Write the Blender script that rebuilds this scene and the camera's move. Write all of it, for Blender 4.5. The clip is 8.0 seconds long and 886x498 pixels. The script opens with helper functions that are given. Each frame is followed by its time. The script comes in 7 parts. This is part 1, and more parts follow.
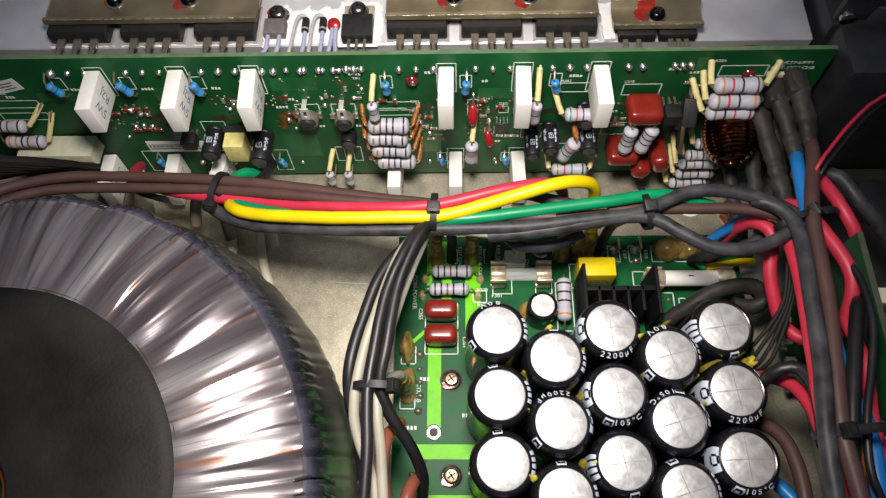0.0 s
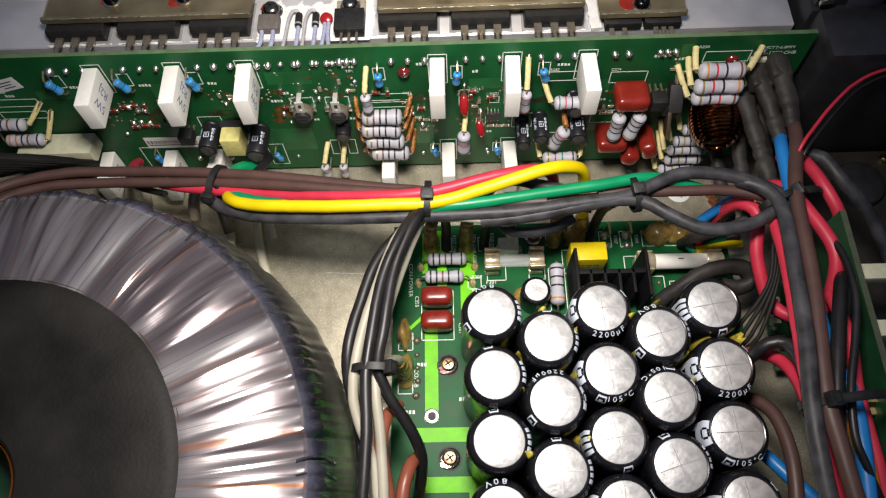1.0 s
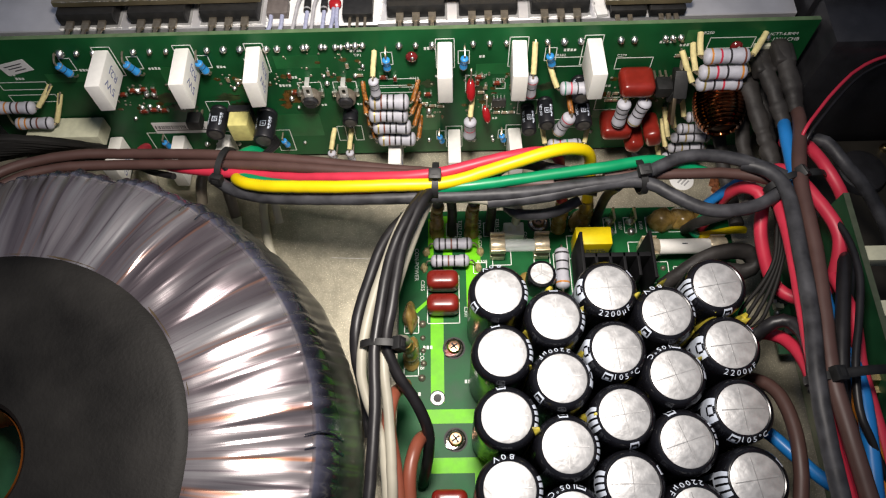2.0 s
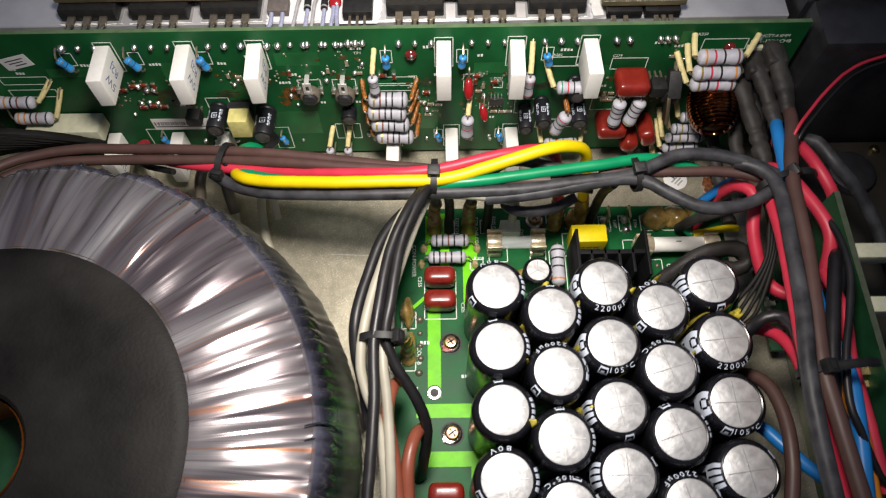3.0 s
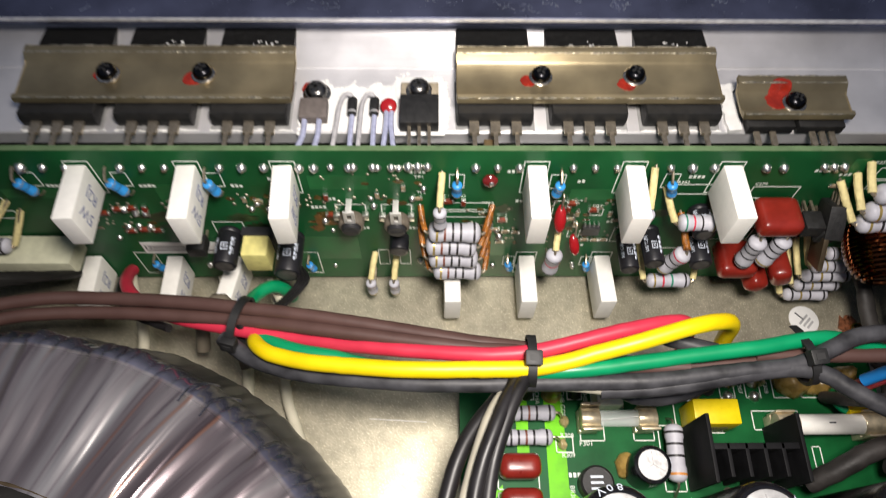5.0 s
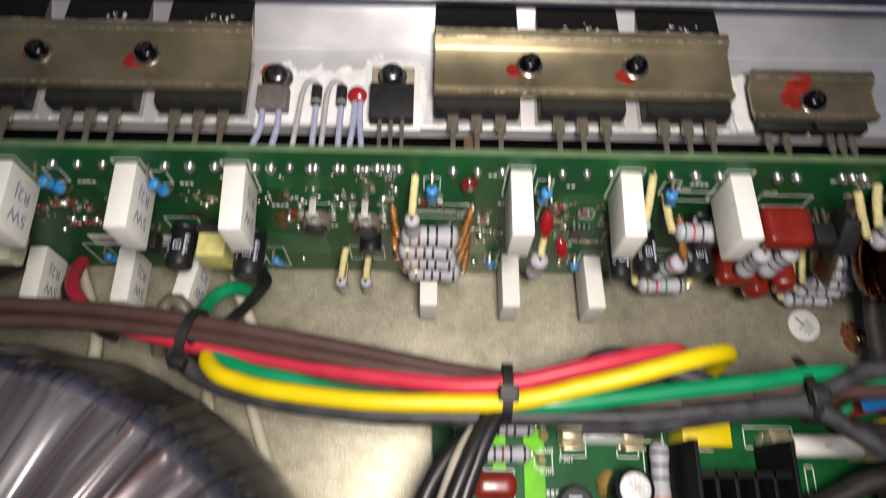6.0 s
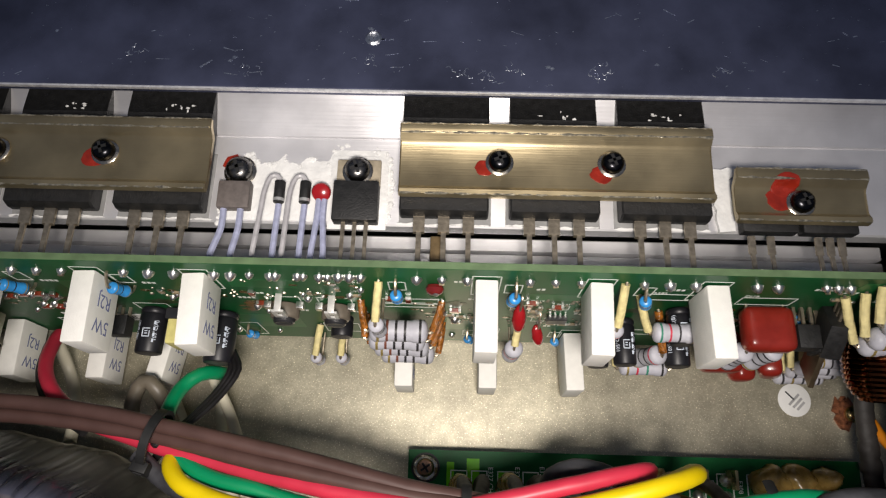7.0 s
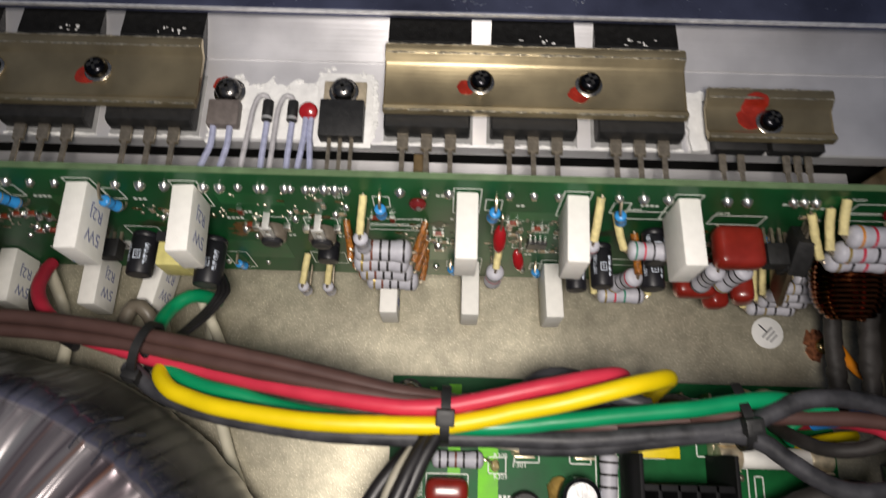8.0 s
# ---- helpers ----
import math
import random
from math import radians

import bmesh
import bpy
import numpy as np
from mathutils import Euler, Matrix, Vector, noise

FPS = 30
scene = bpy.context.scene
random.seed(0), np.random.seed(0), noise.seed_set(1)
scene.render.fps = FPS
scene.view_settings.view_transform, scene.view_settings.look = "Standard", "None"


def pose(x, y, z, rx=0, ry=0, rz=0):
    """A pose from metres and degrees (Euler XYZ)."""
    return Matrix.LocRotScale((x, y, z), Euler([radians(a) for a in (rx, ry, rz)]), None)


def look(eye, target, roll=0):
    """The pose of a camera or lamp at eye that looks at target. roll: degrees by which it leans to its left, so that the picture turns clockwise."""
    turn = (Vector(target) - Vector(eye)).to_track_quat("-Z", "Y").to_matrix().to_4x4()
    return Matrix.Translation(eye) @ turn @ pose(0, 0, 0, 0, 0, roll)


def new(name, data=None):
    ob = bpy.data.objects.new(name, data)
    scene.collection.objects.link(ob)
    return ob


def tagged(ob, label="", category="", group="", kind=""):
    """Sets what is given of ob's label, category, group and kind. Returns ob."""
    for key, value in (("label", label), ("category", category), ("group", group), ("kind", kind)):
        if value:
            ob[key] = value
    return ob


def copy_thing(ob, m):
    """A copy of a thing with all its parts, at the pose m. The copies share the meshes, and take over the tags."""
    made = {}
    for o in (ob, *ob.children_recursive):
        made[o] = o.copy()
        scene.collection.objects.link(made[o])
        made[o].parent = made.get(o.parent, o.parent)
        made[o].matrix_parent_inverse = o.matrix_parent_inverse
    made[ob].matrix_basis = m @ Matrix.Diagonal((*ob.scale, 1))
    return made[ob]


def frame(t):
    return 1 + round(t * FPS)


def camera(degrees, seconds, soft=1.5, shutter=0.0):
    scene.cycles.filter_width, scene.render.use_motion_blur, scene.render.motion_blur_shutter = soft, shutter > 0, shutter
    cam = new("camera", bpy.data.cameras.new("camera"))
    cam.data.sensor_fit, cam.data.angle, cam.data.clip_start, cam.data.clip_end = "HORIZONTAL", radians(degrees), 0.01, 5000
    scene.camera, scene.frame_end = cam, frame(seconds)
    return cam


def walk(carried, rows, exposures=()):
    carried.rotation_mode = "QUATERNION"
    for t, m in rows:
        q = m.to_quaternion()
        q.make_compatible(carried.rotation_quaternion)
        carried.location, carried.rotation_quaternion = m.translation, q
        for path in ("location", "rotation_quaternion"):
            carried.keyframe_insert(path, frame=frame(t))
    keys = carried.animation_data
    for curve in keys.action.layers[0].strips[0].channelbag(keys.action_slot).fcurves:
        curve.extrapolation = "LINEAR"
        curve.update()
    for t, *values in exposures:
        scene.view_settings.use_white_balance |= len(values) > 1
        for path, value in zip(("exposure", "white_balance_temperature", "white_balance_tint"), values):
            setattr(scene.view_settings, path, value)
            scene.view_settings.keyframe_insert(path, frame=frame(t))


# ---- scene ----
cam = camera(66.04, 8.0, 1.15, 0.7)
PATH = [
    (0.0, (0.00155, 0.0111, 0.23524), (-0.00335, 0.09124, 0.05207), -3.516),
    (0.5, (0.00413, 0.00648, 0.23611), (6e-05, 0.08753, 0.05331), -3.759),
    (1.0, (0.00238, 0.00462, 0.23755), (-0.00161, 0.0854, 0.05464), -4.009),
    (1.5, (0.00029, 0.00024, 0.23707), (-0.00321, 0.08165, 0.05442), -3.749),
    (2.8, (-0.00207, -0.00592, 0.23466), (-0.00364, 0.0771, 0.0547), -1.325),
    (3.0, (-0.00293, -0.0069, 0.23711), (-0.00353, 0.07686, 0.05549), -1.197),
    (3.2, (-0.00523, -0.00905, 0.23728), (-0.00944, 0.0763, 0.05355), -3.804),
    (3.5, (-0.00887, -0.00427, 0.23887), (-0.01319, 0.08061, 0.05783), -3.866),
    (4.0, (-0.02274, 0.01864, 0.2388), (-0.029, 0.10699, 0.05949), -4.623),
    (4.2, (-0.0267, 0.02306, 0.23389), (-0.02943, 0.11038, 0.05398), -2.617),
    (4.5, (-0.02502, 0.03886, 0.22073), (-0.02794, 0.12585, 0.04066), -1.889),
    (4.7, (-0.0278, 0.04865, 0.21156), (-0.02854, 0.14147, 0.0344), -0.834),
    (5.8, (-0.0252, 0.07259, 0.19726), (-0.01778, 0.13622, 0.00779), 7.148),
    (6.0, (-0.02224, 0.08083, 0.19569), (-0.01842, 0.15085, 0.00839), 3.904),
    (6.2, (-0.01845, 0.09359, 0.19911), (-0.01778, 0.15586, 0.00905), 2.502),
    (6.5, (-0.01215, 0.1034, 0.19978), (-0.01379, 0.16288, 0.00884), 0.276),
    (7.0, (-0.00946, 0.11437, 0.20204), (-0.01284, 0.17156, 0.01042), -1.901),
    (7.3, (-0.00792, 0.11206, 0.20324), (-0.01056, 0.17145, 0.00717), -1.297),
    (7.5, (-0.01045, 0.10833, 0.20108), (-0.0127, 0.16379, 0.00894), -1.081),
    (8.0, (-0.00675, 0.09488, 0.20172), (-0.00778, 0.15187, 0.01001), 0.628),
]
walk(cam, [(t, look(eye, target, roll)) for t, eye, target, roll in PATH], [(0.0, -0.31), (1.5, -0.29), (3.5, -0.26), (4.0, -0.18), (4.5, -0.07), (5.8, -0.58), (6.1, -0.62), (6.5, -0.49), (7.0, -0.62), (8.0, -0.84)])
# ---- light ----
world = bpy.data.worlds.new("dim_room")
scene.world = world
world.use_nodes = True
bg = world.node_tree.nodes["Background"]
bg.inputs[0].default_value = (0.62, 0.72, 1.0, 1)
bg.inputs[1].default_value = 0.18
lamp_data = bpy.data.lights.new("torch", "SPOT")
lamp_data.spot_size, lamp_data.spot_blend, lamp_data.shadow_soft_size = radians(98), 1.0, 0.022
lamp_data.energy, lamp_data.color = 4.35, (1.0, 0.92, 0.855)
torch = new("torch", lamp_data)
torch.matrix_world = look((-0.002, 0.074, 0.247), (-0.019, 0.099, 0.0))
tagged(torch, "white hand torch lighting the open case", "torch")

# ---- materials ----
def rgb(c):
    return (c[0], c[1], c[2], 1.0)


def mat(name, color, rough=0.5, metal=0.0, vary=0.15, scale=300.0, bump=0.0, bump_scale=1500.0, spec=0.5, coat=0.0, rough_vary=0.1, trans=0.0, island=0.0, alpha=1.0):
    m = bpy.data.materials.new(name)
    m.use_nodes = True
    nt = m.node_tree
    b = nt.nodes["Principled BSDF"]
    b.inputs["Roughness"].default_value = rough
    b.inputs["Metallic"].default_value = metal
    b.inputs["Specular IOR Level"].default_value = spec
    b.inputs["Coat Weight"].default_value = coat
    b.inputs["Coat Roughness"].default_value = 0.08
    b.inputs["Transmission Weight"].default_value = trans
    b.inputs["Alpha"].default_value = alpha
    tc = nt.nodes.new("ShaderNodeTexCoord")
    n1 = nt.nodes.new("ShaderNodeTexNoise")
    n1.inputs["Scale"].default_value, n1.inputs["Detail"].default_value = scale, 5
    nt.links.new(tc.outputs["Object"], n1.inputs["Vector"])
    ramp = nt.nodes.new("ShaderNodeValToRGB")
    ramp.color_ramp.elements[0].position, ramp.color_ramp.elements[1].position = 0.3, 0.7
    ramp.color_ramp.elements[0].color = rgb([c * (1 - vary) for c in color])
    ramp.color_ramp.elements[1].color = rgb([min(1, c * (1 + vary)) for c in color])
    nt.links.new(n1.outputs["Fac"], ramp.inputs["Fac"])
    out = ramp.outputs["Color"]
    if island:
        info = nt.nodes.new("ShaderNodeObjectInfo")
        hsv = nt.nodes.new("ShaderNodeHueSaturation")
        mr = nt.nodes.new("ShaderNodeMapRange")
        mr.inputs["To Min"].default_value, mr.inputs["To Max"].default_value = 1 - island, 1 + island
        nt.links.new(info.outputs["Random"], mr.inputs["Value"])
        nt.links.new(mr.outputs["Result"], hsv.inputs["Value"])
        nt.links.new(out, hsv.inputs["Color"])
        out = hsv.outputs["Color"]
    nt.links.new(out, b.inputs["Base Color"])
    n2 = nt.nodes.new("ShaderNodeTexNoise")
    n2.inputs["Scale"].default_value, n2.inputs["Detail"].default_value = bump_scale, 3
    nt.links.new(tc.outputs["Object"], n2.inputs["Vector"])
    rr = nt.nodes.new("ShaderNodeMapRange")
    rr.inputs["To Min"].default_value, rr.inputs["To Max"].default_value = max(0.02, rough - rough_vary), min(1, rough + rough_vary)
    nt.links.new(n1.outputs["Fac"], rr.inputs["Value"])
    nt.links.new(rr.outputs["Result"], b.inputs["Roughness"])
    if bump:
        bp = nt.nodes.new("ShaderNodeBump")
        bp.inputs["Strength"].default_value, bp.inputs["Distance"].default_value = bump, 0.0003
        nt.links.new(n2.outputs["Fac"], bp.inputs["Height"])
        nt.links.new(bp.outputs["Normal"], b.inputs["Normal"])
    return m


def streak_metal(name, color, rough, stretch, vary=0.2, bump=0.15, metal=1.0, brushed=0.0):
    """Metal with rolled or brushed grain along one axis."""
    m = mat(name, color, rough, metal, vary, 60, 0, 900)
    nt = m.node_tree
    b = nt.nodes["Principled BSDF"]
    tc = nt.nodes.new("ShaderNodeTexCoord")
    mp = nt.nodes.new("ShaderNodeMapping")
    mp.inputs["Scale"].default_value = stretch
    nz = nt.nodes.new("ShaderNodeTexNoise")
    nz.inputs["Scale"].default_value, nz.inputs["Detail"].default_value = 1.0, 6
    nt.links.new(tc.outputs["Object"], mp.inputs["Vector"])
    nt.links.new(mp.outputs["Vector"], nz.inputs["Vector"])
    bp = nt.nodes.new("ShaderNodeBump")
    bp.inputs["Strength"].default_value, bp.inputs["Distance"].default_value = bump, 0.0002
    nt.links.new(nz.outputs["Fac"], bp.inputs["Height"])
    nt.links.new(bp.outputs["Normal"], b.inputs["Normal"])
    if brushed:
        # grain along x spreads the shine across it
        across = nt.nodes.new("ShaderNodeCombineXYZ")
        across.inputs["Y"].default_value = 1.0
        nt.links.new(across.outputs["Vector"], b.inputs["Tangent"])
        b.inputs["Anisotropic"].default_value = brushed
    return m


PCB = mat("pcb_solder_mask", (0.006, 0.090, 0.024), 0.44, 0, 0.35, 90, 0.06, 400, 0.14, 0.0)
PCB_AMP = mat("pcb_dull_mask", (0.008, 0.082, 0.024), 0.40, 0, 0.5, 34, 0.06, 400, 0.2, 0.0)
PCB_DARK = mat("pcb_side_mask", (0.010, 0.055, 0.022), 0.4, 0, 0.3, 120)
PCB_EDGE = mat("pcb_cut_edge", (0.10, 0.16, 0.075), 0.6, 0, 0.2, 300, 0.1)
LIME = mat("mask_over_copper", (0.15, 0.55, 0.004), 0.45, 0, 0.22, 160, 0.1, 600, 0.2)
SILK = mat("silkscreen_white", (0.75, 0.78, 0.72), 0.6, 0, 0.1, 2000)
CHASSIS = mat("black_painted_steel", (0.012, 0.012, 0.012), 0.5, 0, 0.2, 120, 0.1)
ALU = streak_metal("drawn_aluminium", (0.82, 0.81, 0.82), 0.43, (30, 1500, 1500), 0.14, 0.2, 0.66, 0.55)
RAIL = streak_metal("dark_bright_dipped_rail", (0.095, 0.105, 0.170), 0.28, (25, 900, 900), 0.4, 0.08, 0.6)
NICKEL = streak_metal("nickel_plated_clip", (0.40, 0.33, 0.20), 0.38, (60, 2500, 2500), 0.28, 0.22, 0.85, 0.55)
EPOXY = mat("black_epoxy", (0.012, 0.012, 0.012), 0.55, 0, 0.3, 700, 0.35, 2500)
LEAD = mat("tinned_lead", (0.42, 0.36, 0.27), 0.34, 0.85, 0.25, 900, 0.1)
SOLDER = mat("solder", (0.78, 0.77, 0.74), 0.30, 1, 0.15, 1200, 0.2)
CERAMIC = mat("white_ceramic", (0.78, 0.77, 0.72), 0.62, 0, 0.035, 500, 0.25, 3000)
INK = mat("grey_blue_ink", (0.16, 0.18, 0.32), 0.7, 0, 0.3, 2500)
SLEEVE = mat("cap_shrink_sleeve", (0.006, 0.006, 0.008), 0.24, 0, 0.2, 300, 0.04, 800, 0.6)
SLEEVE_MATT = mat("small_cap_sleeve", (0.010, 0.010, 0.013), 0.42, 0, 0.3, 300, 0.06, 800, 0.4)
CAN_END = mat("dusty_can_end", (0.07, 0.065, 0.06), 0.6, 0.2, 0.35, 500, 0.2)
SLEEVE_PRINT = mat("cap_print_white", (0.62, 0.68, 0.78), 0.4, 0, 0.06, 900)
CAP_TOP = mat("cap_aluminium_top", (0.56, 0.56, 0.555), 0.46, 0.55, 0.16, 420, 0.55, 420)
GLUE = mat("yellow_glue", (0.48, 0.40, 0.05), 0.35, 0, 0.4, 300, 0.3, 500)
AMBER = mat("aged_amber_glue", (0.33, 0.215, 0.06), 0.28, 0, 0.45, 250, 0.4, 500, 0.5, 0.3)
BODY = mat("grey_resistor_paint", (0.44, 0.44, 0.485), 0.52, 0, 0.08, 600, 0.2, 2500)
BLUE_BODY = mat("blue_resistor_paint", (0.03, 0.25, 0.60), 0.35, 0, 0.12, 900)
BAND_BLACK = mat("band_black", (0.02, 0.018, 0.02), 0.5)
BAND_BROWN = mat("band_brown", (0.16, 0.05, 0.03), 0.5)
BAND_RED = mat("band_red", (0.5, 0.03, 0.06), 0.5)
BAND_ORANGE = mat("band_orange", (0.55, 0.22, 0.04), 0.5)
BAND_GREEN = mat("band_green", (0.03, 0.2, 0.13), 0.5)
BAND_GOLD = mat("band_gold", (0.4, 0.30, 0.10), 0.35, 0.5)
CREAM_TUBE = mat("yellow_fibreglass_sleeve", (0.66, 0.57, 0.27), 0.7, 0, 0.16, 700, 0.5, 2500)
AMBER_TUBE = mat("varnished_fibre_sleeve", (0.24, 0.085, 0.012), 0.22, 0, 0.75, 1000, 1.0, 1800)
FILM_RED = mat("red_brown_dip", (0.20, 0.016, 0.010), 0.30, 0, 0.16, 300, 0.08, 500, 0.45, 0.15)
DISC_RED = mat("red_dip", (0.32, 0.010, 0.014), 0.22, 0, 0.1, 400, 0, 500, 0.5, 0.4)
YELLOW_BOX = mat("yellow_box_capacitor", (0.72, 0.55, 0.0), 0.4, 0, 0.06, 500, 0.1)
CREAM = mat("cream_nylon", (0.56, 0.56, 0.41), 0.5, 0, 0.1, 400, 0.1)
YELLOW_TAPE = mat("yellow_tape", (0.66, 0.60, 0.22), 0.5, 0, 0.12, 500, 0.1)
W_BROWN = mat("wire_brown", (0.072, 0.037, 0.031), 0.5, 0, 0.12, 150, 0.05, 300)
W_RED = mat("wire_red", (0.50, 0.026, 0.055), 0.45, 0, 0.10, 150, 0.05, 300)
W_YELLOW = mat("wire_yellow", (0.70, 0.52, 0.0), 0.42, 0, 0.08, 150, 0.05, 300)
W_GREEN = mat("wire_green", (0.0, 0.22, 0.085), 0.38, 0, 0.10, 150, 0.05, 300)
W_GREY = mat("wire_dusty_black", (0.036, 0.036, 0.040), 0.52, 0, 0.6, 190, 0.35, 420, 0.4)
W_BLACK = mat("wire_black", (0.011, 0.010, 0.011), 0.42, 0, 0.4, 130, 0.05, 300)
W_BLUE = mat("wire_blue", (0.012, 0.17, 0.48), 0.4, 0, 0.1, 150)
W_ORANGE = mat("wire_orange", (0.60, 0.20, 0.01), 0.4, 0, 0.1, 150)
W_WHITE = mat("wire_aged_white", (0.36, 0.34, 0.27), 0.45, 0, 0.15, 90, 0.05, 300)
W_CREAM = mat("wire_cream_white", (0.52, 0.49, 0.38), 0.45, 0, 0.12, 90, 0.05, 300)
TIN = mat("tin_lug", (0.74, 0.73, 0.70), 0.42, 0.6, 0.15, 700, 0.15)
W_RUST = mat("wire_rust", (0.22, 0.062, 0.035), 0.4, 0, 0.12, 150)
LILAC_TUBE = mat("clear_lilac_sleeving", (0.36, 0.38, 0.52), 0.25, 0, 0.15, 600, 0.1, 900, 0.5, 0.3)
SHRINK = mat("heat_shrink_grey", (0.027, 0.0245, 0.023), 0.6, 0, 0.4, 140, 0.8, 350, 0.35)
TIE = mat("black_nylon_tie", (0.008, 0.008, 0.008), 0.55, 0, 0.3, 400, 0.1)
PASTE = mat("white_thermal_paste", (0.78, 0.78, 0.76), 0.55, 0, 0.10, 260, 0.9, 700)
LACQUER = mat("red_thread_lacquer", (0.25, 0.018, 0.008), 0.25, 0, 0.3, 300, 0.3, 500, 0.5, 0.4)
SCREW_BLACK = mat("black_oxide_screw", (0.03, 0.03, 0.033), 0.25, 1, 0.3, 900, 0.1)
SCREW_STEEL = mat("nickel_screw", (0.55, 0.50, 0.42), 0.25, 1, 0.2, 900, 0.1)
COPPER = mat("enamelled_copper", (0.17, 0.052, 0.018), 0.12, 1.0, 0.3, 300, 0.05, 900)
BRASS = mat("brass", (0.52, 0.40, 0.19), 0.28, 1, 0.2, 500)
RUBBER = mat("black_rubber_pad", (0.0125, 0.0118, 0.0108), 0.6, 0, 0.6, 45, 0.4, 900, 0.2)
PAPER = mat("white_label_paper", (0.70, 0.70, 0.68), 0.6, 0, 0.05, 300)
PAD = mat("mica_pad", (0.27, 0.27, 0.265), 0.6, 0, 0.15, 300)
PLASTIC = mat("dark_grey_plastic", (0.022, 0.022, 0.025), 0.42, 0, 0.2, 200, 0.15, 900)
GLASS = mat("fuse_glass", (0.9, 0.95, 0.93), 0.04, 0, 0.02, 100, 0, 100, 0.5, 0, 0.02, 0.0, 0.0, 0.3)


def film_material():
    """Clear film wound over copper: streaks that run outwards from the middle, the pale ones painted-in sheen, a dark
    folded rim, an olive outer skirt.
    """
    m = mat("wound_clear_film", (0.3, 0.3, 0.3), 0.30, 0.7, 0.1, 100)
    nt = m.node_tree
    b = nt.nodes["Principled BSDF"]
    tc = nt.nodes.new("ShaderNodeTexCoord")
    gr = nt.nodes.new("ShaderNodeTexGradient")
    gr.gradient_type = "RADIAL"
    nt.links.new(tc.outputs["Object"], gr.inputs["Vector"])
    fl = nt.nodes.new("ShaderNodeVectorMath")
    fl.operation = "MULTIPLY"
    fl.inputs[1].default_value = (1, 1, 0)
    nt.links.new(tc.outputs["Object"], fl.inputs[0])
    ln = nt.nodes.new("ShaderNodeVectorMath")
    ln.operation = "LENGTH"
    nt.links.new(fl.outputs[0], ln.inputs[0])

    def strands(turns, out, detail, seed):
        comb = nt.nodes.new("ShaderNodeCombineXYZ")
        comb.inputs[2].default_value = seed
        for k, (src, f) in enumerate(((gr.outputs["Fac"], turns), (ln.outputs["Value"], out))):
            mu = nt.nodes.new("ShaderNodeMath")
            mu.operation, mu.inputs[1].default_value = "MULTIPLY", f
            nt.links.new(src, mu.inputs[0])
            nt.links.new(mu.outputs[0], comb.inputs[k])
        nz = nt.nodes.new("ShaderNodeTexNoise")
        nz.inputs["Scale"].default_value, nz.inputs["Detail"].default_value = 1.0, detail
        nt.links.new(comb.outputs[0], nz.inputs["Vector"])
        return nz.outputs["Fac"]

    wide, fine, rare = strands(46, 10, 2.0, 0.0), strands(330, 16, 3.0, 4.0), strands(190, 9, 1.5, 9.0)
    # the pale end of this ramp puts the film's highlights into its colour
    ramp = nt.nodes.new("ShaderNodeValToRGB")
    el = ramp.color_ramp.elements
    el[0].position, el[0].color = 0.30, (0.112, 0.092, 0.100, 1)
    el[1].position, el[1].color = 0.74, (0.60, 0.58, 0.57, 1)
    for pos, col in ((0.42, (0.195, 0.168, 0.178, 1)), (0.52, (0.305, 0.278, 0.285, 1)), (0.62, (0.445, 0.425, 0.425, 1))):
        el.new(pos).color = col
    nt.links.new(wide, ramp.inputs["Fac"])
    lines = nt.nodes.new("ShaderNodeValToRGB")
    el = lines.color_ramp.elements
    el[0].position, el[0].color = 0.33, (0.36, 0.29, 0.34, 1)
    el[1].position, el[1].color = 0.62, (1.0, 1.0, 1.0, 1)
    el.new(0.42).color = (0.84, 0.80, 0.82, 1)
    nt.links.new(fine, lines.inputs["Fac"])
    # bare copper strands that show here and there
    glow = nt.nodes.new("ShaderNodeValToRGB")
    el = glow.color_ramp.elements
    el[0].position, el[0].color = 0.60, (0, 0, 0, 1)
    el[1].position, el[1].color = 0.74, (1, 1, 1, 1)
    nt.links.new(rare, glow.inputs["Fac"])
    bare = nt.nodes.new("ShaderNodeMix")
    bare.data_type = "RGBA"
    bare.inputs["B"].default_value = (0.40, 0.185, 0.105, 1)
    nt.links.new(glow.outputs["Color"], bare.inputs["Factor"])
    nt.links.new(ramp.outputs["Color"], bare.inputs["A"])
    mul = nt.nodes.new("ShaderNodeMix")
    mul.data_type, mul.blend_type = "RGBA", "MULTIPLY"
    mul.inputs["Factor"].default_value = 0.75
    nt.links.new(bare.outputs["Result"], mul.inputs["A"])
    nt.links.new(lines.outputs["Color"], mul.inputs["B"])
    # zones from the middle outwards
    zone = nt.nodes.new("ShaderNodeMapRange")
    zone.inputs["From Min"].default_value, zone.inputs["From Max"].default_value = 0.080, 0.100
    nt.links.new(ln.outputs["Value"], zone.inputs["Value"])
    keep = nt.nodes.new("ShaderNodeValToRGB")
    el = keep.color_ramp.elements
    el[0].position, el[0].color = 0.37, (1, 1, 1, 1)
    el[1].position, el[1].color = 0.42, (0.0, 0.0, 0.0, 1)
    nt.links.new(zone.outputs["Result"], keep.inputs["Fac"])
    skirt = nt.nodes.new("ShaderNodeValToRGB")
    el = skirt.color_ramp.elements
    # lilac first stop is lighter: the rim's glints, put into the colour
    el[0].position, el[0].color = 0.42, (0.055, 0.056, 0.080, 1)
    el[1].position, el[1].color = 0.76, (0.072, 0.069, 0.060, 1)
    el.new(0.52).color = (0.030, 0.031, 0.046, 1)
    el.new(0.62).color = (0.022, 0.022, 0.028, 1)
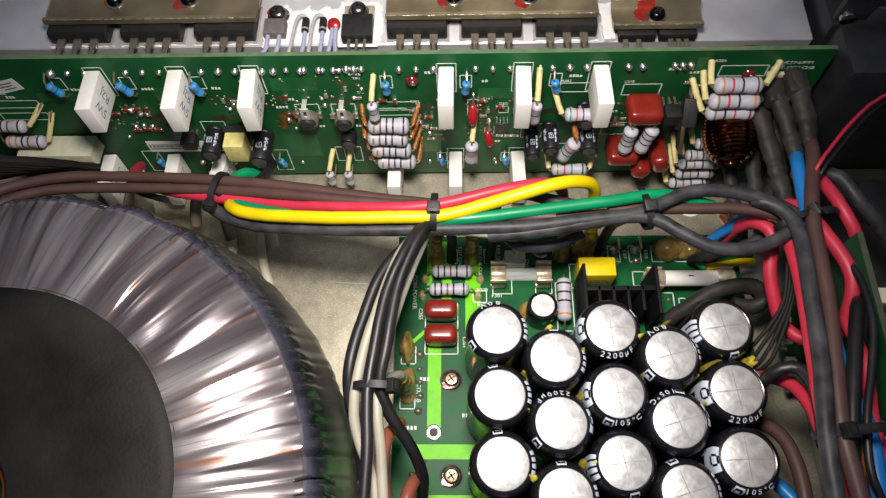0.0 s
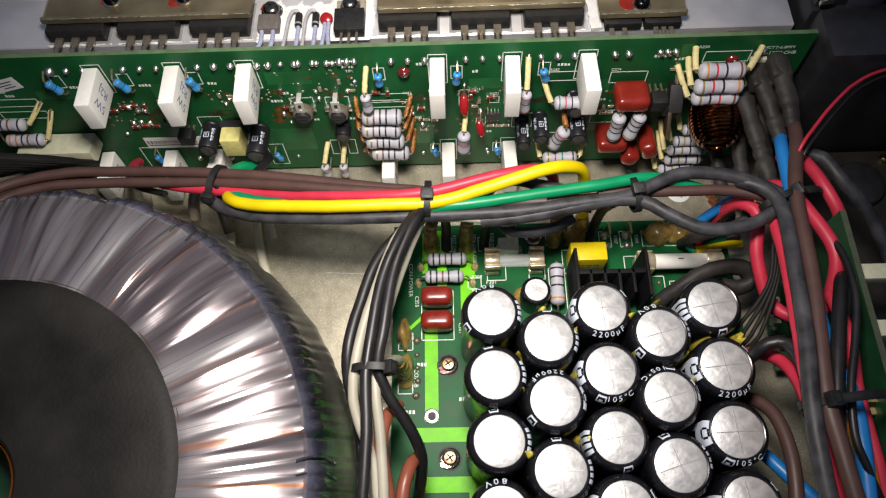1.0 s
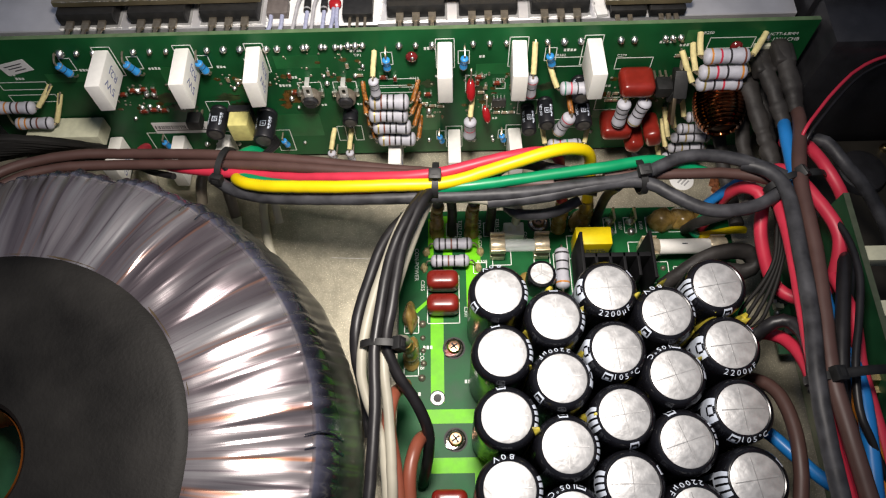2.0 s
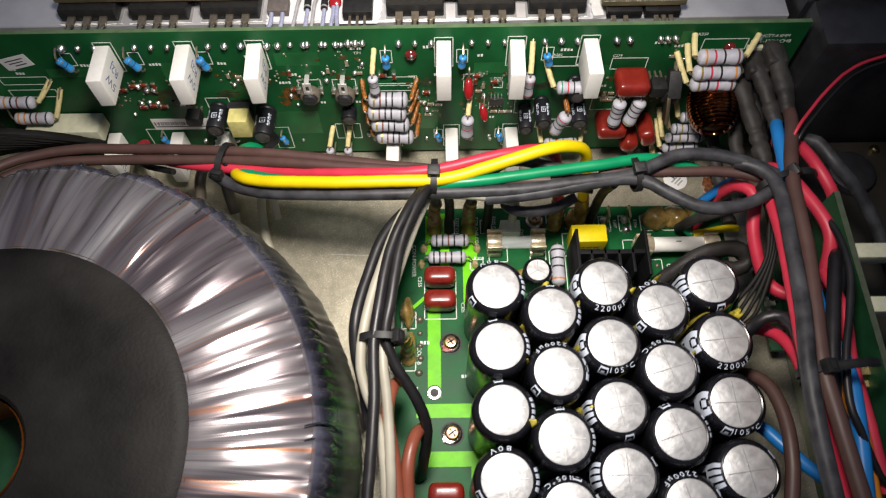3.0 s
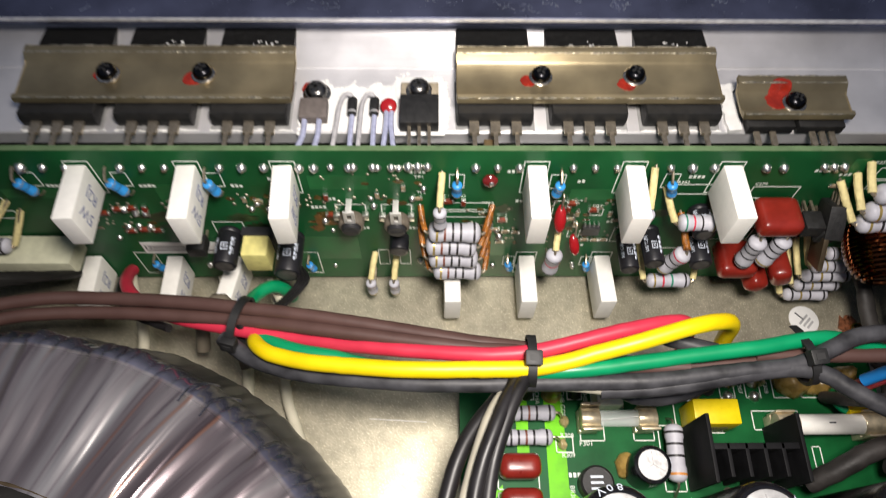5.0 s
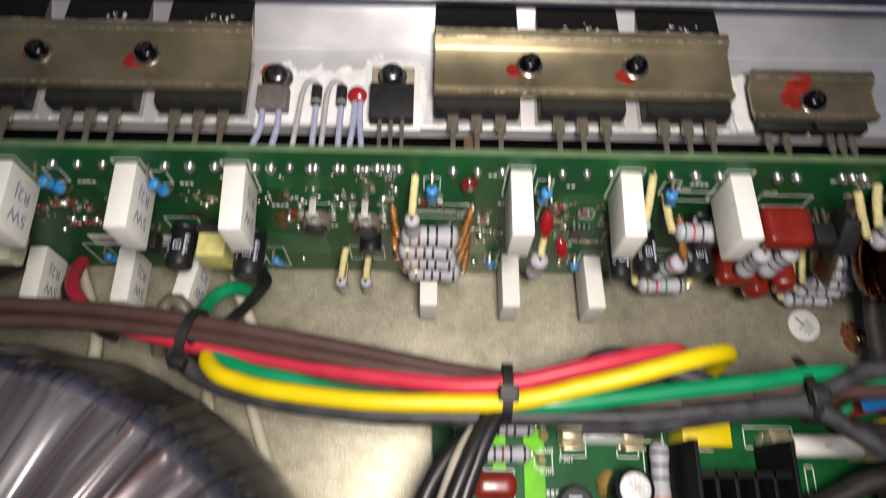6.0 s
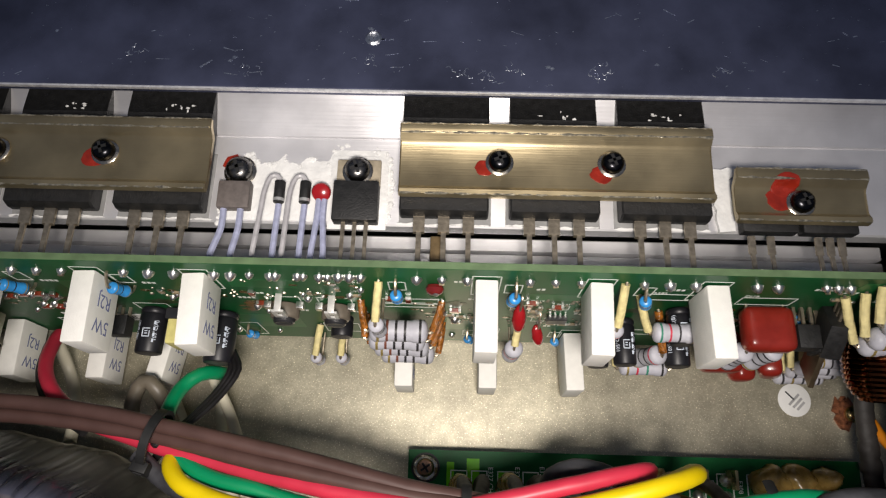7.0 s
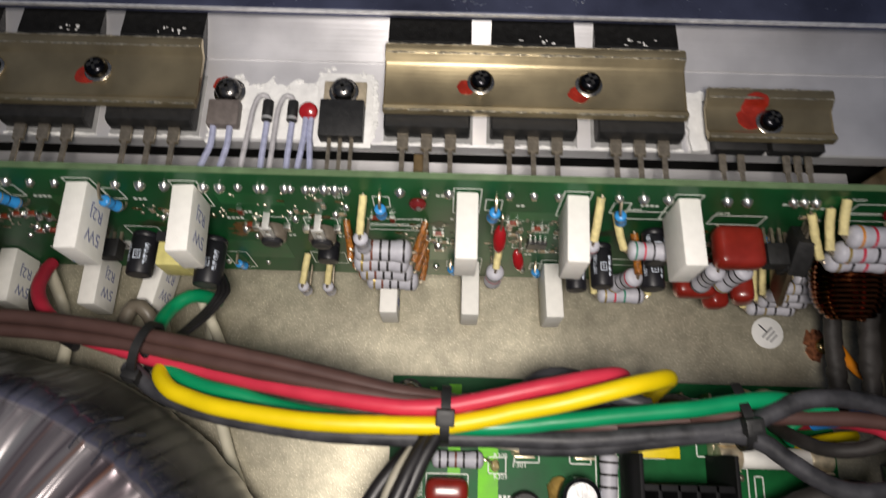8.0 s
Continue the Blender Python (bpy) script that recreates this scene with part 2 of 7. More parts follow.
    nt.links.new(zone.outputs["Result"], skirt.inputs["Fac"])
    # thick and thin places in the hanging film
    patch = nt.nodes.new("ShaderNodeTexNoise")
    patch.inputs["Scale"].default_value, patch.inputs["Detail"].default_value = 55.0, 4
    nt.links.new(tc.outputs["Object"], patch.inputs["Vector"])
    thick = nt.nodes.new("ShaderNodeMapRange")
    thick.inputs["From Min"].default_value, thick.inputs["From Max"].default_value = 0.32, 0.68
    thick.inputs["To Min"].default_value, thick.inputs["To Max"].default_value = 0.35, 1.5
    nt.links.new(patch.outputs["Fac"], thick.inputs["Value"])
    cloudy = nt.nodes.new("ShaderNodeMix")
    cloudy.data_type, cloudy.blend_type = "RGBA", "MULTIPLY"
    cloudy.inputs["Factor"].default_value = 1.0
    nt.links.new(skirt.outputs["Color"], cloudy.inputs["A"])
    nt.links.new(thick.outputs["Result"], cloudy.inputs["B"])
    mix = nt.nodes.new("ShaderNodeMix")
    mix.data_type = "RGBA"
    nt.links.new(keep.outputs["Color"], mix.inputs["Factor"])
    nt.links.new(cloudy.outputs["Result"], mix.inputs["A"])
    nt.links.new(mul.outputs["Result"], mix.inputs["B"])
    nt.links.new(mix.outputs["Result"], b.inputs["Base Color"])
    rg = nt.nodes.new("ShaderNodeValToRGB")
    el = rg.color_ramp.elements
    el[0].position, el[0].color = 0.36, (0.285, 0.285, 0.285, 1)
    el[1].position, el[1].color = 0.74, (0.36, 0.36, 0.36, 1)
    for pos, v in ((0.42, 0.10), (0.56, 0.12), (0.66, 0.30)):
        el.new(pos).color = (v, v, v, 1)
    nt.links.new(zone.outputs["Result"], rg.inputs["Fac"])
    nt.links.new(rg.outputs["Color"], b.inputs["Roughness"])
    me = nt.nodes.new("ShaderNodeMath")
    me.operation, me.inputs[1].default_value = "MULTIPLY", 0.75
    nt.links.new(keep.outputs["Color"], me.inputs[0])
    nt.links.new(me.outputs[0], b.inputs["Metallic"])
    add = nt.nodes.new("ShaderNodeMath")
    nt.links.new(wide, add.inputs[0])
    nt.links.new(fine, add.inputs[1])
    bp = nt.nodes.new("ShaderNodeBump")
    bp.inputs["Strength"].default_value, bp.inputs["Distance"].default_value = 0.10, 0.0005
    nt.links.new(add.outputs[0], bp.inputs["Height"])
    nt.links.new(bp.outputs["Normal"], b.inputs["Normal"])
    b.inputs["Coat Weight"].default_value = 0.3
    b.inputs["Coat Roughness"].default_value = 0.14
    return m


def floor_material():
    """Zinc-coated steel: soft blotches, fine grain and pale specks."""
    m = mat("galvanised_sheet", (0.47, 0.435, 0.33), 0.41, 0.62, 0.16, 45, 0.10, 4200, 0.4, 0, 0.08)
    nt = m.node_tree
    b = nt.nodes["Principled BSDF"]
    base = b.inputs["Base Color"].links[0].from_socket
    tc = nt.nodes.new("ShaderNodeTexCoord")
    for scale, lo, hi, a, c in ((1400, 0.35, 0.68, 0.90, 1.07), (260, 0.30, 0.70, 0.86, 1.12), (2600, 0.62, 0.70, 1.0, 2.4)):
        nz = nt.nodes.new("ShaderNodeTexNoise")
        nz.inputs["Scale"].default_value, nz.inputs["Detail"].default_value = scale, 2
        nt.links.new(tc.outputs["Object"], nz.inputs["Vector"])
        mr = nt.nodes.new("ShaderNodeMapRange")
        mr.inputs["From Min"].default_value, mr.inputs["From Max"].default_value = lo, hi
        mr.inputs["To Min"].default_value, mr.inputs["To Max"].default_value = a, c
        nt.links.new(nz.outputs["Fac"], mr.inputs["Value"])
        mx = nt.nodes.new("ShaderNodeMix")
        mx.data_type, mx.blend_type = "RGBA", "MULTIPLY"
        mx.inputs["Factor"].default_value = 1.0
        nt.links.new(base, mx.inputs["A"])
        nt.links.new(mr.outputs["Result"], mx.inputs["B"])
        base = mx.outputs["Result"]
    nt.links.new(base, b.inputs["Base Color"])
    return m


FLOOR = floor_material()
FILM = film_material()

# ---- building tools (all sizes in millimetres) ----
MM = 0.001


def link(name, bm, material, smooth=40.0):
    me = bpy.data.meshes.new(name)
    bmesh.ops.recalc_face_normals(bm, faces=bm.faces[:])
    for v in bm.verts:
        v.co *= MM
    bm.to_mesh(me)
    bm.free()
    for mt in material if isinstance(material, (list, tuple)) else (material,):
        me.materials.append(mt)
    if smooth:
        me.shade_smooth()
        me.set_sharp_from_angle(angle=radians(smooth))
    return new(name, me)


def part(name, bm, material, parent, label="", smooth=40.0):
    ob = link(name, bm, material, smooth)
    ob.parent = parent
    if label:
        ob["label"] = label
    return ob


def again(name, src, parent, m=None):
    """One more object on the mesh of src."""
    ob = new(name, src.data)
    ob.parent = parent
    if m is not None:
        ob.matrix_basis = m
    return ob


def at(x, y, z, rx=0, ry=0, rz=0):
    return pose(x * MM, y * MM, z * MM, rx, ry, rz)


def thing(name, label, category, m, group="", kind=""):
    ob = new(name)
    ob.empty_display_size = 0.002
    ob.matrix_basis = m
    return tagged(ob, label, category, group, kind)


def solid(name, bm, material, m, label, category, group="", kind="", smooth=40.0):
    ob = link(name, bm, material, smooth)
    ob.matrix_basis = m
    return tagged(ob, label, category, group, kind)


def M3(x=0, y=0, z=0, rx=0, ry=0, rz=0):
    return Matrix.LocRotScale((x, y, z), Euler([radians(a) for a in (rx, ry, rz)]), None)


def box(bm, x0, x1, y0, y1, z0, z1, bev=0.0, m=None, seg=2):
    mx = Matrix.LocRotScale(((x0 + x1) / 2, (y0 + y1) / 2, (z0 + z1) / 2), None, (abs(x1 - x0), abs(y1 - y0), abs(z1 - z0)))
    vs = bmesh.ops.create_cube(bm, size=1.0, matrix=(m @ mx) if m else mx)["verts"]
    if bev:
        es = list({e for v in vs for e in v.link_edges})
        bmesh.ops.bevel(bm, geom=es, offset=bev, segments=seg, profile=0.6, affect="EDGES")
    return bm


def lathe(bm, prof, seg=20, m=None, close=False):
    """Turns rows of (radius, height) round z; a radius of 0 closes the end."""
    rings = []
    for r, h in prof:
        if r <= 1e-6:
            co = Vector((0, 0, h))
            rings.append([bm.verts.new(m @ co if m else co)])
        else:
            ring = []
            for k in range(seg):
                a = 2 * math.pi * k / seg
                co = Vector((r * math.cos(a), r * math.sin(a), h))
                ring.append(bm.verts.new(m @ co if m else co))
            rings.append(ring)
    faces = []
    for a, b in zip(rings, rings[1:]):
        for k in range(seg):
            j = (k + 1) % seg
            if len(a) == 1 and len(b) == 1:
                continue
            if len(a) == 1:
                faces.append(bm.faces.new((a[0], b[j], b[k])))
            elif len(b) == 1:
                faces.append(bm.faces.new((a[k], a[j], b[0])))
            else:
                faces.append(bm.faces.new((a[k], a[j], b[j], b[k])))
    return faces


def cyl(bm, p0, p1, r0, r1=None, seg=12, bev=0.0):
    """A rod from p0 to p1, its rims rounded by bev."""
    r1 = r0 if r1 is None else r1
    p0, p1 = Vector(p0), Vector(p1)
    h = (p1 - p0).length
    q = (p1 - p0).to_track_quat("Z", "Y").to_matrix().to_4x4()
    m = Matrix.Translation(p0) @ q
    prof = [(0, 0), (r0, 0), (r1, h), (0, h)]
    if bev:
        prof = [(0, 0), (r0 - bev, 0), (r0 - bev * 0.3, bev * 0.3), (r0, bev), (r1, h - bev), (r1 - bev * 0.3, h - bev * 0.3), (r1 - bev, h), (0, h)]
    return lathe(bm, prof, seg, m)


def smooth_line(pts, step=2.0):
    """A Catmull-Rom line through the points."""
    ps = [Vector(p) for p in pts]
    if len(ps) == 2:
        return ps
    ps = [ps[0] * 2 - ps[1]] + ps + [ps[-1] * 2 - ps[-2]]
    out = []
    for a, b, c, d in zip(ps, ps[1:], ps[2:], ps[3:]):
        n = max(2, int((c - b).length / step))
        for k in range(n):
            t = k / n
            out.append(0.5 * ((2 * b) + (c - a) * t + (2 * a - 5 * b + 4 * c - d) * t * t + (3 * b - a - 3 * c + d) * t**3))
    out.append(ps[-2])
    return out


def sweep(bm, pts, r, seg=10, step=2.0, flat=1.0, wobble=0.0, seed=0, radii=None, lumps=0.0):
    """A round (or, with flat, an oval) cord along a smooth line."""
    line = smooth_line(pts, step)
    rng = random.Random(seed)
    if wobble:
        line = [line[0]] + [p + Vector((rng.uniform(-1, 1), rng.uniform(-1, 1), rng.uniform(-1, 1))) * wobble for p in line[1:-1]] + [line[-1]]
    up = Vector((0, 0, 1))
    rings = []
    n = len(line)
    for k, p in enumerate(line):
        d = (line[min(k + 1, n - 1)] - line[max(k - 1, 0)]).normalized()
        side = d.cross(up)
        if side.length < 0.1:
            side = d.cross(Vector((0, 1, 0)))
        side.normalize()
        top = side.cross(d).normalized()
        if rings and side.dot(last) < 0:
            side, top = -side, -top
        last = side
        rk = r if radii is None else r * (radii[0] + (radii[1] - radii[0]) * k / (n - 1))
        rk *= 1 + lumps * noise.noise(Vector((k * 0.45, seed * 3.7, 0.5)))
        rings.append([bm.verts.new(p + side * (rk * math.cos(2 * math.pi * j / seg)) + top * (rk * flat * math.sin(2 * math.pi * j / seg))) for j in range(seg)])
    for a, b in zip(rings, rings[1:]):
        for j in range(seg):
            bm.faces.new((a[j], a[(j + 1) % seg], b[(j + 1) % seg], b[j]))
    bm.faces.new(rings[0][::-1])
    bm.faces.new(rings[-1])
    return bm


def extrude(bm, prof, x0, x1, m=None):
    """A closed outline of (y, z) drawn out along x."""
    a = [bm.verts.new(m @ Vector((x0, y, z)) if m else (x0, y, z)) for y, z in prof]
    b = [bm.verts.new(m @ Vector((x1, y, z)) if m else (x1, y, z)) for y, z in prof]
    n = len(prof)
    for k in range(n):
        bm.faces.new((a[k], a[(k + 1) % n], b[(k + 1) % n], b[k]))
    bm.faces.new(a[::-1])
    bm.faces.new(b)
    return bm


def plate(bm, outline, z0, z1, m=None):
    """A flat piece of the given (x, y) outline."""
    a = [bm.verts.new(m @ Vector((x, y, z0)) if m else (x, y, z0)) for x, y in outline]
    b = [bm.verts.new(m @ Vector((x, y, z1)) if m else (x, y, z1)) for x, y in outline]
    n = len(outline)
    for k in range(n):
        bm.faces.new((a[k], a[(k + 1) % n], b[(k + 1) % n], b[k]))
    bm.faces.new(a[::-1])
    bm.faces.new(b)
    return bm


def blob_outline(rx, ry, n=18, rough=0.2, seed=0):
    rng = random.Random(seed)
    return [((1 + rng.uniform(-rough, rough)) * rx * math.cos(2 * math.pi * k / n), (1 + rng.uniform(-rough, rough)) * ry * math.sin(2 * math.pi * k / n)) for k in range(n)]


def lettering(name, text, size, material, parent, m, label=""):
    cu = bpy.data.curves.new(name, "FONT")
    cu.body, cu.size, cu.extrude = text, size * MM, 0.00002
    cu.align_x, cu.align_y = "CENTER", "CENTER"
    cu.resolution_u = 2
    tmp = bpy.data.objects.new(name, cu)
    me = bpy.data.meshes.new_from_object(tmp)
    bpy.data.objects.remove(tmp)
    me.materials.clear()
    me.materials.append(material)
    ob = new(name, me)
    ob.parent = parent
    ob.matrix_basis = m
    if label:
        ob["label"] = label
    return ob


def BM():
    return bmesh.new()


# the amplifier board leans back a little: u along it, h out from its face, w up it
LEAN_BACK = -3.8
BOARD = pose(0, 0.146, 0.001, LEAN_BACK)


def on_board(u, w, h=0.0, rx=0, ry=0, rz=0):
    return BOARD @ pose(u * MM, -h * MM, w * MM, rx, ry, rz)

# ---- the case ----
def sheet(name, x0, x1, y0, y1, z0, z1, material, label, bev=0.3):
    bm = BM()
    box(bm, x0, x1, y0, y1, z0, z1, bev)
    return solid(name, bm, material, Matrix(), label, "wall" if "wall" in name else name, kind="structure")


sheet("floor", -196, 176, -150, 262, -1.5, 0, FLOOR, "galvanised steel bottom plate of the amplifier case")
sheet("wall_west", -198, -196, -150, 262, -1.5, 88, CHASSIS, "black painted steel side wall of the case")
sheet("wall_east", 176, 178, -150, 262, -1.5, 88, CHASSIS, "black painted steel side wall of the case")
sheet("wall_south", -198, 178, -152, -150, -1.5, 88, CHASSIS, "black painted steel rear wall of the case")
sheet("wall_north", -198, 178, 262, 265, -1.5, 88, CHASSIS, "black painted steel front wall of the case")

# bright-edged dark rail over the rear of the heatsink
def top_rail():
    bm = BM()
    extrude(bm, [(189.9, 67.2), (189.5, 67.6), (189.5, 69.6), (189.9, 70.0), (261, 70.0), (261, 67.2)], -176, 150)
    rail = solid("top_rail", bm, RAIL, Matrix(), "dark glossy metal rail with scratches and a bright cut edge", "rail")
    bm = BM()
    rng = random.Random(5)
    for k in range(95):
        x, y = rng.uniform(-170, 140), 191.5 + 26 * rng.random() ** 1.4
        a, n = rng.uniform(-0.7, 0.7), rng.choice((0.5, 0.7, 1.0, 1.6, 3.0))
        w = rng.uniform(0.05, 0.16)
        dx, dy = math.cos(a) * n, math.sin(a) * n
        plate(bm, [(x - dy * w, y + dx * w * 0.3), (x + dx, y + dy), (x + dx + w, y + dy - w), (x + w * 0.4, y - w)], 70.01, 70.03)
    for x, y in ((-29.5, 205), (-29.0, 204.6), (-60, 196), (-59, 197), (10, 196), (11, 195.5), (34, 197), (-100, 203)):
        plate(bm, [(x + a, y + b) for a, b in blob_outline(0.5, 0.35, 9, 0.5, int(x * 7 + 900))], 70.01, 70.04)
    for cx, cy in ((-9, 194.3), (-4, 193.6), (20.6, 195.8), (22, 194), (3, 195), (-54.9, 194.3), (-30, 197), (48, 196), (-82, 198)):
        for k in range(7):
            x, y, a = cx + rng.uniform(-2.4, 2.4), cy + rng.uniform(-1.2, 1.2), rng.uniform(0, 6.3)
            sweep(bm, [(x, y, 70.02), (x + math.cos(a) * 0.6, y + math.sin(a) * 0.6, 70.02), (x + math.cos(a + 0.8) * 1.1, y + math.sin(a + 0.8) * 1.1, 70.02)], rng.uniform(0.05, 0.13), 5, 0.4, 0.4)
    for k in range(420):
        x, y, r = rng.uniform(-172, 145), 190.5 + 45 * rng.random(), rng.choice((0.05, 0.07, 0.09, 0.14))
        plate(bm, [(x - r, y - r * 0.6), (x + r * 1.6, y - r * 0.3), (x + r, y + r), (x - r * 0.5, y + r * 0.7)], 70.01, 70.03)
    lathe(bm, [(1.9, 70.0), (1.4, 70.45), (0.8, 70.2), (0, 69.95)], 11, M3(-28.6, 202.5, 0))
    lathe(bm, [(1.6, 70.0), (1.2, 70.4), (0.6, 70.15), (0, 69.95)], 10, M3(87.2, 200.4, 0))
    # short bright plates draw the glint that streaks sideways from the first dent
    for k in range(9):
        x = -28.6 + rng.uniform(-2.0, 4.6)
        plate(bm, [(x - 0.5, 202.0), (x + 0.6, 202.1), (x + 0.5, 202.35), (x - 0.3, 202.3)], 70.01, 70.05)
    part("scratch", bm, mat("bare_scratched_metal", (0.75, 0.77, 0.82), 0.35, 1, 0.2, 900, 0.6, 2000), rail, "bright scratches and dents, one with a drawn-on glint streak")["kind"] = "stuff"
    bm = BM()
    box(bm, -176, 150, 189.2, 189.65, 68.9, 69.95, 0.1)
    part("cut_edge", bm, mat("bright_cut_edge", (0.92, 0.92, 0.96), 0.35, 0.5, 0.25, 700, 0.5, 900), rail, "bright sawn edge")


top_rail()


def heatsink():
    bm = BM()
    prof = [(162.8, 56.6), (163.2, 57.0), (177.0, 57.0), (180.0, 57.15), (182.0, 57.35), (183.4, 57.6), (183.7, 57.3), (184.0, 57.8), (187.0, 58.6), (191.0, 59.9), (194.5, 61.2), (196.0, 62.2), (196.6, 63.2), (196.8, 66.6), (204, 66.6), (204, 52), (163.0, 52), (162.8, 53.5)]
    extrude(bm, prof, -174, 116.5)
    hs = solid("heatsink", bm, ALU, Matrix(), "long drawn aluminium heatsink with a mounting shelf", "heatsink")
    bm = BM()
    # a flat ledge low in the slot behind the board, and a dark gap between it and the shelf
    extrude(bm, [(152.2, 20), (152.2, 43.2), (152.5, 43.5), (160.4, 43.5), (160.6, 43.2), (160.6, 40.0), (161.3, 40.0), (161.3, 43.2), (161.5, 43.5), (164.4, 43.5), (164.7, 43.2), (164.7, 20)], -173, 93.0)
    part("ledge", bm, ALU, hs, "flat ledge below the shelf")
    bm = BM()
    # black colour on the web stands in for the shelf's shade
    extrude(bm, [(169, 20), (172, 20), (172, 52), (169, 52)], -173, 116)
    part("web", bm, CHASSIS, hs, "web under the shelf, coloured black for the shade in the gap")
    return hs


heatsink()


# ---- power transistors, their clips and the sensors on the heatsink ----
def screw_head(parent, x, y, z, r, material, washer=True, lacquer=None, lac_seed=0, label="black cross-head screw"):
    bm = BM()
    lathe(bm, [(r, 0), (r, r * 0.35), (r * 0.9, r * 0.62), (r * 0.62, r * 0.85), (r * 0.3, r * 0.92), (0, r * 0.93)], 18, M3(x, y, z + 0.6))
    head = part("screw", bm, material, parent, label)
    bm = BM()
    for a in (20, 110):
        box(bm, -r * 0.55, r * 0.55, -r * 0.13, r * 0.13, r * 0.86, r * 1.0, 0, M3(x, y, z + 0.55, 0, 0, a))
    part("cross_slot", bm, mat_slot, head)
    if washer:
        bm = BM()
        lathe(bm, [(r * 0.4, 0), (r * 1.22, 0), (r * 1.25, 0.3), (r * 1.1, 0.55), (r * 0.4, 0.6)], 18, M3(x, y, z))
        part("washer", bm, SCREW_STEEL, head)
    return head


mat_slot = mat("screw_slot_shadow", (0.015, 0.015, 0.015), 0.6)


def power_transistor():
    """A wide plastic power package: its feet point to the board (-y)."""
    t = thing("power_transistor", "large black plastic power transistor clamped on the heatsink", "transistor", Matrix(), "power transistors on the heatsink")
    bm = BM()
    prof = [(164.2, 58.4), (164.2, 60.4), (165.0, 62.2), (187.2, 62.2), (187.6, 61.5), (194.2, 61.5), (194.6, 61.1), (194.6, 57.4), (164.6, 57.4)]
    extrude(bm, prof, -9.8, 9.8)
    bmesh.ops.bevel(bm, geom=[e for e in bm.edges if abs(e.verts[0].co.x - e.verts[1].co.x) < 0.01], offset=0.35, segments=1, affect="EDGES")
    part("body", bm, EPOXY, t)
    lead = None
    for k in (-1, 0, 1):
        m = at(k * 5.45, 0, 0)
        if lead is None:
            bm = BM()
            extrude(bm, [(164.4, 59.2), (164.4, 60.0), (160.6, 60.0), (160.3, 59.2)], -1.25, 1.25)
            extrude(bm, [(160.6, 59.25), (160.6, 59.95), (151.0, 60.5), (148.6, 60.7), (148.6, 60.0), (151.0, 59.8)], -0.55, 0.55)
            lead = part("lead", bm, LEAD, t)
            lead.matrix_basis = m
        else:
            again("lead", lead, t, m)
    return t


BODY_X = [-124.0, -99.7, -75.3, -12.0, 12.3, 36.6]
first = power_transistor()
first.matrix_basis = at(BODY_X[0], 0, 0)
for x in BODY_X[1:]:
    copy_thing(first, at(x, 0, 0))

# worn white letters on the far ends of some packages
def chip_marks():
    rng = random.Random(11)
    bm = BM()
    for x in (-99.7, -75.3, 12.3, 36.6):
        for k in range(rng.randint(4, 8)):
            cx, cy = x + rng.uniform(-3, 5), 188.6 + rng.uniform(-0.8, 1.0)
            plate(bm, [(cx + a, cy + b) for a, b in blob_outline(rng.uniform(0.15, 0.5), rng.uniform(0.1, 0.5), 6, 0.5, k)], 61.51, 61.55)
    solid("paste_specks", bm, PASTE, Matrix(), "small white smears of paste on the transistors", "paste smear", kind="stuff")


chip_marks()


WORN = mat("bare_worn_metal", (0.62, 0.56, 0.42), 0.35, 0.9, 0.5, 1200, 0.5, 2500)


def draped(bm, x, y, outline, section, lift):
    """A thin skin of lacquer that follows a bar's section of (y, z)."""
    def height(v):
        for (ya, za), (yb, zb) in zip(section, section[1:]):
            if ya <= v <= yb and yb > ya:
                return za + (zb - za) * (v - ya) / (yb - ya)
        return section[0][1] if v < section[0][0] else section[-1][1]

    rings = []
    for f, up in [(1.0, -0.1), (0.97, lift * 0.7)] + [(0.92 - 0.09 * k, lift) for k in range(10)]:
        rings.append([bm.verts.new((x + p * f, y + q * f, height(y + q * f) + up)) for p, q in outline])
    for a, b in zip(rings, rings[1:]):
        for k in range(len(a)):
            j = (k + 1) % len(a)
            bm.faces.new((a[k], a[j], b[j], b[k]))
    bm.faces.new(rings[-1])


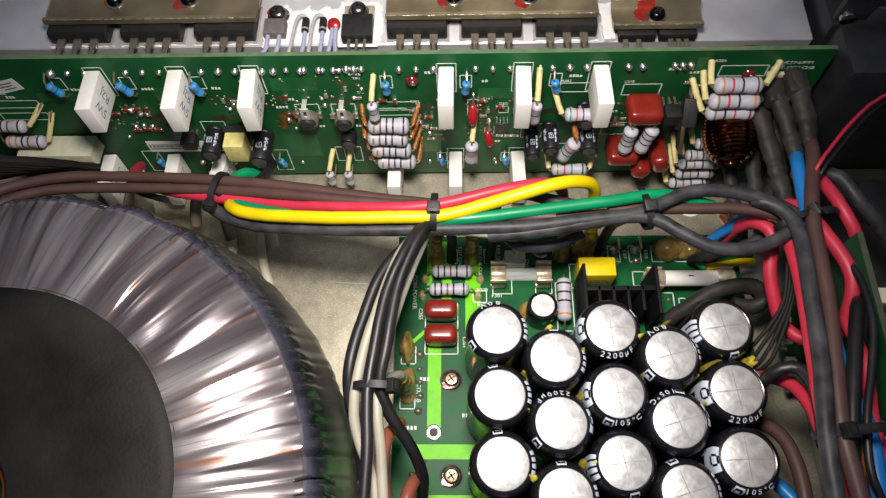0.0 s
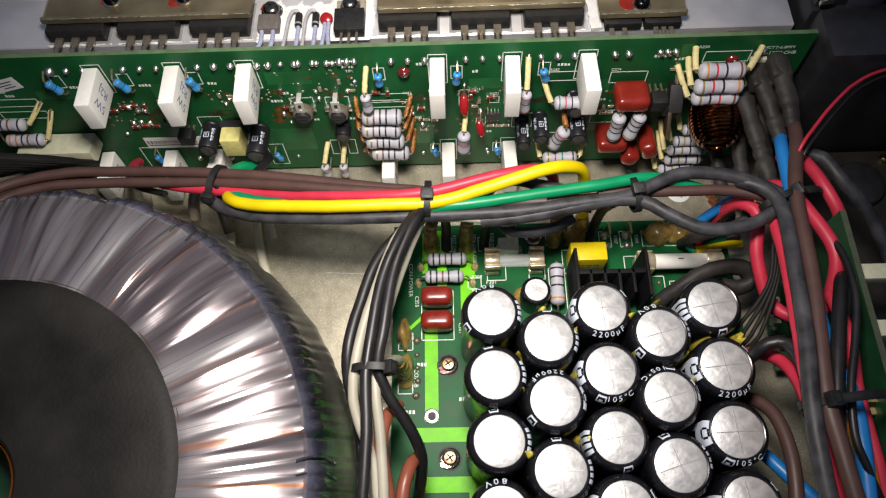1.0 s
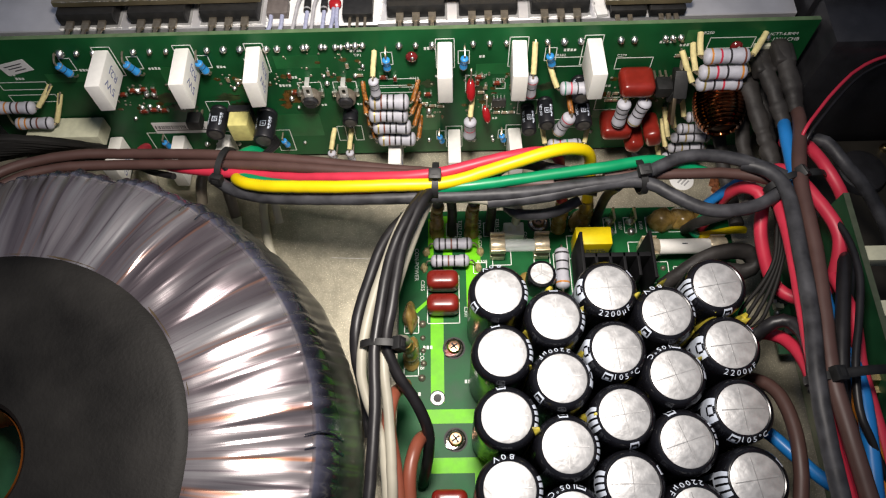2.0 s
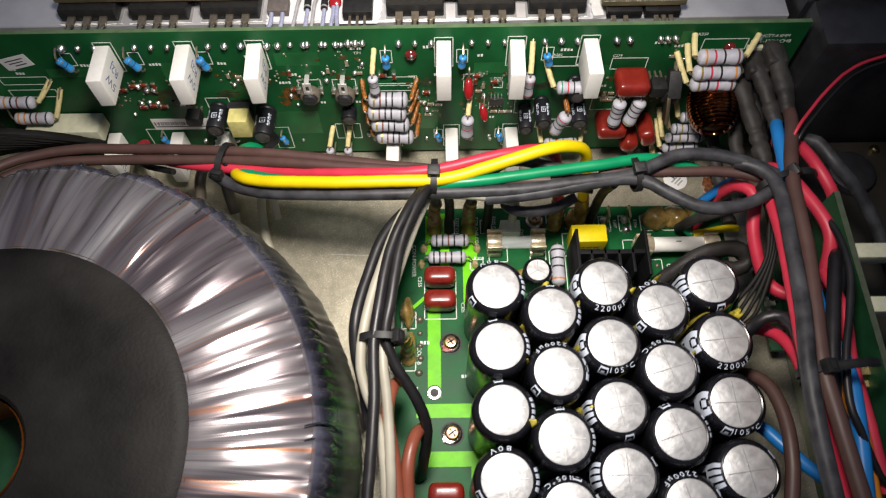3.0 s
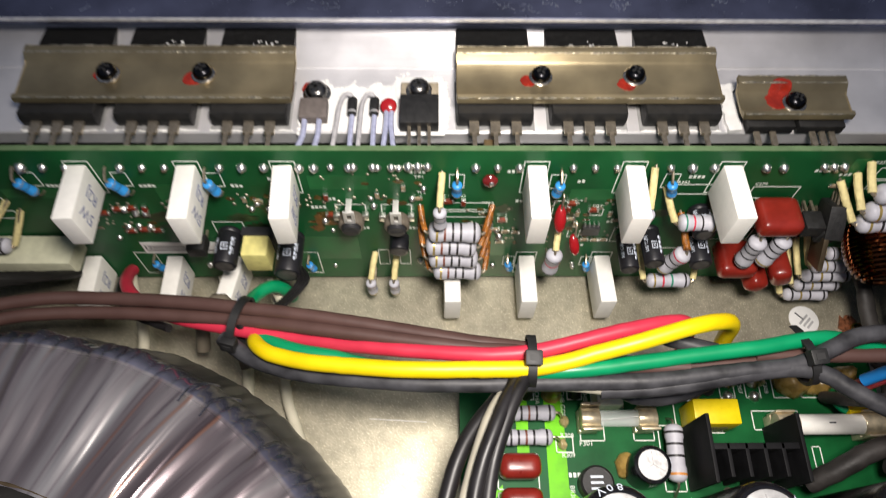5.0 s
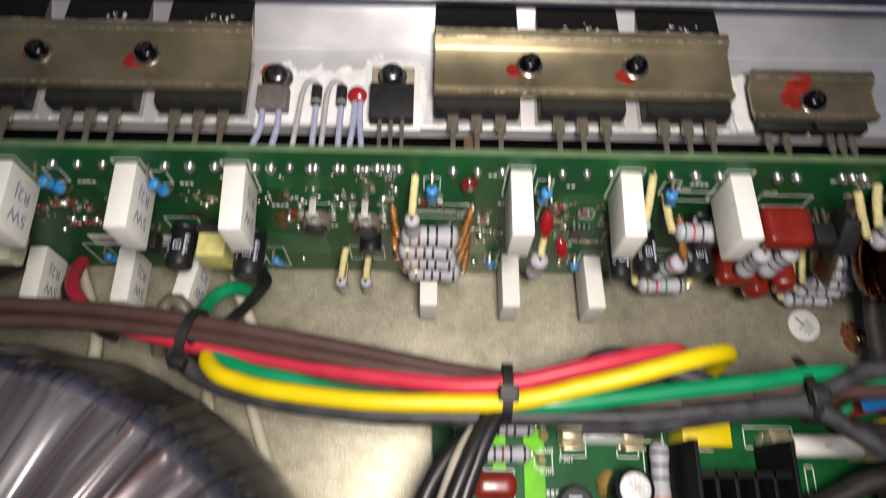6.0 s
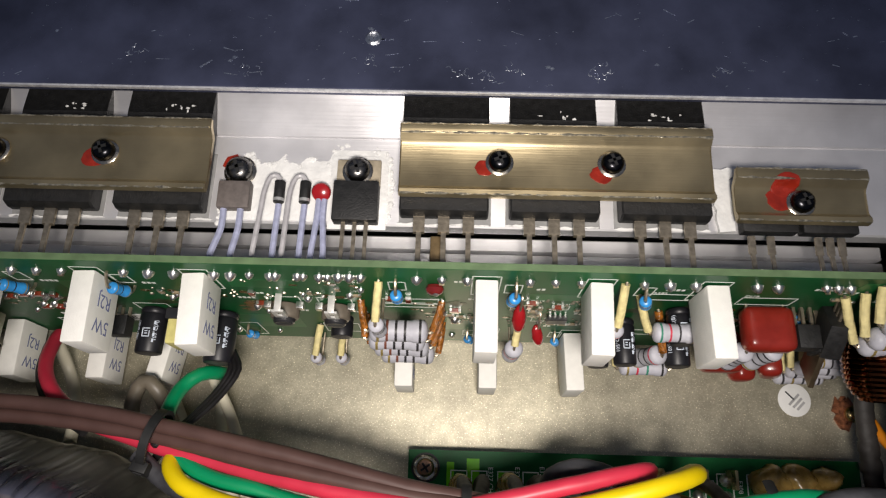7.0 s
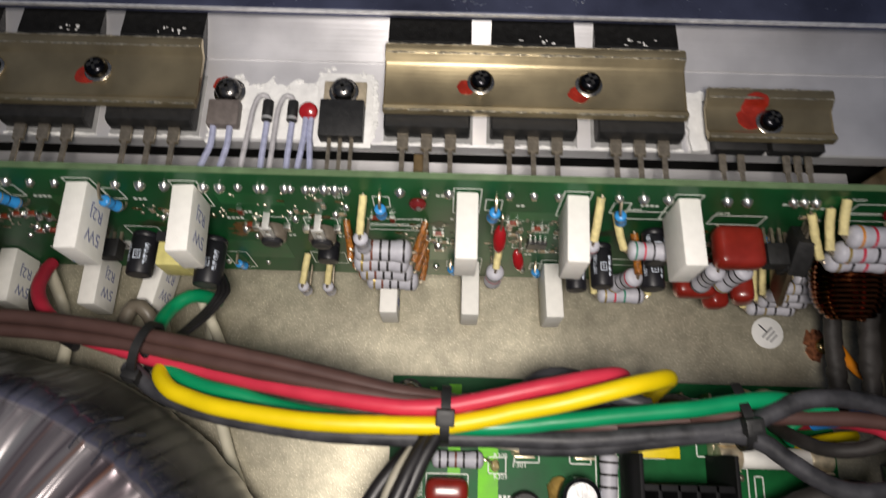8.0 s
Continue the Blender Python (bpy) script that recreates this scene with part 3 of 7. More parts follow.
def clamp_bar(x0, x1, y0, y1, zt, screws, name_label, lobe=None):
    c = thing("clamp_bar", name_label, "clamp", at((x0 + x1) / 2, (y0 + y1) / 2, zt), "clamp bars over the transistors")
    cx, cy = (x0 + x1) / 2, (y0 + y1) / 2
    a, b = y0 - cy, y1 - cy
    bm = BM()
    w = (x1 - x0) / 2
    prof = [(a, 0.5), (a + 0.3, 1.4), (a + 1.3, 1.5), (a + 2.1, 0.3), (a + 2.6, 0.0), (b - 4.4, 0.0), (b - 3.6, 0.5), (b - 2.6, 2.2), (b - 2.2, 2.5), (b - 0.5, 2.5), (b, 2.2),
            (b, 1.2), (b - 1.8, 1.2), (b - 2.8, -0.6), (b - 3.6, -1.1), (a + 2.2, -1.1), (a + 1.4, -0.3), (a, -0.5)]
    extrude(bm, prof, -w, w)
    bmesh.ops.bevel(bm, geom=[e for e in bm.edges if abs(e.verts[0].co.x - e.verts[1].co.x) < 0.01], offset=0.25, segments=1, affect="EDGES")
    bar = part("bar", bm, NICKEL, c)
    for k, (y, z) in enumerate(((a + 0.35, 1.32), (b - 2.35, 2.42), (b - 0.2, 2.35))):
        bm = BM()
        pts = [(-w + 0.3, y, z), (-w * 0.4, y, z), (w * 0.3, y, z), (w - 0.3, y, z)]
        sweep(bm, pts, 0.20, 6, 0.7, 0.7, 0.06, k + int(x1), None, 1.4)
        part("worn_edge", bm, WORN, bar, "bright worn edge")
    for k, (sx, sy, r, lx, ly, lr) in enumerate(screws):
        screw_head(c, sx - cx, sy - cy, 0.05, r, SCREW_BLACK)
        bm = BM()
        for n, (ox, oy, f) in enumerate(((0, 0, 1.0), (lobe[0], lobe[1], lobe[2])) if lobe else ((0, 0, 1.0),)):
            draped(bm, sx - cx + lx + ox, sy - cy + ly + oy, blob_outline(lr * 1.2 * f, lr * 1.05 * f, 18, 0.10, k + n + int(x0)), prof[:11], 0.12 + 0.03 * n)
        part("lacquer", bm, LACQUER, c, "red locking lacquer")
    return c


clamp_bar(-134.5, -64.0, 167.6, 184.2, 63.4, [(-112.2, 176.4, 2.5, -2.2, -0.2, 1.4), (-87.6, 176.4, 2.5, -2.6, -1.2, 2.3)], "nickel-plated clamp bar over three transistors")
clamp_bar(-22.0, 46.6, 167.6, 184.2, 63.4, [(0.0, 175.8, 2.5, -3.2, -1.2, 1.8), (24.6, 175.9, 2.5, -2.2, -2.3, 2.1)], "nickel-plated clamp bar with two red-lacquered screws")


def small_clamp():
    clamp_bar(51.2, 79.8, 163.6, 175.6, 62.2, [(65.4, 168.3, 2.5, -4.3, 0.9, 2.5)], "short nickel-plated clamp bar with a red lacquer blot", (1.0, 3.0, 0.98))
    for x, n in ((59.4, 2), (72.4, 3)):
        t = thing("flat_transistor", "small flat black transistor under the short clamp bar", "transistor", at(x, 0, 0), "small transistors under the clamp")
        bm = BM()
        box(bm, -6.0, 6.0, 162.2, 173.5, 57.4, 60.6, 0.4)
        part("body", bm, EPOXY, t)
        for k in range(n):
            u = (-4.0, 0.2)[k] if n == 2 else (-2.5, 0.0, 2.5)[k]
            bm = BM()
            box(bm, u - 0.75, u + 0.75, 157.5, 161.6, 58.8, 59.4)
            extrude(bm, [(157.6, 58.8), (157.6, 59.4), (148.6, 60.5), (148.6, 59.9)], u - 0.42, u + 0.42)
            part("lead", bm, LEAD, t)


small_clamp()


def shelf_post(x, wide):
    """A flat tarnished strip that stands in the gap between heatsink and board."""
    bm = BM()
    box(bm, x - wide / 2, x + wide / 2, 153.0, 160.5, 44.0, 57.4, 0.3)
    solid("earth_strip", bm, mat_strip, Matrix(), "tarnished brown metal strip between board and heatsink", "metal strip", "strips behind the board")


mat_strip = mat("tarnished_strip", (0.20, 0.14, 0.07), 0.4, 0.6, 0.35, 400, 0.2)
shelf_post(-13.2, 3.4)
shelf_post(96.6, 5.4)


def paste_patch():
    rng = random.Random(3)
    pts = [(-62.8, 163.4), (-62.8, 172), (-61.0, 176.5), (-58.2, 180.0), (-56.6, 179.6), (-55.6, 177.2), (-53.0, 177.2), (-50.8, 178.0), (-49.4, 179.2), (-48.0, 177.6), (-46, 177.4), (-44.2, 178.9), (-42.4, 178.4), (-40.0, 178.2), (-38.3, 178.4), (-37.9, 181.4), (-36.4, 182.6), (-34, 183.2), (-32, 182.4), (-28.8, 182.0), (-25.4, 181.0), (-24.6, 178), (-23.6, 172), (-24.2, 166), (-24.8, 163.4)]
    out = []
    for (xa, ya), (xb, yb) in zip(pts, pts[1:]):
        n = max(1, int(math.hypot(xb - xa, yb - ya) / 0.8))
        for k in range(n):
            t = k / n
            out.append((xa + (xb - xa) * t + rng.uniform(-0.35, 0.35), ya + (yb - ya) * t + rng.uniform(-0.35, 0.35)))
    bm = BM()
    plate(bm, out + [pts[-1]], 56.9, 57.24)
    smear = solid("thermal_paste", bm, PASTE, Matrix(), "ragged white thermal paste smeared on the heatsink", "thermal paste")
    bm = BM()
    for k in range(70):
        q = out[rng.randrange(len(out))]
        r = rng.uniform(0.2, 0.75)
        x, y = q[0] + rng.uniform(-0.3, 0.3), q[1] + rng.uniform(-1.2, 0.1)
        lathe(bm, [(r, 57.1), (r * 0.8, 57.3 + r * 0.25), (r * 0.3, 57.3 + r * 0.45), (0, 57.3 + r * 0.5)], 7, M3(x, y, 0))
    part("paste_crumb", bm, PASTE, smear, "raised crumbs along the ragged edge")["kind"] = "stuff"
    for x in BODY_X:
        bm = BM()
        o = [(x + 10.4 * s, y) for s, y in ((-1, 163.2), (-1, 194.2), (1, 194.2), (1, 163.2))]
        plate(bm, [(a + rng.uniform(-0.3, 0.3), b) for a, b in o], 57.0, 57.12)
        solid("insulator_pad", bm, PAD, Matrix(), "pale insulating pad under a power transistor", "insulator", "insulating pads")
    for x0, x1 in ((-135, -113), (-110.5, -89), (-86, -64.5), (-22.5, -2), (1.8, 22.6), (26, 47.4)):
        bm = BM()
        pts = [(x0 + (x1 - x0) * k / 9, 163.3 + rng.uniform(-0.25, 0.2), 57.15) for k in range(10)]
        sweep(bm, pts, 0.27, 6, 0.6, 0.8, 0.1, int(x0 + 300), None, 1.6)
        solid("paste_bead", bm, PASTE, Matrix(), "ragged bead of white paste along a transistor's front", "thermal paste", "paste beads")
    bm = BM()
    edge = [(49.0 + 0.9 * (y - 163) / -14 + rng.uniform(-0.35, 0.35), y) for y in (162.6, 164, 165.2, 166.5, 167.8, 169, 170.4, 171.6, 173, 174.2, 175.6, 176.8, 177.8)]
    plate(bm, edge + [(50.6, 177.6), (52, 178.2), (53.4, 177.8), (53.8, 176.4), (52.2, 175.4), (52.4, 170), (52.6, 163)], 57.0, 58.3)
    plate(bm, [(63.6, 162.9), (63.4, 165.5), (66.4, 165.3), (66.2, 162.9)], 57.0, 57.5)
    plate(bm, [(60.5, 177.2), (64, 178.0), (66, 177.4), (64, 176.6)], 57.0, 57.3)
    solid("thermal_paste", bm, PASTE, Matrix(), "thick white paste squeezed out beside the short clamp", "thermal paste")


paste_patch()


SCREW_GREY = mat("dull_zinc_screw", (0.16, 0.155, 0.15), 0.28, 1, 0.3, 700, 0.2)


def sensor_transistor():
    t = thing("sensor_transistor", "small grey-brown transistor screwed to the heatsink", "transistor", at(-59.2, 168.5, 57.2))
    bm = BM()
    box(bm, -3.6, 3.6, -3.2, 3.2, 0, 3.0, 0.4)
    part("body", bm, mat("brown_grey_epoxy", (0.13, 0.11, 0.10), 0.6, 0, 0.2, 600, 0.3), t)
    screw_head(t, 0.2, 6.4, 0.2, 3.0, SCREW_GREY, label="dull grey cross-head screw")
    bm = BM()
    plate(bm, [(p - 1.6, q + 8.6) for p, q in blob_outline(2.4, 1.9, 14, 0.2, 4)], 0.05, 0.5)
    part("lacquer", bm, LACQUER, t, "orange-red locking lacquer")
    for u, d in ((-2.2, -1.2), (1.6, -0.6)):
        bm = BM()
        sweep(bm, [(u, -3.0, 1.6), (u, -8, 1.8), (u + d, -14, 3.0), (u + d, -17.2, 3.1)], 0.75, 8)
        part("sleeved_lead", bm, LILAC_TUBE, t)


def regulator():
    t = thing("tab_transistor", "black tab-mounted transistor with a screw through its tab", "transistor", at(-31.6, 167, 57.3))
    bm = BM()
    box(bm, -5.0, 5.0, -4.6, 4.6, 0.6, 4.6, 0.35)
    part("body", bm, EPOXY, t)
    bm = BM()
    box(bm, -5.0, 5.0, 4.0, 11.0, 0.2, 1.4, 0.3)
    part("tab", bm, mat("paste_smeared_tab", (0.42, 0.36, 0.26), 0.5, 0.3, 0.3, 400, 0.3), t, "beige paste-smeared metal tab")
    bm = BM()
    box(bm, -6.6, 6.6, -5.4, 12.4, -0.1, 0.15, 0.05)
    part("mica_pad", bm, PASTE, t, "white paste squeezed out round the tab")
    screw_head(t, -0.2, 8.0, 1.5, 2.8, SCREW_GREY, label="dull grey cross-head screw")
    bm = BM()
    plate(bm, [(p - 1.6, q + 6.6) for p, q in blob_outline(1.6, 1.1, 12, 0.2, 8)], 1.4, 1.7)
    part("lacquer", bm, LACQUER, t)
    for u in (-2.54, 0, 2.54):
        bm = BM()
        extrude(bm, [(-4.4, 2.4), (-4.4, 2.9), (-18.2, 3.8), (-18.2, 3.3)], u - 0.42, u + 0.42)
        part("lead", bm, LEAD, t)


def sense_diode(x, lean):
    t = thing("sense_diode", "small black diode in white paste with sleeved leads", "diode", at(x, 169.6, 57.2), "sense diodes on the heatsink")
    bm = BM()
    cyl(bm, (0, -2.6, 1.7), (0, 2.6, 1.7), 1.25, None, 12, 0.3)
    body = part("body", bm, EPOXY, t)
    bm = BM()
    cyl(bm, (0, -2.3, 1.7), (0, -1.6, 1.7), 1.28, None, 12)
    part("band", bm, CAP_TOP, body)
    bm = BM()
    sweep(bm, [(0.1, -3.0, 1.7), (0.0, -8, 2), (0.1, -14, 3), (0.2, -18.2, 3.3)], 0.72, 8)
    part("sleeved_lead", bm, LILAC_TUBE, t)
    bm = BM()
    sweep(bm, [(0, 2.4, 1.7), (-0.6, 3.7, 2.0), (-2.2, 3.4, 2.2), (-3.2, 0, 2.4), (-3.6 + lean * 0.3, -6, 2.8), (-4.2 + lean, -14, 3.2), (-4.5 + lean, -18.2, 3.3)], 0.62, 8)
    part("bent_lead", bm, mat_tube, t)


mat_tube = mat("translucent_grey_sleeving", (0.42, 0.41, 0.42), 0.3, 0, 0.15, 500, 0.1)


def red_sensor():
    t = thing("thermistor", "round red dipped thermistor with two sleeved leads", "thermistor", at(-39.7, 169.6, 58.0))
    bm = BM()
    lathe(bm, [(0, -0.9), (1.2, -0.8), (2.0, -0.4), (2.2, 0), (2.0, 0.5), (1.2, 0.9), (0, 1.0)], 20, M3(0, 0, 1.2, 25))
    part("bead", bm, DISC_RED, t)
    for u, e in ((-0.5, -1.0), (0.8, 1.6)):
        bm = BM()
        sweep(bm, [(u, -1.6, 0.8), (u, -6, 1.2), (e, -14, 2.2), (e, -18.2, 2.5)], 0.7, 8)
        part("sleeved_lead", bm, LILAC_TUBE, t)


sensor_transistor()
regulator()
sense_diode(-49.2, 0.0)
sense_diode(-43.4, 0.6)
red_sensor()


# ---- amplifier board ----
def amp_board():
    bm = BM()
    plate(bm, [(-171.0, 1.0), (-171.0, 66.0), (117.0, 66.0), (117.0, 1.0)], -1.6, 0, M3(0, 0, 0, 90))
    b = thing("amplifier_board", "long green circuit board standing upright before the heatsink", "circuit board", BOARD)
    part("board", bm, PCB_AMP, b, "green solder mask", smooth=0)
    bm = BM()
    box(bm, -171.0, 117.0, 0.05, 1.55, 66.0, 66.12)
    part("cut_edge", bm, PCB_EDGE, b, "pale cut edge of the board")
    return b


amp_board_thing = amp_board()


def dot(bm, u, w, r=0.9, h=0.8):
    lathe(bm, [(r, 0), (r * 0.8, h * 0.5), (r * 0.4, h * 0.9), (0, h)], 9, M3(u, 0.0, w, 90))


SIDE = Matrix(((0, 0, 1, 0), (0, -1, 0, 0), (1, 0, 0, 0), (0, 0, 0, 1)))


def cement_resistor(label, dark=False):
    r = thing("cement_resistor", label, "resistor", Matrix(), "white power resistors on the board")
    bm = BM()
    box(bm, -2.45, 2.45, -16.0, -0.3, -6.0, 6.0, 0.55, None, 2)
    part("body", bm, CERAMIC, r)
    for k in (-1, 1):
        bm = BM()
        cyl(bm, (0, -0.5, k * 3.5), (0, 0.6, k * 3.5), 0.4)
        part("lead", bm, LEAD, r)
    lettering("rating", "5W", 4.4, INK, r, SIDE @ pose(0, 0.0112, 0.0025), "grey-blue printed rating")
    lettering("value", "R2J", 4.3, INK, r, SIDE @ pose(0, 0.0058, 0.0025), "grey-blue printed value")
    return r


cem = cement_resistor("white cement power resistor standing out from the board")
CEM_U = [-115.3, -88.6, -65.1, -2.4, 21.9, 46.2]
cem.matrix_basis = on_board(CEM_U[0], 55.0, 0, 0, 0, 2)
for u, turn in zip(CEM_U[1:], (2, 3, -0.5, -2, 0.5)):
    copy_thing(cem, on_board(u, 55.0, 0, 0, 0, turn))
for u, turn in ((-130.5, 2), (-106.0, 1), (-87.5, -8), (-22.5, 0.5), (0.2, 0), (23.2, 1.5)):
    tagged(copy_thing(cem, on_board(u, 9.5, 0, 0, 0, turn)), "white cement power resistor low on the board near the case floor")


# ---- toroidal transformer ----
TX, TY = -126.0, 19.0
FOLD = mat("clear_film_edge", (0.035, 0.038, 0.055), 0.16, 0.2, 0.5, 260, 0.25, 500, 0.6, 0.8)


def toroid():
    t = thing("toroidal_transformer", "big toroidal mains transformer wrapped in clear film", "transformer", at(TX, TY, 0))
    prof = [(46, 58.0), (54, 60.8), (60, 60.6), (68, 59.4), (76, 57.6), (83, 55.4), (87.2, 53.2), (89.6, 50.6), (91.4, 46.6), (92.8, 42.0), (95.0, 35.0), (97.0, 27), (96.4, 18), (93.5, 9), (88, 3), (80, 0.6), (50, 0.6)]
    line = smooth_line([(r, 0, z) for r, z in prof], 2.6)
    seg = 1260
    rng = random.Random(8)
    turns = []
    a = 0.0
    while a < 2 * math.pi:
        turns.append((a, rng.uniform(0.25, 1.0), rng.uniform(-0.05, 0.05)))
        a += rng.uniform(0.045, 0.13)
    turns.append((2 * math.pi, turns[0][1], 0.0))
    bm = BM()
    rings = []
    for p in line:
        r0, z0 = p.x, p.z
        ring = []
        k = 0
        slant = (r0 - 60) * 0.0012
        top = z0 > 44
        edge = max(0.0, min(1.0, (r0 - 57) / 10.0)) if top else 1.0
        rim = math.exp(-((r0 - 89.8) / 2.2) ** 2) if z0 > 42 else 0.0
        for j in range(seg):
            ang = 2 * math.pi * j / seg
            while k < len(turns) - 2 and turns[k + 1][0] <= ang:
                k += 1
            f = (ang - turns[k][0]) / (turns[k + 1][0] - turns[k][0])
            # each turn of film lies on the last: a short rise, then a long fall
            saw = f / 0.16 if f < 0.16 else (1 - f) / 0.84
            lift = (0.5 + 0.5 * rim) * turns[k][1] * edge * saw
            bulge = noise.noise(Vector((math.cos(ang) * 7.5, math.sin(ang) * 7.5, r0 * 0.022)))
            facet = noise.noise(Vector((math.cos(ang) * 17, math.sin(ang) * 17, 4 + r0 * 0.035)))
            fine = noise.noise(Vector((ang * 22, r0 * 0.03, 1.5)))
            lift += edge * (1.9 * bulge + 1.05 * facet + 0.12 * fine)
            if r0 > 86.5 and z0 > 12:
                # tight ribs of film gathered over the shoulder
                band = min(1.0, (r0 - 86.5) / 2.0) * (1.0 if z0 > 40 else 0.45)
                beat = noise.noise(Vector((math.cos(ang) * 5, math.sin(ang) * 5, 2.5)))
                lift += (1.15 + 0.8 * facet) * band * abs(math.sin(ang * 74 + 5.0 * beat)) ** 0.7
            if z0 < 40:
                # loose film hangs unevenly lower down
                lift += 1.6 * noise.noise(Vector((math.cos(ang) * 4, math.sin(ang) * 4, z0 * 0.06)))
            if not top:
                lift *= 0.75
            rr, zz = r0 + lift * (0.6 if z0 < 50 else 0.2), z0 + lift * (0.9 if z0 > 45 else 0.2)
            ring.append(bm.verts.new((rr * math.cos(ang + slant), rr * math.sin(ang + slant), zz)))
        rings.append(ring)
    for ra, rb in zip(rings, rings[1:]):
        for j in range(seg):
            bm.faces.new((ra[j], ra[(j + 1) % seg], rb[(j + 1) % seg], rb[j]))
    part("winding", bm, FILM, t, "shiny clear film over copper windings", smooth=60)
    # short folds of film gathered over the rim
    fold = None
    for a, s, tw in turns[:-1]:
        m = pose(0, 0, 0.0002 * s, 0, 0, math.degrees(a) + 60 * tw)
        if fold is None:
            bm = BM()
            sweep(bm, [(85.6, -0.4, 54.6), (87.6, 0.1, 53.4), (89.6, 0.5, 51.4), (91.2, 0.6, 48.4), (92.4, 0.2, 45.0), (93.4, -0.6, 41.0)], 0.5, 7, 1.0, 0.8, 0.0, 0, (0.4, 1.1))
            fold = part("film_fold", bm, FOLD, t, "glossy overlapping film edge")
            fold.matrix_basis = m
        elif s > 0.93:
            again("film_fold", fold, t, m)
    bm = BM()
    lathe(bm, [(15.5, 46), (16.0, 60.6), (17.0, 61.6), (30, 62.6), (45, 62.6), (54, 62.2), (56.6, 61.6), (57.9, 60.6), (58.0, 58.8)], 96)
    part("rubber_pad", bm, RUBBER, t, "round black rubber pad")
    bm = BM()
    lathe(bm, [(56.8, 60.6), (58.3, 60.8), (58.8, 60.2), (58.7, 58.8)], 96)
    part("pad_rim", bm, mat("brown_card_edge", (0.060, 0.042, 0.022), 0.5, 0, 0.4, 200), t, "brown edge of the insulating disc")
    bm = BM()
    lathe(bm, [(15.4, 60.5), (14.6, 52), (13.8, 47), (13.6, 40)], 48)
    part("core_sleeve", bm, mat("orange_brown_film", (0.20, 0.060, 0.010), 0.35, 0, 0.5, 90, 0.1), t, "orange inner sleeve of the core")
    bm = BM()
    lathe(bm, [(13.8, 41), (6, 42), (0, 42.5)], 48)
    part("core_plug", bm, PCB_DARK, t, "dark green inner cap")


toroid()


# ---- power supply board ----
PZ = 9.0


def supply_board():
    b = thing("supply_board", "green power supply board on standoffs over the case floor", "circuit board", at(0, 0, PZ))
    bm = BM()
    plate(bm, [(-20.6, -60), (-20.6, 115.0), (100.4, 115.0), (100.4, 70), (84.5, 60), (84.5, -60)], -1.6, 0)
    part("board", bm, PCB, b, "green solder mask", smooth=0)
    for x, y in ((-15.9, 110.4), (-1.6, 62.3), (-1.6, 25.0), (96, 110)):
        bm = BM()
        cyl(bm, (x, y, -9), (x, y, -1.6), 3.0, None, 6)
        part("standoff", bm, BRASS, b)
    return b


supply = supply_board()


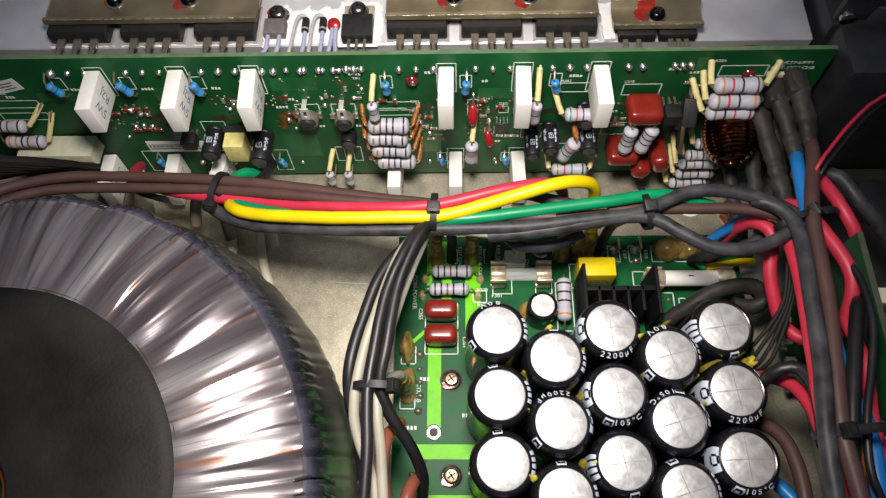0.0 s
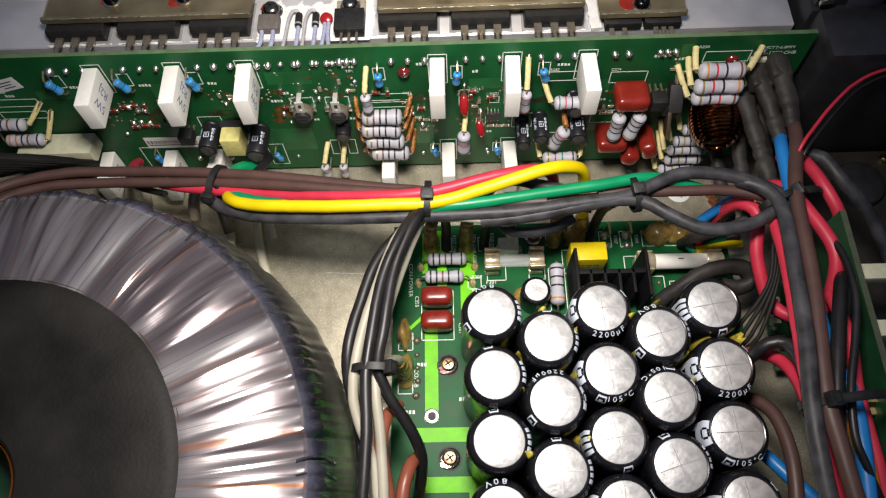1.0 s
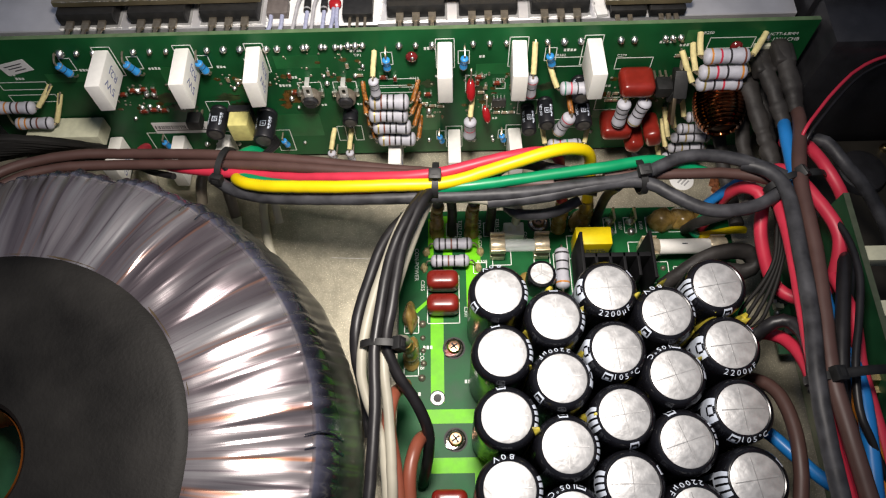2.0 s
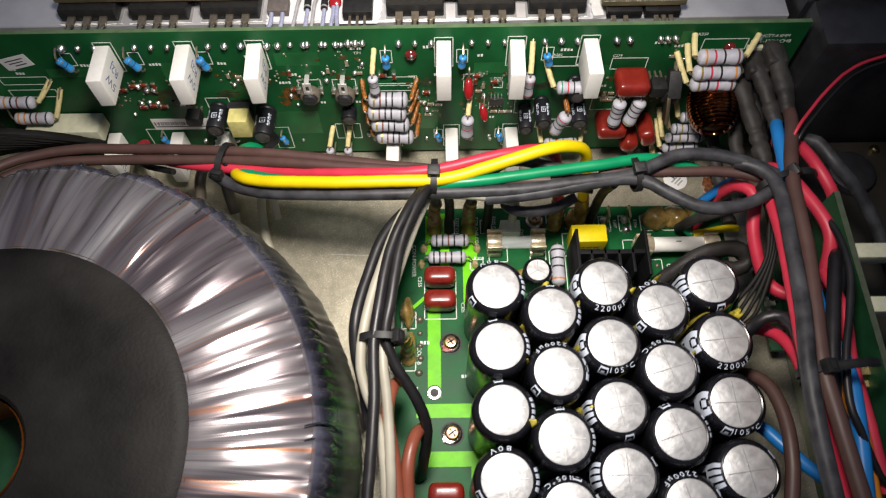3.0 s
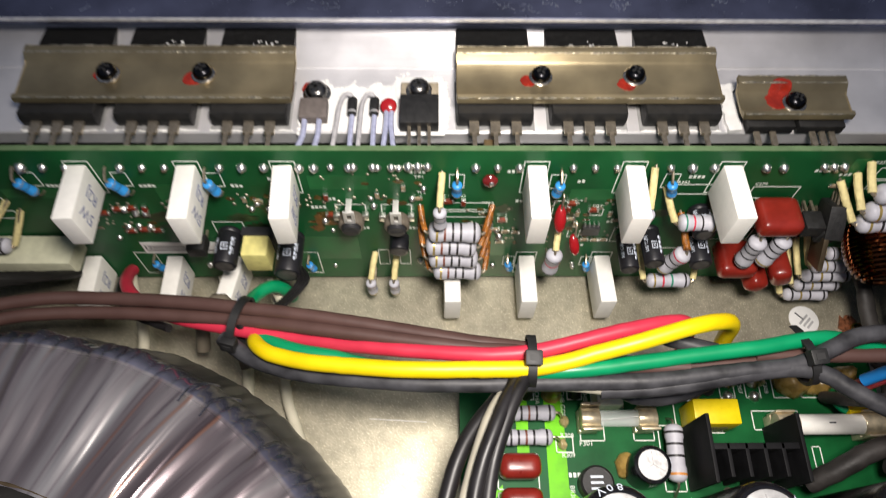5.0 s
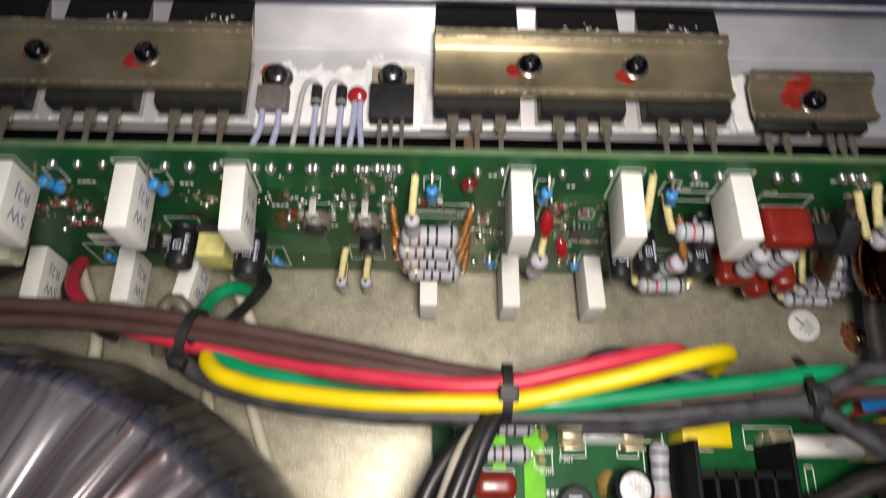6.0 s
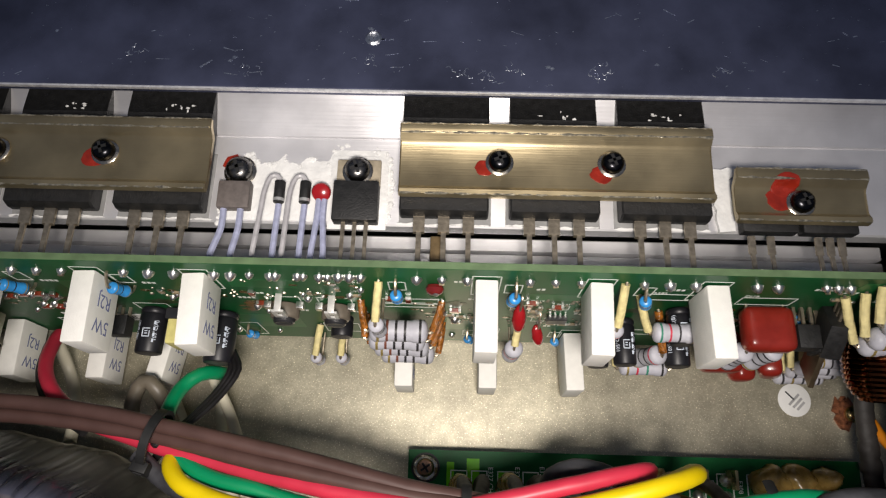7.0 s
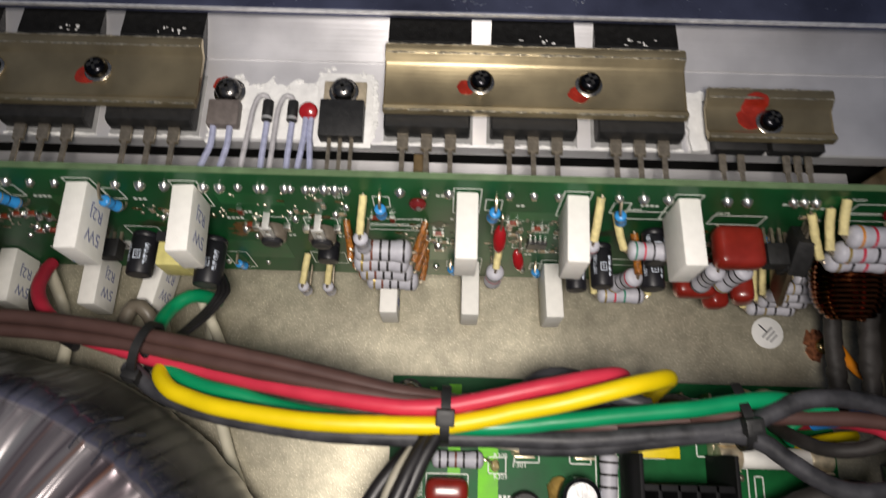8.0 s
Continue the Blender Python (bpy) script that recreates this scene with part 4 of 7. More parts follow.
def big_capacitor(words, mark, barred):
    c = thing("electrolytic_capacitor", "black-sleeved electrolytic capacitor with a scored aluminium top", "capacitor", Matrix(), "capacitor bank on the supply board")
    R, H = 8.95, 39.4
    rt = R - 2.05
    collar = [(R, H - 3.2), (R - 0.08, H - 2.2), (R - 0.36, H - 1.25), (R - 0.85, H - 0.55), (R - 1.3, H - 0.12), (R - 1.7, H + 0.05)]
    bm = BM()
    lathe(bm, [(0, 0.3), (R - 0.4, 0.3), (R, 0.9)] + collar + [(R - 1.98, H - 0.08), (rt, H - 0.4), (0, H - 0.4)], 44)
    body = part("sleeve", bm, SLEEVE, c)
    bm = BM()
    lathe(bm, [(rt, H - 0.4), (rt, H - 0.25), (rt - 0.25, H - 0.14), (0, H - 0.06)], 44)
    top = part("top", bm, CAP_TOP, c, "bright aluminium top")
    bm = BM()
    for a in (0, 90):
        box(bm, -rt * 0.85, rt * 0.85, -0.13, 0.13, H - 0.14, H + 0.01, 0, M3(0, 0, 0, 0, 0, a))
    part("vent_score", bm, mat_score, top)
    bm = BM()

    def patch(a0, a1, rows, off=0.03):
        n = max(1, int((a1 - a0) / 6))
        rings = [[bm.verts.new(((r + off) * math.cos(radians(a0 + (a1 - a0) * q / n)), (r + off) * math.sin(radians(a0 + (a1 - a0) * q / n)), z + off)) for q in range(n + 1)] for r, z in rows]
        for p, q in zip(rings, rings[1:]):
            for k in range(n):
                bm.faces.new((p[k], p[k + 1], q[k + 1], q[k]))
    # pale polarity stripe: bars or a solid block on the collar, a block with a minus sign on the side
    if barred:
        for k in range(4):
            patch(-24 + 12 * k, -16 + 12 * k, [(R, H - 7)] + collar[:5])
    else:
        patch(-25, 20, [(R, H - 7)] + collar[:5])
    patch(-25, 20, [(R, 4), (R, H - 14)])
    patch(-25, -14, [(R, H - 14), (R, H - 7)])
    patch(9, 20, [(R, H - 14), (R, H - 7)])
    patch(-25, 20, [(R, H - 7.6), (R, H - 6.6)])
    part("polarity_stripe", bm, SLEEVE_PRINT, body, "pale polarity stripe")
    if not barred:
        # rounded minus sign printed over the block
        bm = BM()
        for a0, a1, lo, hi in ((-12, -8, 1, 3), (5, 9, 1, 3), (-9, 6, 3, 4), (-9, 6, 0, 1)):
            patch(a0, a1, collar[lo:hi + 1], 0.07)
        part("minus_sign", bm, SLEEVE, body)
    # outlined mark on the collar
    bm = BM()
    for a0, a1, q0, q1 in ((-9, 9, 0, 1), (-9, 9, 3, 4), (-9, -7, 0, 4), (7, 9, 0, 3), (-4, 3, 1, 2)):
        patch(mark + a0, mark + a1, collar[q0:q1 + 1])
    part("print_mark", bm, SLEEVE_PRINT, body)
    for txt, a, s, gap in words:
        for k, ch in enumerate(txt):
            ang = a + (k - (len(txt) - 1) / 2) * gap
            lettering("print", ch, s, SLEEVE_PRINT, body, pose((R - 0.86) * MM * math.cos(radians(ang)), (R - 0.86) * MM * math.sin(radians(ang)), (H - 0.55) * MM, 0, 0, ang + 90) @ pose(0, 0, 0, 42) @ pose(0, 0, 0.0002))
    return c


mat_score = mat("score_line", (0.36, 0.36, 0.36), 0.5, 0.6, 0.2, 500)
caps = [big_capacitor((("80V", 97, 2.9, 16), ), 205, True), big_capacitor((), 94, True), big_capacitor((("105°C", 100, 2.4, 11.5), ), 64, False), big_capacitor((("2200µF", 96, 2.5, 12), ), 210, False)]
KINDS = ((0, 1, 1, 0, 3), (1, 3, 1, 2, 0), (3, 2, 1, 0, 2), (0, 2, 1, 3, 1), (1, 3, 2, 0, 1))
rng = random.Random(21)
used = set()
for col, (x, y) in enumerate(((12.2, 67.7), (28.2, 59.9), (44.4, 68.2), (60.0, 60.4), (76.3, 68.8))):
    for row in range(5):
        m = at(x + 0.15 * row + rng.uniform(-0.2, 0.2), y - 18.2 * row + rng.uniform(-0.2, 0.2), PZ, 0, 0, (4, 2, 184, 12, 186)[col] + rng.uniform(-7, 7))
        kind = KINDS[col][row]
        if kind in used:
            copy_thing(caps[kind], m)
        else:
            caps[kind].matrix_basis = m
            used.add(kind)

# ---- wiring harness ----
def wire(name, label, material, pts, r, flat=1.0, group="harness", seed=0, seg=12):
    bm = BM()
    sweep(bm, pts, r, seg, 2.0, flat, 0.05, seed)
    return solid(name, bm, material, Matrix(), label, "wire", group, smooth=80)


wire("brown_wire", "brown mains wire bundled with ties", W_BROWN, [(-180, 90, 46), (-166, 102, 46), (-155, 111, 45), (-147, 117, 43.5), (-138, 120.6, 42.2), (-126, 122.8, 41.4), (-114, 123.2, 40.6), (-93.5, 121.5, 42.4), (-73.3, 118.3, 45.6), (-53.9, 114.8, 48.2), (-35.8, 111.2, 50), (-17.8, 107.2, 52.4), (-7, 105.6, 53), (10, 103, 52), (30, 102, 51), (50, 103, 51)], 1.75)
wire("brown_wire", "second brown wire beside the first in the bundle", W_BROWN, [(-178, 88, 43), (-163, 100, 42.6), (-152, 109.6, 42), (-144, 115.2, 41), (-132, 118.8, 39.8), (-114, 120, 38.6), (-93.9, 118.6, 40.4), (-73.6, 115.8, 44), (-53.7, 111.8, 48.2), (-35.4, 108.6, 50.6), (-17.8, 105.6, 53), (-7, 104.2, 54), (10, 101.6, 53), (30, 101, 53)], 1.75)
wire("red_wire", "glossy red wire along the bundle", W_RED, [(-119, 143, 14), (-117.6, 139, 19), (-113.4, 132, 27), (-106, 125, 33), (-94.7, 119.2, 37.6), (-84.1, 116.2, 40), (-73.9, 113.6, 42.4), (-54.3, 109.6, 46), (-35.3, 106.2, 50.4), (-17.5, 103.8, 54.2), (-8, 103.8, 55.2), (-0.7, 105, 55.4), (7.9, 107, 56), (16.2, 108.9, 56.2), (24, 110.6, 55.6), (29.4, 111.6, 54), (32.6, 111.8, 50.8), (34, 111.6, 45), (36, 110.6, 34), (37.4, 109.2, 22), (37.6, 108.4, 12)], 1.8)
wire("yellow_wire", "bright yellow wire looping along the bundle", W_YELLOW, [(-70.6, 116, 34), (-71.6, 113.6, 38.6), (-71.4, 110.4, 43.8), (-67.8, 106.8, 47.6), (-61.7, 104.4, 49.6), (-51.8, 102.2, 52.4), (-34, 100.1, 55.2), (-17.3, 99.9, 55.8), (-8, 100.1, 55.6), (-0.7, 101.1, 55.4), (7.9, 103.1, 56.6), (18.9, 105.4, 59), (29.7, 108.3, 60), (36.4, 110.1, 58.2), (40.6, 111.2, 55), (42.8, 111.6, 50.4), (43.9, 111.5, 44), (45.2, 110.6, 34), (46.2, 109.4, 22), (46.4, 108.4, 12)], 1.95)
wire("green_wire", "green wire along the bundle", W_GREEN, [(-69, 132.5, 18), (-70.4, 132.6, 24), (-73.2, 131.6, 28), (-76.4, 128.4, 29.8), (-77, 124, 34), (-76, 119, 38.4), (-72, 113, 42), (-62.8, 108.2, 45.6), (-51.4, 105.6, 46.6), (-42.3, 103.2, 47), (-28, 101, 49.6), (-11, 100.2, 52), (3, 100, 54.2), (16, 101.4, 54.4), (32.8, 103.5, 54.8), (46.1, 105, 55.2), (58, 107, 55), (66, 107.4, 53.6), (78, 105.6, 50)], 1.8)
wire("black_wire", "dusty black wire under the bundle", W_GREY, [(-80, 112, 42), (-72, 106.4, 43.4), (-62, 102.6, 45.4), (-51, 100.4, 48), (-34, 98.2, 51), (-19, 97.6, 52), (-4, 97.8, 52), (6, 98, 52), (22, 98, 53), (38, 99.5, 54), (54, 101, 55), (62, 104.5, 55.5), (71, 107.8, 56), (83, 107.2, 56), (92, 104, 56), (99, 100, 56)], 2.0)
wire("black_wire", "dusty grey-black wire swinging wide in a loop", W_GREY, [(10, 96.5, 50), (25, 96.8, 52), (49, 100, 54.5), (59, 99, 55), (65, 95, 55), (74, 90, 55), (83, 89.5, 55), (92, 92, 55), (99, 97, 56)], 2.0)
wire("brown_wire", "dark brown wire between the looped black wires", W_BROWN, [(46, 104, 52), (61, 104, 52), (72, 104, 52), (82, 104, 52), (90, 103, 52), (99, 100, 53)], 1.7)
for k in range(4):
    d = (k - 1.5) * 1.0
    wire("black_wire", "thin black wire of a loose bundle by the capacitors", RUBBER, [(96 + d * 0.5, 99 + d * 0.4, 50), (99.6 + d * 0.7, 93.5, 50), (99 + d, 87, 48), (96.7 + d, 77.4 + d * 0.4, 46), (93.2 + d * 1.2, 69.8 - d * 0.5, 43), (88.2 + d * 1.6, 62.3 - d * 1.3, 40), (85.5 + d, 58, 34)], 0.62)
wire("black_wire", "black cable dropping from the bundle to the supply board", W_BLACK, [(-6, 101, 54), (-11, 92, 56), (-16, 78, 56), (-18.5, 61, 56), (-20, 51, 54), (-17, 43, 50), (-12, 36, 45), (-9, 29, 38), (-10, 22, 26), (-12, 18, 12)], 1.65)
wire("black_wire", "long black cable running down beside the transformer", W_BLACK, [(-8, 101, 53), (-14, 89, 57), (-19, 76, 57), (-21.5, 61, 57), (-23, 48, 56), (-22.5, 33, 55), (-23, 20, 54), (-24, 0, 52), (-25, -40, 48)], 1.6)
wire("white_wire", "aged white wire in the bundle beside the transformer", W_WHITE, [(-9, 100, 50), (-16, 89, 53), (-22, 71, 54), (-25.5, 57, 54), (-27, 45, 52), (-25.5, 37, 50), (-21.5, 27, 48), (-20, 16, 46), (-19, 0, 44)], 1.45)
wire("white_wire", "cream wire tied with the black cables", W_WHITE, [(-8, 100, 47), (-13, 86, 48), (-17.5, 71, 49), (-20.5, 57, 51), (-20.8, 45, 52), (-19.5, 34, 50), (-18.5, 20, 48), (-18, 0, 44)], 1.45)
wire("black_wire", "black wire at the outside of the tied bundle", W_BLACK, [(-11, 98, 48), (-21, 85, 50), (-26, 71, 50), (-29, 58, 50), (-29, 49, 47), (-27, 40, 42), (-25, 28, 40)], 1.8)
wire("brown_wire", "brown wire rising from the trunk to the board plug", W_BROWN, [(111, 128, 51), (109, 120, 54), (102.5, 99, 58), (99, 73, 62), (95.4, 54, 65), (92.4, 37.5, 67), (93, 23, 67), (96, -10, 65)], 2.1)
wire("black_wire", "dusty black wire in the trunk at the case side", W_GREY, [(88, 105.5, 55), (94.5, 101, 57), (97, 93, 59), (94.5, 76, 63), (91, 54, 67), (87, 36, 70), (86, 20, 70), (87, -10, 68)], 2.1)
wire("red_wire", "thick red wire curling round under the trunk", W_RED, [(99, 108, 45), (103, 105, 51), (107, 95, 54), (111, 81, 55), (110, 70, 48), (107, 66, 42), (102, 68, 38), (97, 74, 38), (94, 87, 44), (95, 97, 48), (92, 102, 46), (89.8, 104, 40), (89, 105, 28), (89, 105, 12)], 2.0)
wire("red_wire", "red wire running along the trunk", W_RED, [(98, 100, 52), (97, 92, 53), (96, 79, 56), (93, 58, 60), (90, 38, 64), (90, 20, 64), (93, -10, 62)], 1.9)
wire("blue_wire", "bright blue wire in the trunk", W_BLUE, [(107, 124, 49), (105, 119, 52), (104, 109, 53), (103, 94, 54), (102, 73, 55), (101, 56, 57), (101.6, 48.5, 57), (103.4, 41.5, 58), (103.2, 33, 59), (101.4, 22, 60), (99, 0, 58)], 2.0)
wire("black_wire", "dusty black wire arching to the case wall", W_GREY, [(108, 121, 44), (111.6, 118, 47), (113.4, 116.6, 50), (116.8, 114.2, 52), (120.4, 106.7, 52), (127.8, 98.2, 48), (134.2, 88, 42), (140, 72, 34), (142, 56, 26)], 2.1)
wire("red_wire", "red wire arching over the small upright board", W_RED, [(109, 121, 42), (111.6, 117.4, 48), (112.8, 110.4, 51.6), (114.7, 102.4, 53), (117.6, 95.4, 51), (119.6, 90, 45), (121, 80, 34)], 1.9)
wire("black_wire", "glossy black wire doubled over beside the trunk", W_BLACK, [(110, 44, 38), (109.6, 56, 48), (111.4, 69, 54), (110.4, 73, 56), (108, 68, 57.5), (103.8, 57, 59.5), (99.4, 43.5, 61), (97, 33, 61), (95.2, 22, 60), (95, 0, 58)], 1.9)
wire("black_wire", "thin black wire crossing the trunk", W_BLACK, [(108, 92, 52), (111, 82, 57), (110, 68, 61), (106.2, 55, 62.5), (101, 41, 63.5), (98.8, 29, 63.5), (100.6, 22, 62), (106, 12, 56), (114, 6, 50)], 1.0)
wire("red_wire", "red wire leaving the capacitor bank", W_RED, [(84, 57, 26), (88, 56, 40), (92, 53, 46), (93.5, 46, 52), (92.5, 35, 58), (92, 17, 62), (94, -10, 60)], 1.9)
wire("brown_wire", "brown wire curving out below the capacitors", W_BROWN, [(84, 47, 20), (88, 45, 30), (92, 40, 36), (93, 30, 40), (91.5, 17, 42), (88, 0, 40)], 2.0)
wire("blue_wire", "blue wire curving out below the capacitors", W_BLUE, [(82, 32, 24), (87, 29, 34), (92, 22, 38), (99, 14, 40), (108, 9, 42)], 1.9)
wire("orange_wire", "orange wire hanging in the trunk", W_ORANGE, [(101, 62, 50), (101.2, 50, 53.5), (102.6, 38, 55), (103.4, 29, 56), (104.4, 22, 56), (104, 4, 54)], 1.7)
wire("red_wire", "red wire hanging at the outside of the trunk", W_RED, [(109, 70, 50), (108.7, 57, 55), (106.6, 42, 56), (106.6, 35, 56), (107.4, 26, 55), (109, 8, 52)], 1.7)
wire("red_wire", "faded red wire between the trunk wires", W_RED, [(93, 44, 58), (92.8, 34, 62), (93.8, 28.5, 62), (94.6, 22, 62), (97, 0, 60)], 1.6)
wire("black_wire", "black wire arching over the red one", W_BLACK, [(84, 52, 40), (86, 54.5, 50), (90.5, 55.8, 53), (93, 52, 56), (92.6, 44, 59), (90, 34, 62)], 1.9)
wire("rust_wire", "rust-red wire looping at the board edge", W_RUST, [(-16, 44, 34), (-18.5, 38, 46), (-19.5, 30, 48), (-18, 20, 44), (-16, 4, 40)], 1.9)
wire("rust_wire", "second rust-red wire at the board edge", W_RUST, [(-10, 30, 30), (-12, 26, 40), (-14, 18, 42), (-14, 4, 38)], 1.9)
wire("red_wire", "red fan lead slanting to the case side", W_RED, [(106, 110, 50), (107.4, 114.6, 58), (112, 120.4, 58), (119.6, 128.8, 58), (127, 135.6, 58.4), (133.8, 139.4, 59.6), (142, 141.5, 61)], 0.55)
wire("black_wire", "black fan lead beside the red one", W_BLACK, [(107.4, 108, 48), (109, 113.4, 56), (114, 119.6, 56.6), (121.4, 127.6, 57), (128.6, 134.4, 57.4), (135.4, 138.2, 58.6), (143.5, 140.4, 60)], 0.55)


def zip_tie(x, y, z, r, axis, flat=1.0, tail=None, turn=0.0):
    """A strap round the bundle; axis is the bundle's heading in degrees."""
    t = thing("cable_tie", "black nylon cable tie drawn tight round the wires", "cable tie", at(x, y, z, 0, 0, axis), "cable ties")
    bm = BM()
    seg = 36
    rings = []
    for k in range(seg):
        a = 2 * math.pi * k / seg
        cy, cz = math.cos(a), math.sin(a) * flat
        rings.append([bm.verts.new((sx, cy * (r + d), cz * (r + d))) for sx, d in ((-1.0, 0), (1.0, 0), (1.0, 0.8), (-1.0, 0.8))])
    for k in range(seg):
        a, b = rings[k], rings[(k + 1) % seg]
        for j in range(4):
            bm.faces.new((a[j], a[(j + 1) % 4], b[(j + 1) % 4], b[j]))
    part("strap", bm, TIE, t)
    bm = BM()
    hm = M3(0, 0, 0, turn, 0, 0)
    box(bm, -1.9, 1.9, -1.7, 1.7, r * flat + 0.2, r * flat + 2.8, 0.4, hm)
    head = part("head", bm, TIE, t)
    bm = BM()
    box(bm, -1.0, 1.0, -0.7, 0.7, r * flat + 2.75, r * flat + 2.95, 0, hm)
    part("slot", bm, mat_slot, head)
    if tail:
        bm = BM()
        sweep(bm, tail, 1.2, 6, 1.5, 0.4)
        part("tail", bm, TIE, t)
    return t


zip_tie(-6.0, 102.4, 54.0, 5.2, -2, 0.72, None, 10)
zip_tie(56.5, 102.5, 53.5, 5.0, 8, 0.8, [(0, 3.5, 3), (0.3, 6, 2), (0.6, 8, 0)], 10)
zip_tie(-75.6, 115.4, 43.6, 6.0, -14, 0.86, None, 72)
zip_tie(99.5, 98.5, 54.5, 6.0, -70, 0.75, [(0, 5, 3), (1, 9, 3), (1, 13, 0)], -40)
zip_tie(-21.0, 50.3, 53.5, 5.6, -92, 0.7, None, -60)
zip_tie(91.0, 36.5, 65.0, 4.0, -84, 0.85, [(0, 4, 4), (0, 10, 4), (0, 16, 2)], -20)

# ---- small parts on the amplifier board ----
BANDS = {"k": BAND_BLACK, "b": BAND_BROWN, "r": BAND_RED, "o": BAND_ORANGE, "g": BAND_GREEN, "y": BAND_GOLD}


def bone(bm, p, q, d):
    """The body of a wire-ended resistor: thicker at its ends."""
    p, q = Vector(p), Vector(q)
    L = (q - p).length
    R = d / 2
    m = Matrix.Translation(p) @ (q - p).to_track_quat("Z", "Y").to_matrix().to_4x4()
    e = min(0.24 * L, d * 0.75)
    prof = [(0, 0), (R * 0.55, 0.02 * L), (R * 0.86, 0.05 * L), (R, 0.10 * L), (R, e), (R * 0.91, e + 0.05 * L), (R * 0.91, L - e - 0.05 * L), (R, L - e), (R, 0.90 * L), (R * 0.86, 0.95 * L), (R * 0.55, 0.98 * L), (0, L)]
    lathe(bm, prof, 16, m)
    return m, L, R


def axial(where, p, q, d, code, feet=(), label="grey wire-ended power resistor with colour bands", body=None, sleeves=(None, None), sleeve_r=0.95, name="resistor", group="grey resistors", blue=False):
    """A wire-ended resistor from p to q (in the frame 'where'); feet are where its leads go in, sleeves their covers."""
    c = (Vector(p) + Vector(q)) / 2
    t = thing(name, label, "resistor", where @ Matrix.Translation(c * MM), group)
    p, q = Vector(p) - c, Vector(q) - c
    bm = BM()
    m, L, R = bone(bm, p, q, d)
    b = part("body", bm, body or BODY, t)
    n = len(code)
    for k, ch in enumerate(code):
        f = 0.14 + 0.60 * k / max(1, n - 1) if k < n - 1 else 0.84
        bm = BM()
        ends = f < 0.24 or f > 0.76
        rr = R * (1.012 if ends else 0.925)
        lathe(bm, [(rr - 0.1, f * L), (rr, f * L), (rr, f * L + 0.042 * L), (rr - 0.1, f * L + 0.042 * L)], 16, m)
        part("band", bm, BANDS[ch], b)
    for end, foot, sl in zip((p, q), feet, sleeves):
        if foot is None:
            continue
        f = Vector(foot) - c
        out = (end * 1.0).normalized() if end.length else Vector((0, 0, 1))
        pts = [end * 0.96, end + out * 0.9, f + Vector((0, -0.9, 0)) if where is BOARD else f + Vector((0, 0, 0.9)), f]
        bm = BM()
        sweep(bm, pts, 0.36, 6, 1.2)
        part("lead", bm, LEAD, t)
        if sl is not None:
            bm = BM()
            a, z = end + out * 0.8, f
            sweep(bm, [a.lerp(z, 0.04), a.lerp(z, 0.5) + out * 0.15, a.lerp(z, 0.97)], sleeve_r, 9, 1.0, 1.0, 0.05, int(abs(c.x) * 10))
            part("sleeve", bm, sl, t, "woven fibreglass sleeve")
    return t


def b3(u, h, w):
    return (u, -h, w)


# blue metal-film resistors, each leaning on its leads
for u, w, tilt in ((-130.0, 54.5, 20), (-107.2, 54.5, 22), (-83.6, 54.2, 12), (-22.0, 53.6, 0), (3.8, 53.4, -4), (32.8, 53.6, 14)):
    s = math.sin(radians(tilt)) * 3.2
    axial(BOARD, b3(u - s, 2.9, w + 2.8), b3(u + s, 2.2, w - 3.0), 2.7, "yky", (b3(u - s * 1.3, 0, w + 5.2), b3(u + s * 1.3, 0, w - 5.0)), "small blue metal-film resistor on the green board", BLUE_BODY, group="blue resistors")
for u, w in ((-111.6, 12.0), (-88.6, 13.0), (-65.3, 11.4), (-4.9, 11.6), (19.0, 11.4), (72.0, 40.0)):
    axial(BOARD, b3(u - 0.5, 2.4, w + 2.2), b3(u + 0.5, 1.8, w - 2.2), 2.3, "yk", (b3(u - 0.5, 0, w + 3.8), b3(u + 0.5, 0, w - 3.6)), "tiny blue metal-film resistor low on the board", BLUE_BODY, group="blue resistors")

# the stack of four grey resistors with amber-sleeved leads
for k, (w, h) in enumerate(((39.6, 6.8), (33.4, 7.4), (27.0, 7.6), (20.4, 8.2))):
    u = -22.5 + (0.2, -0.6, 0.1, 1.4)[k]
    axial(BOARD, b3(u - 7.1, h, w + 0.3), b3(u + 7.1, h, w - 0.3), 5.7 - 0.3 * (k == 3), "ybkkk"[: 5], (b3(-31.5, 0, w + 3.2), b3(-12.0, 0, w + 3.4)), "grey power resistor stacked with three others, amber sleeves", sleeves=(AMBER_TUBE, AMBER_TUBE), sleeve_r=0.85)
# small upright ones with cream sleeves
axial(BOARD, b3(-26.4, 8.6, 53.0), b3(-26.2, 8.2, 44.6), 3.5, "kkk", (b3(-25.8, 0, 57.6), b3(-26, 0, 43)), "small grey resistor hanging on a long cream sleeve", sleeves=(CREAM_TUBE, None), sleeve_r=0.92)
axial(BOARD, b3(-46.8, 8.4, 13.6), b3(-46.6, 8.0, 6.2), 3.2, "bky", (b3(-45.4, 0, 17.4), b3(-46, 0, 7)), "small grey resistor standing off the lower board edge", sleeves=(CREAM_TUBE, None))
axial(BOARD, b3(-39.9, 8.2, 13.2), b3(-39.8, 7.8, 6.0), 3.2, "bky", (b3(-39.0, 0, 17.0), b3(-39.6, 0, 7)), "small grey resistor standing off the lower board edge", sleeves=(CREAM_TUBE, None))
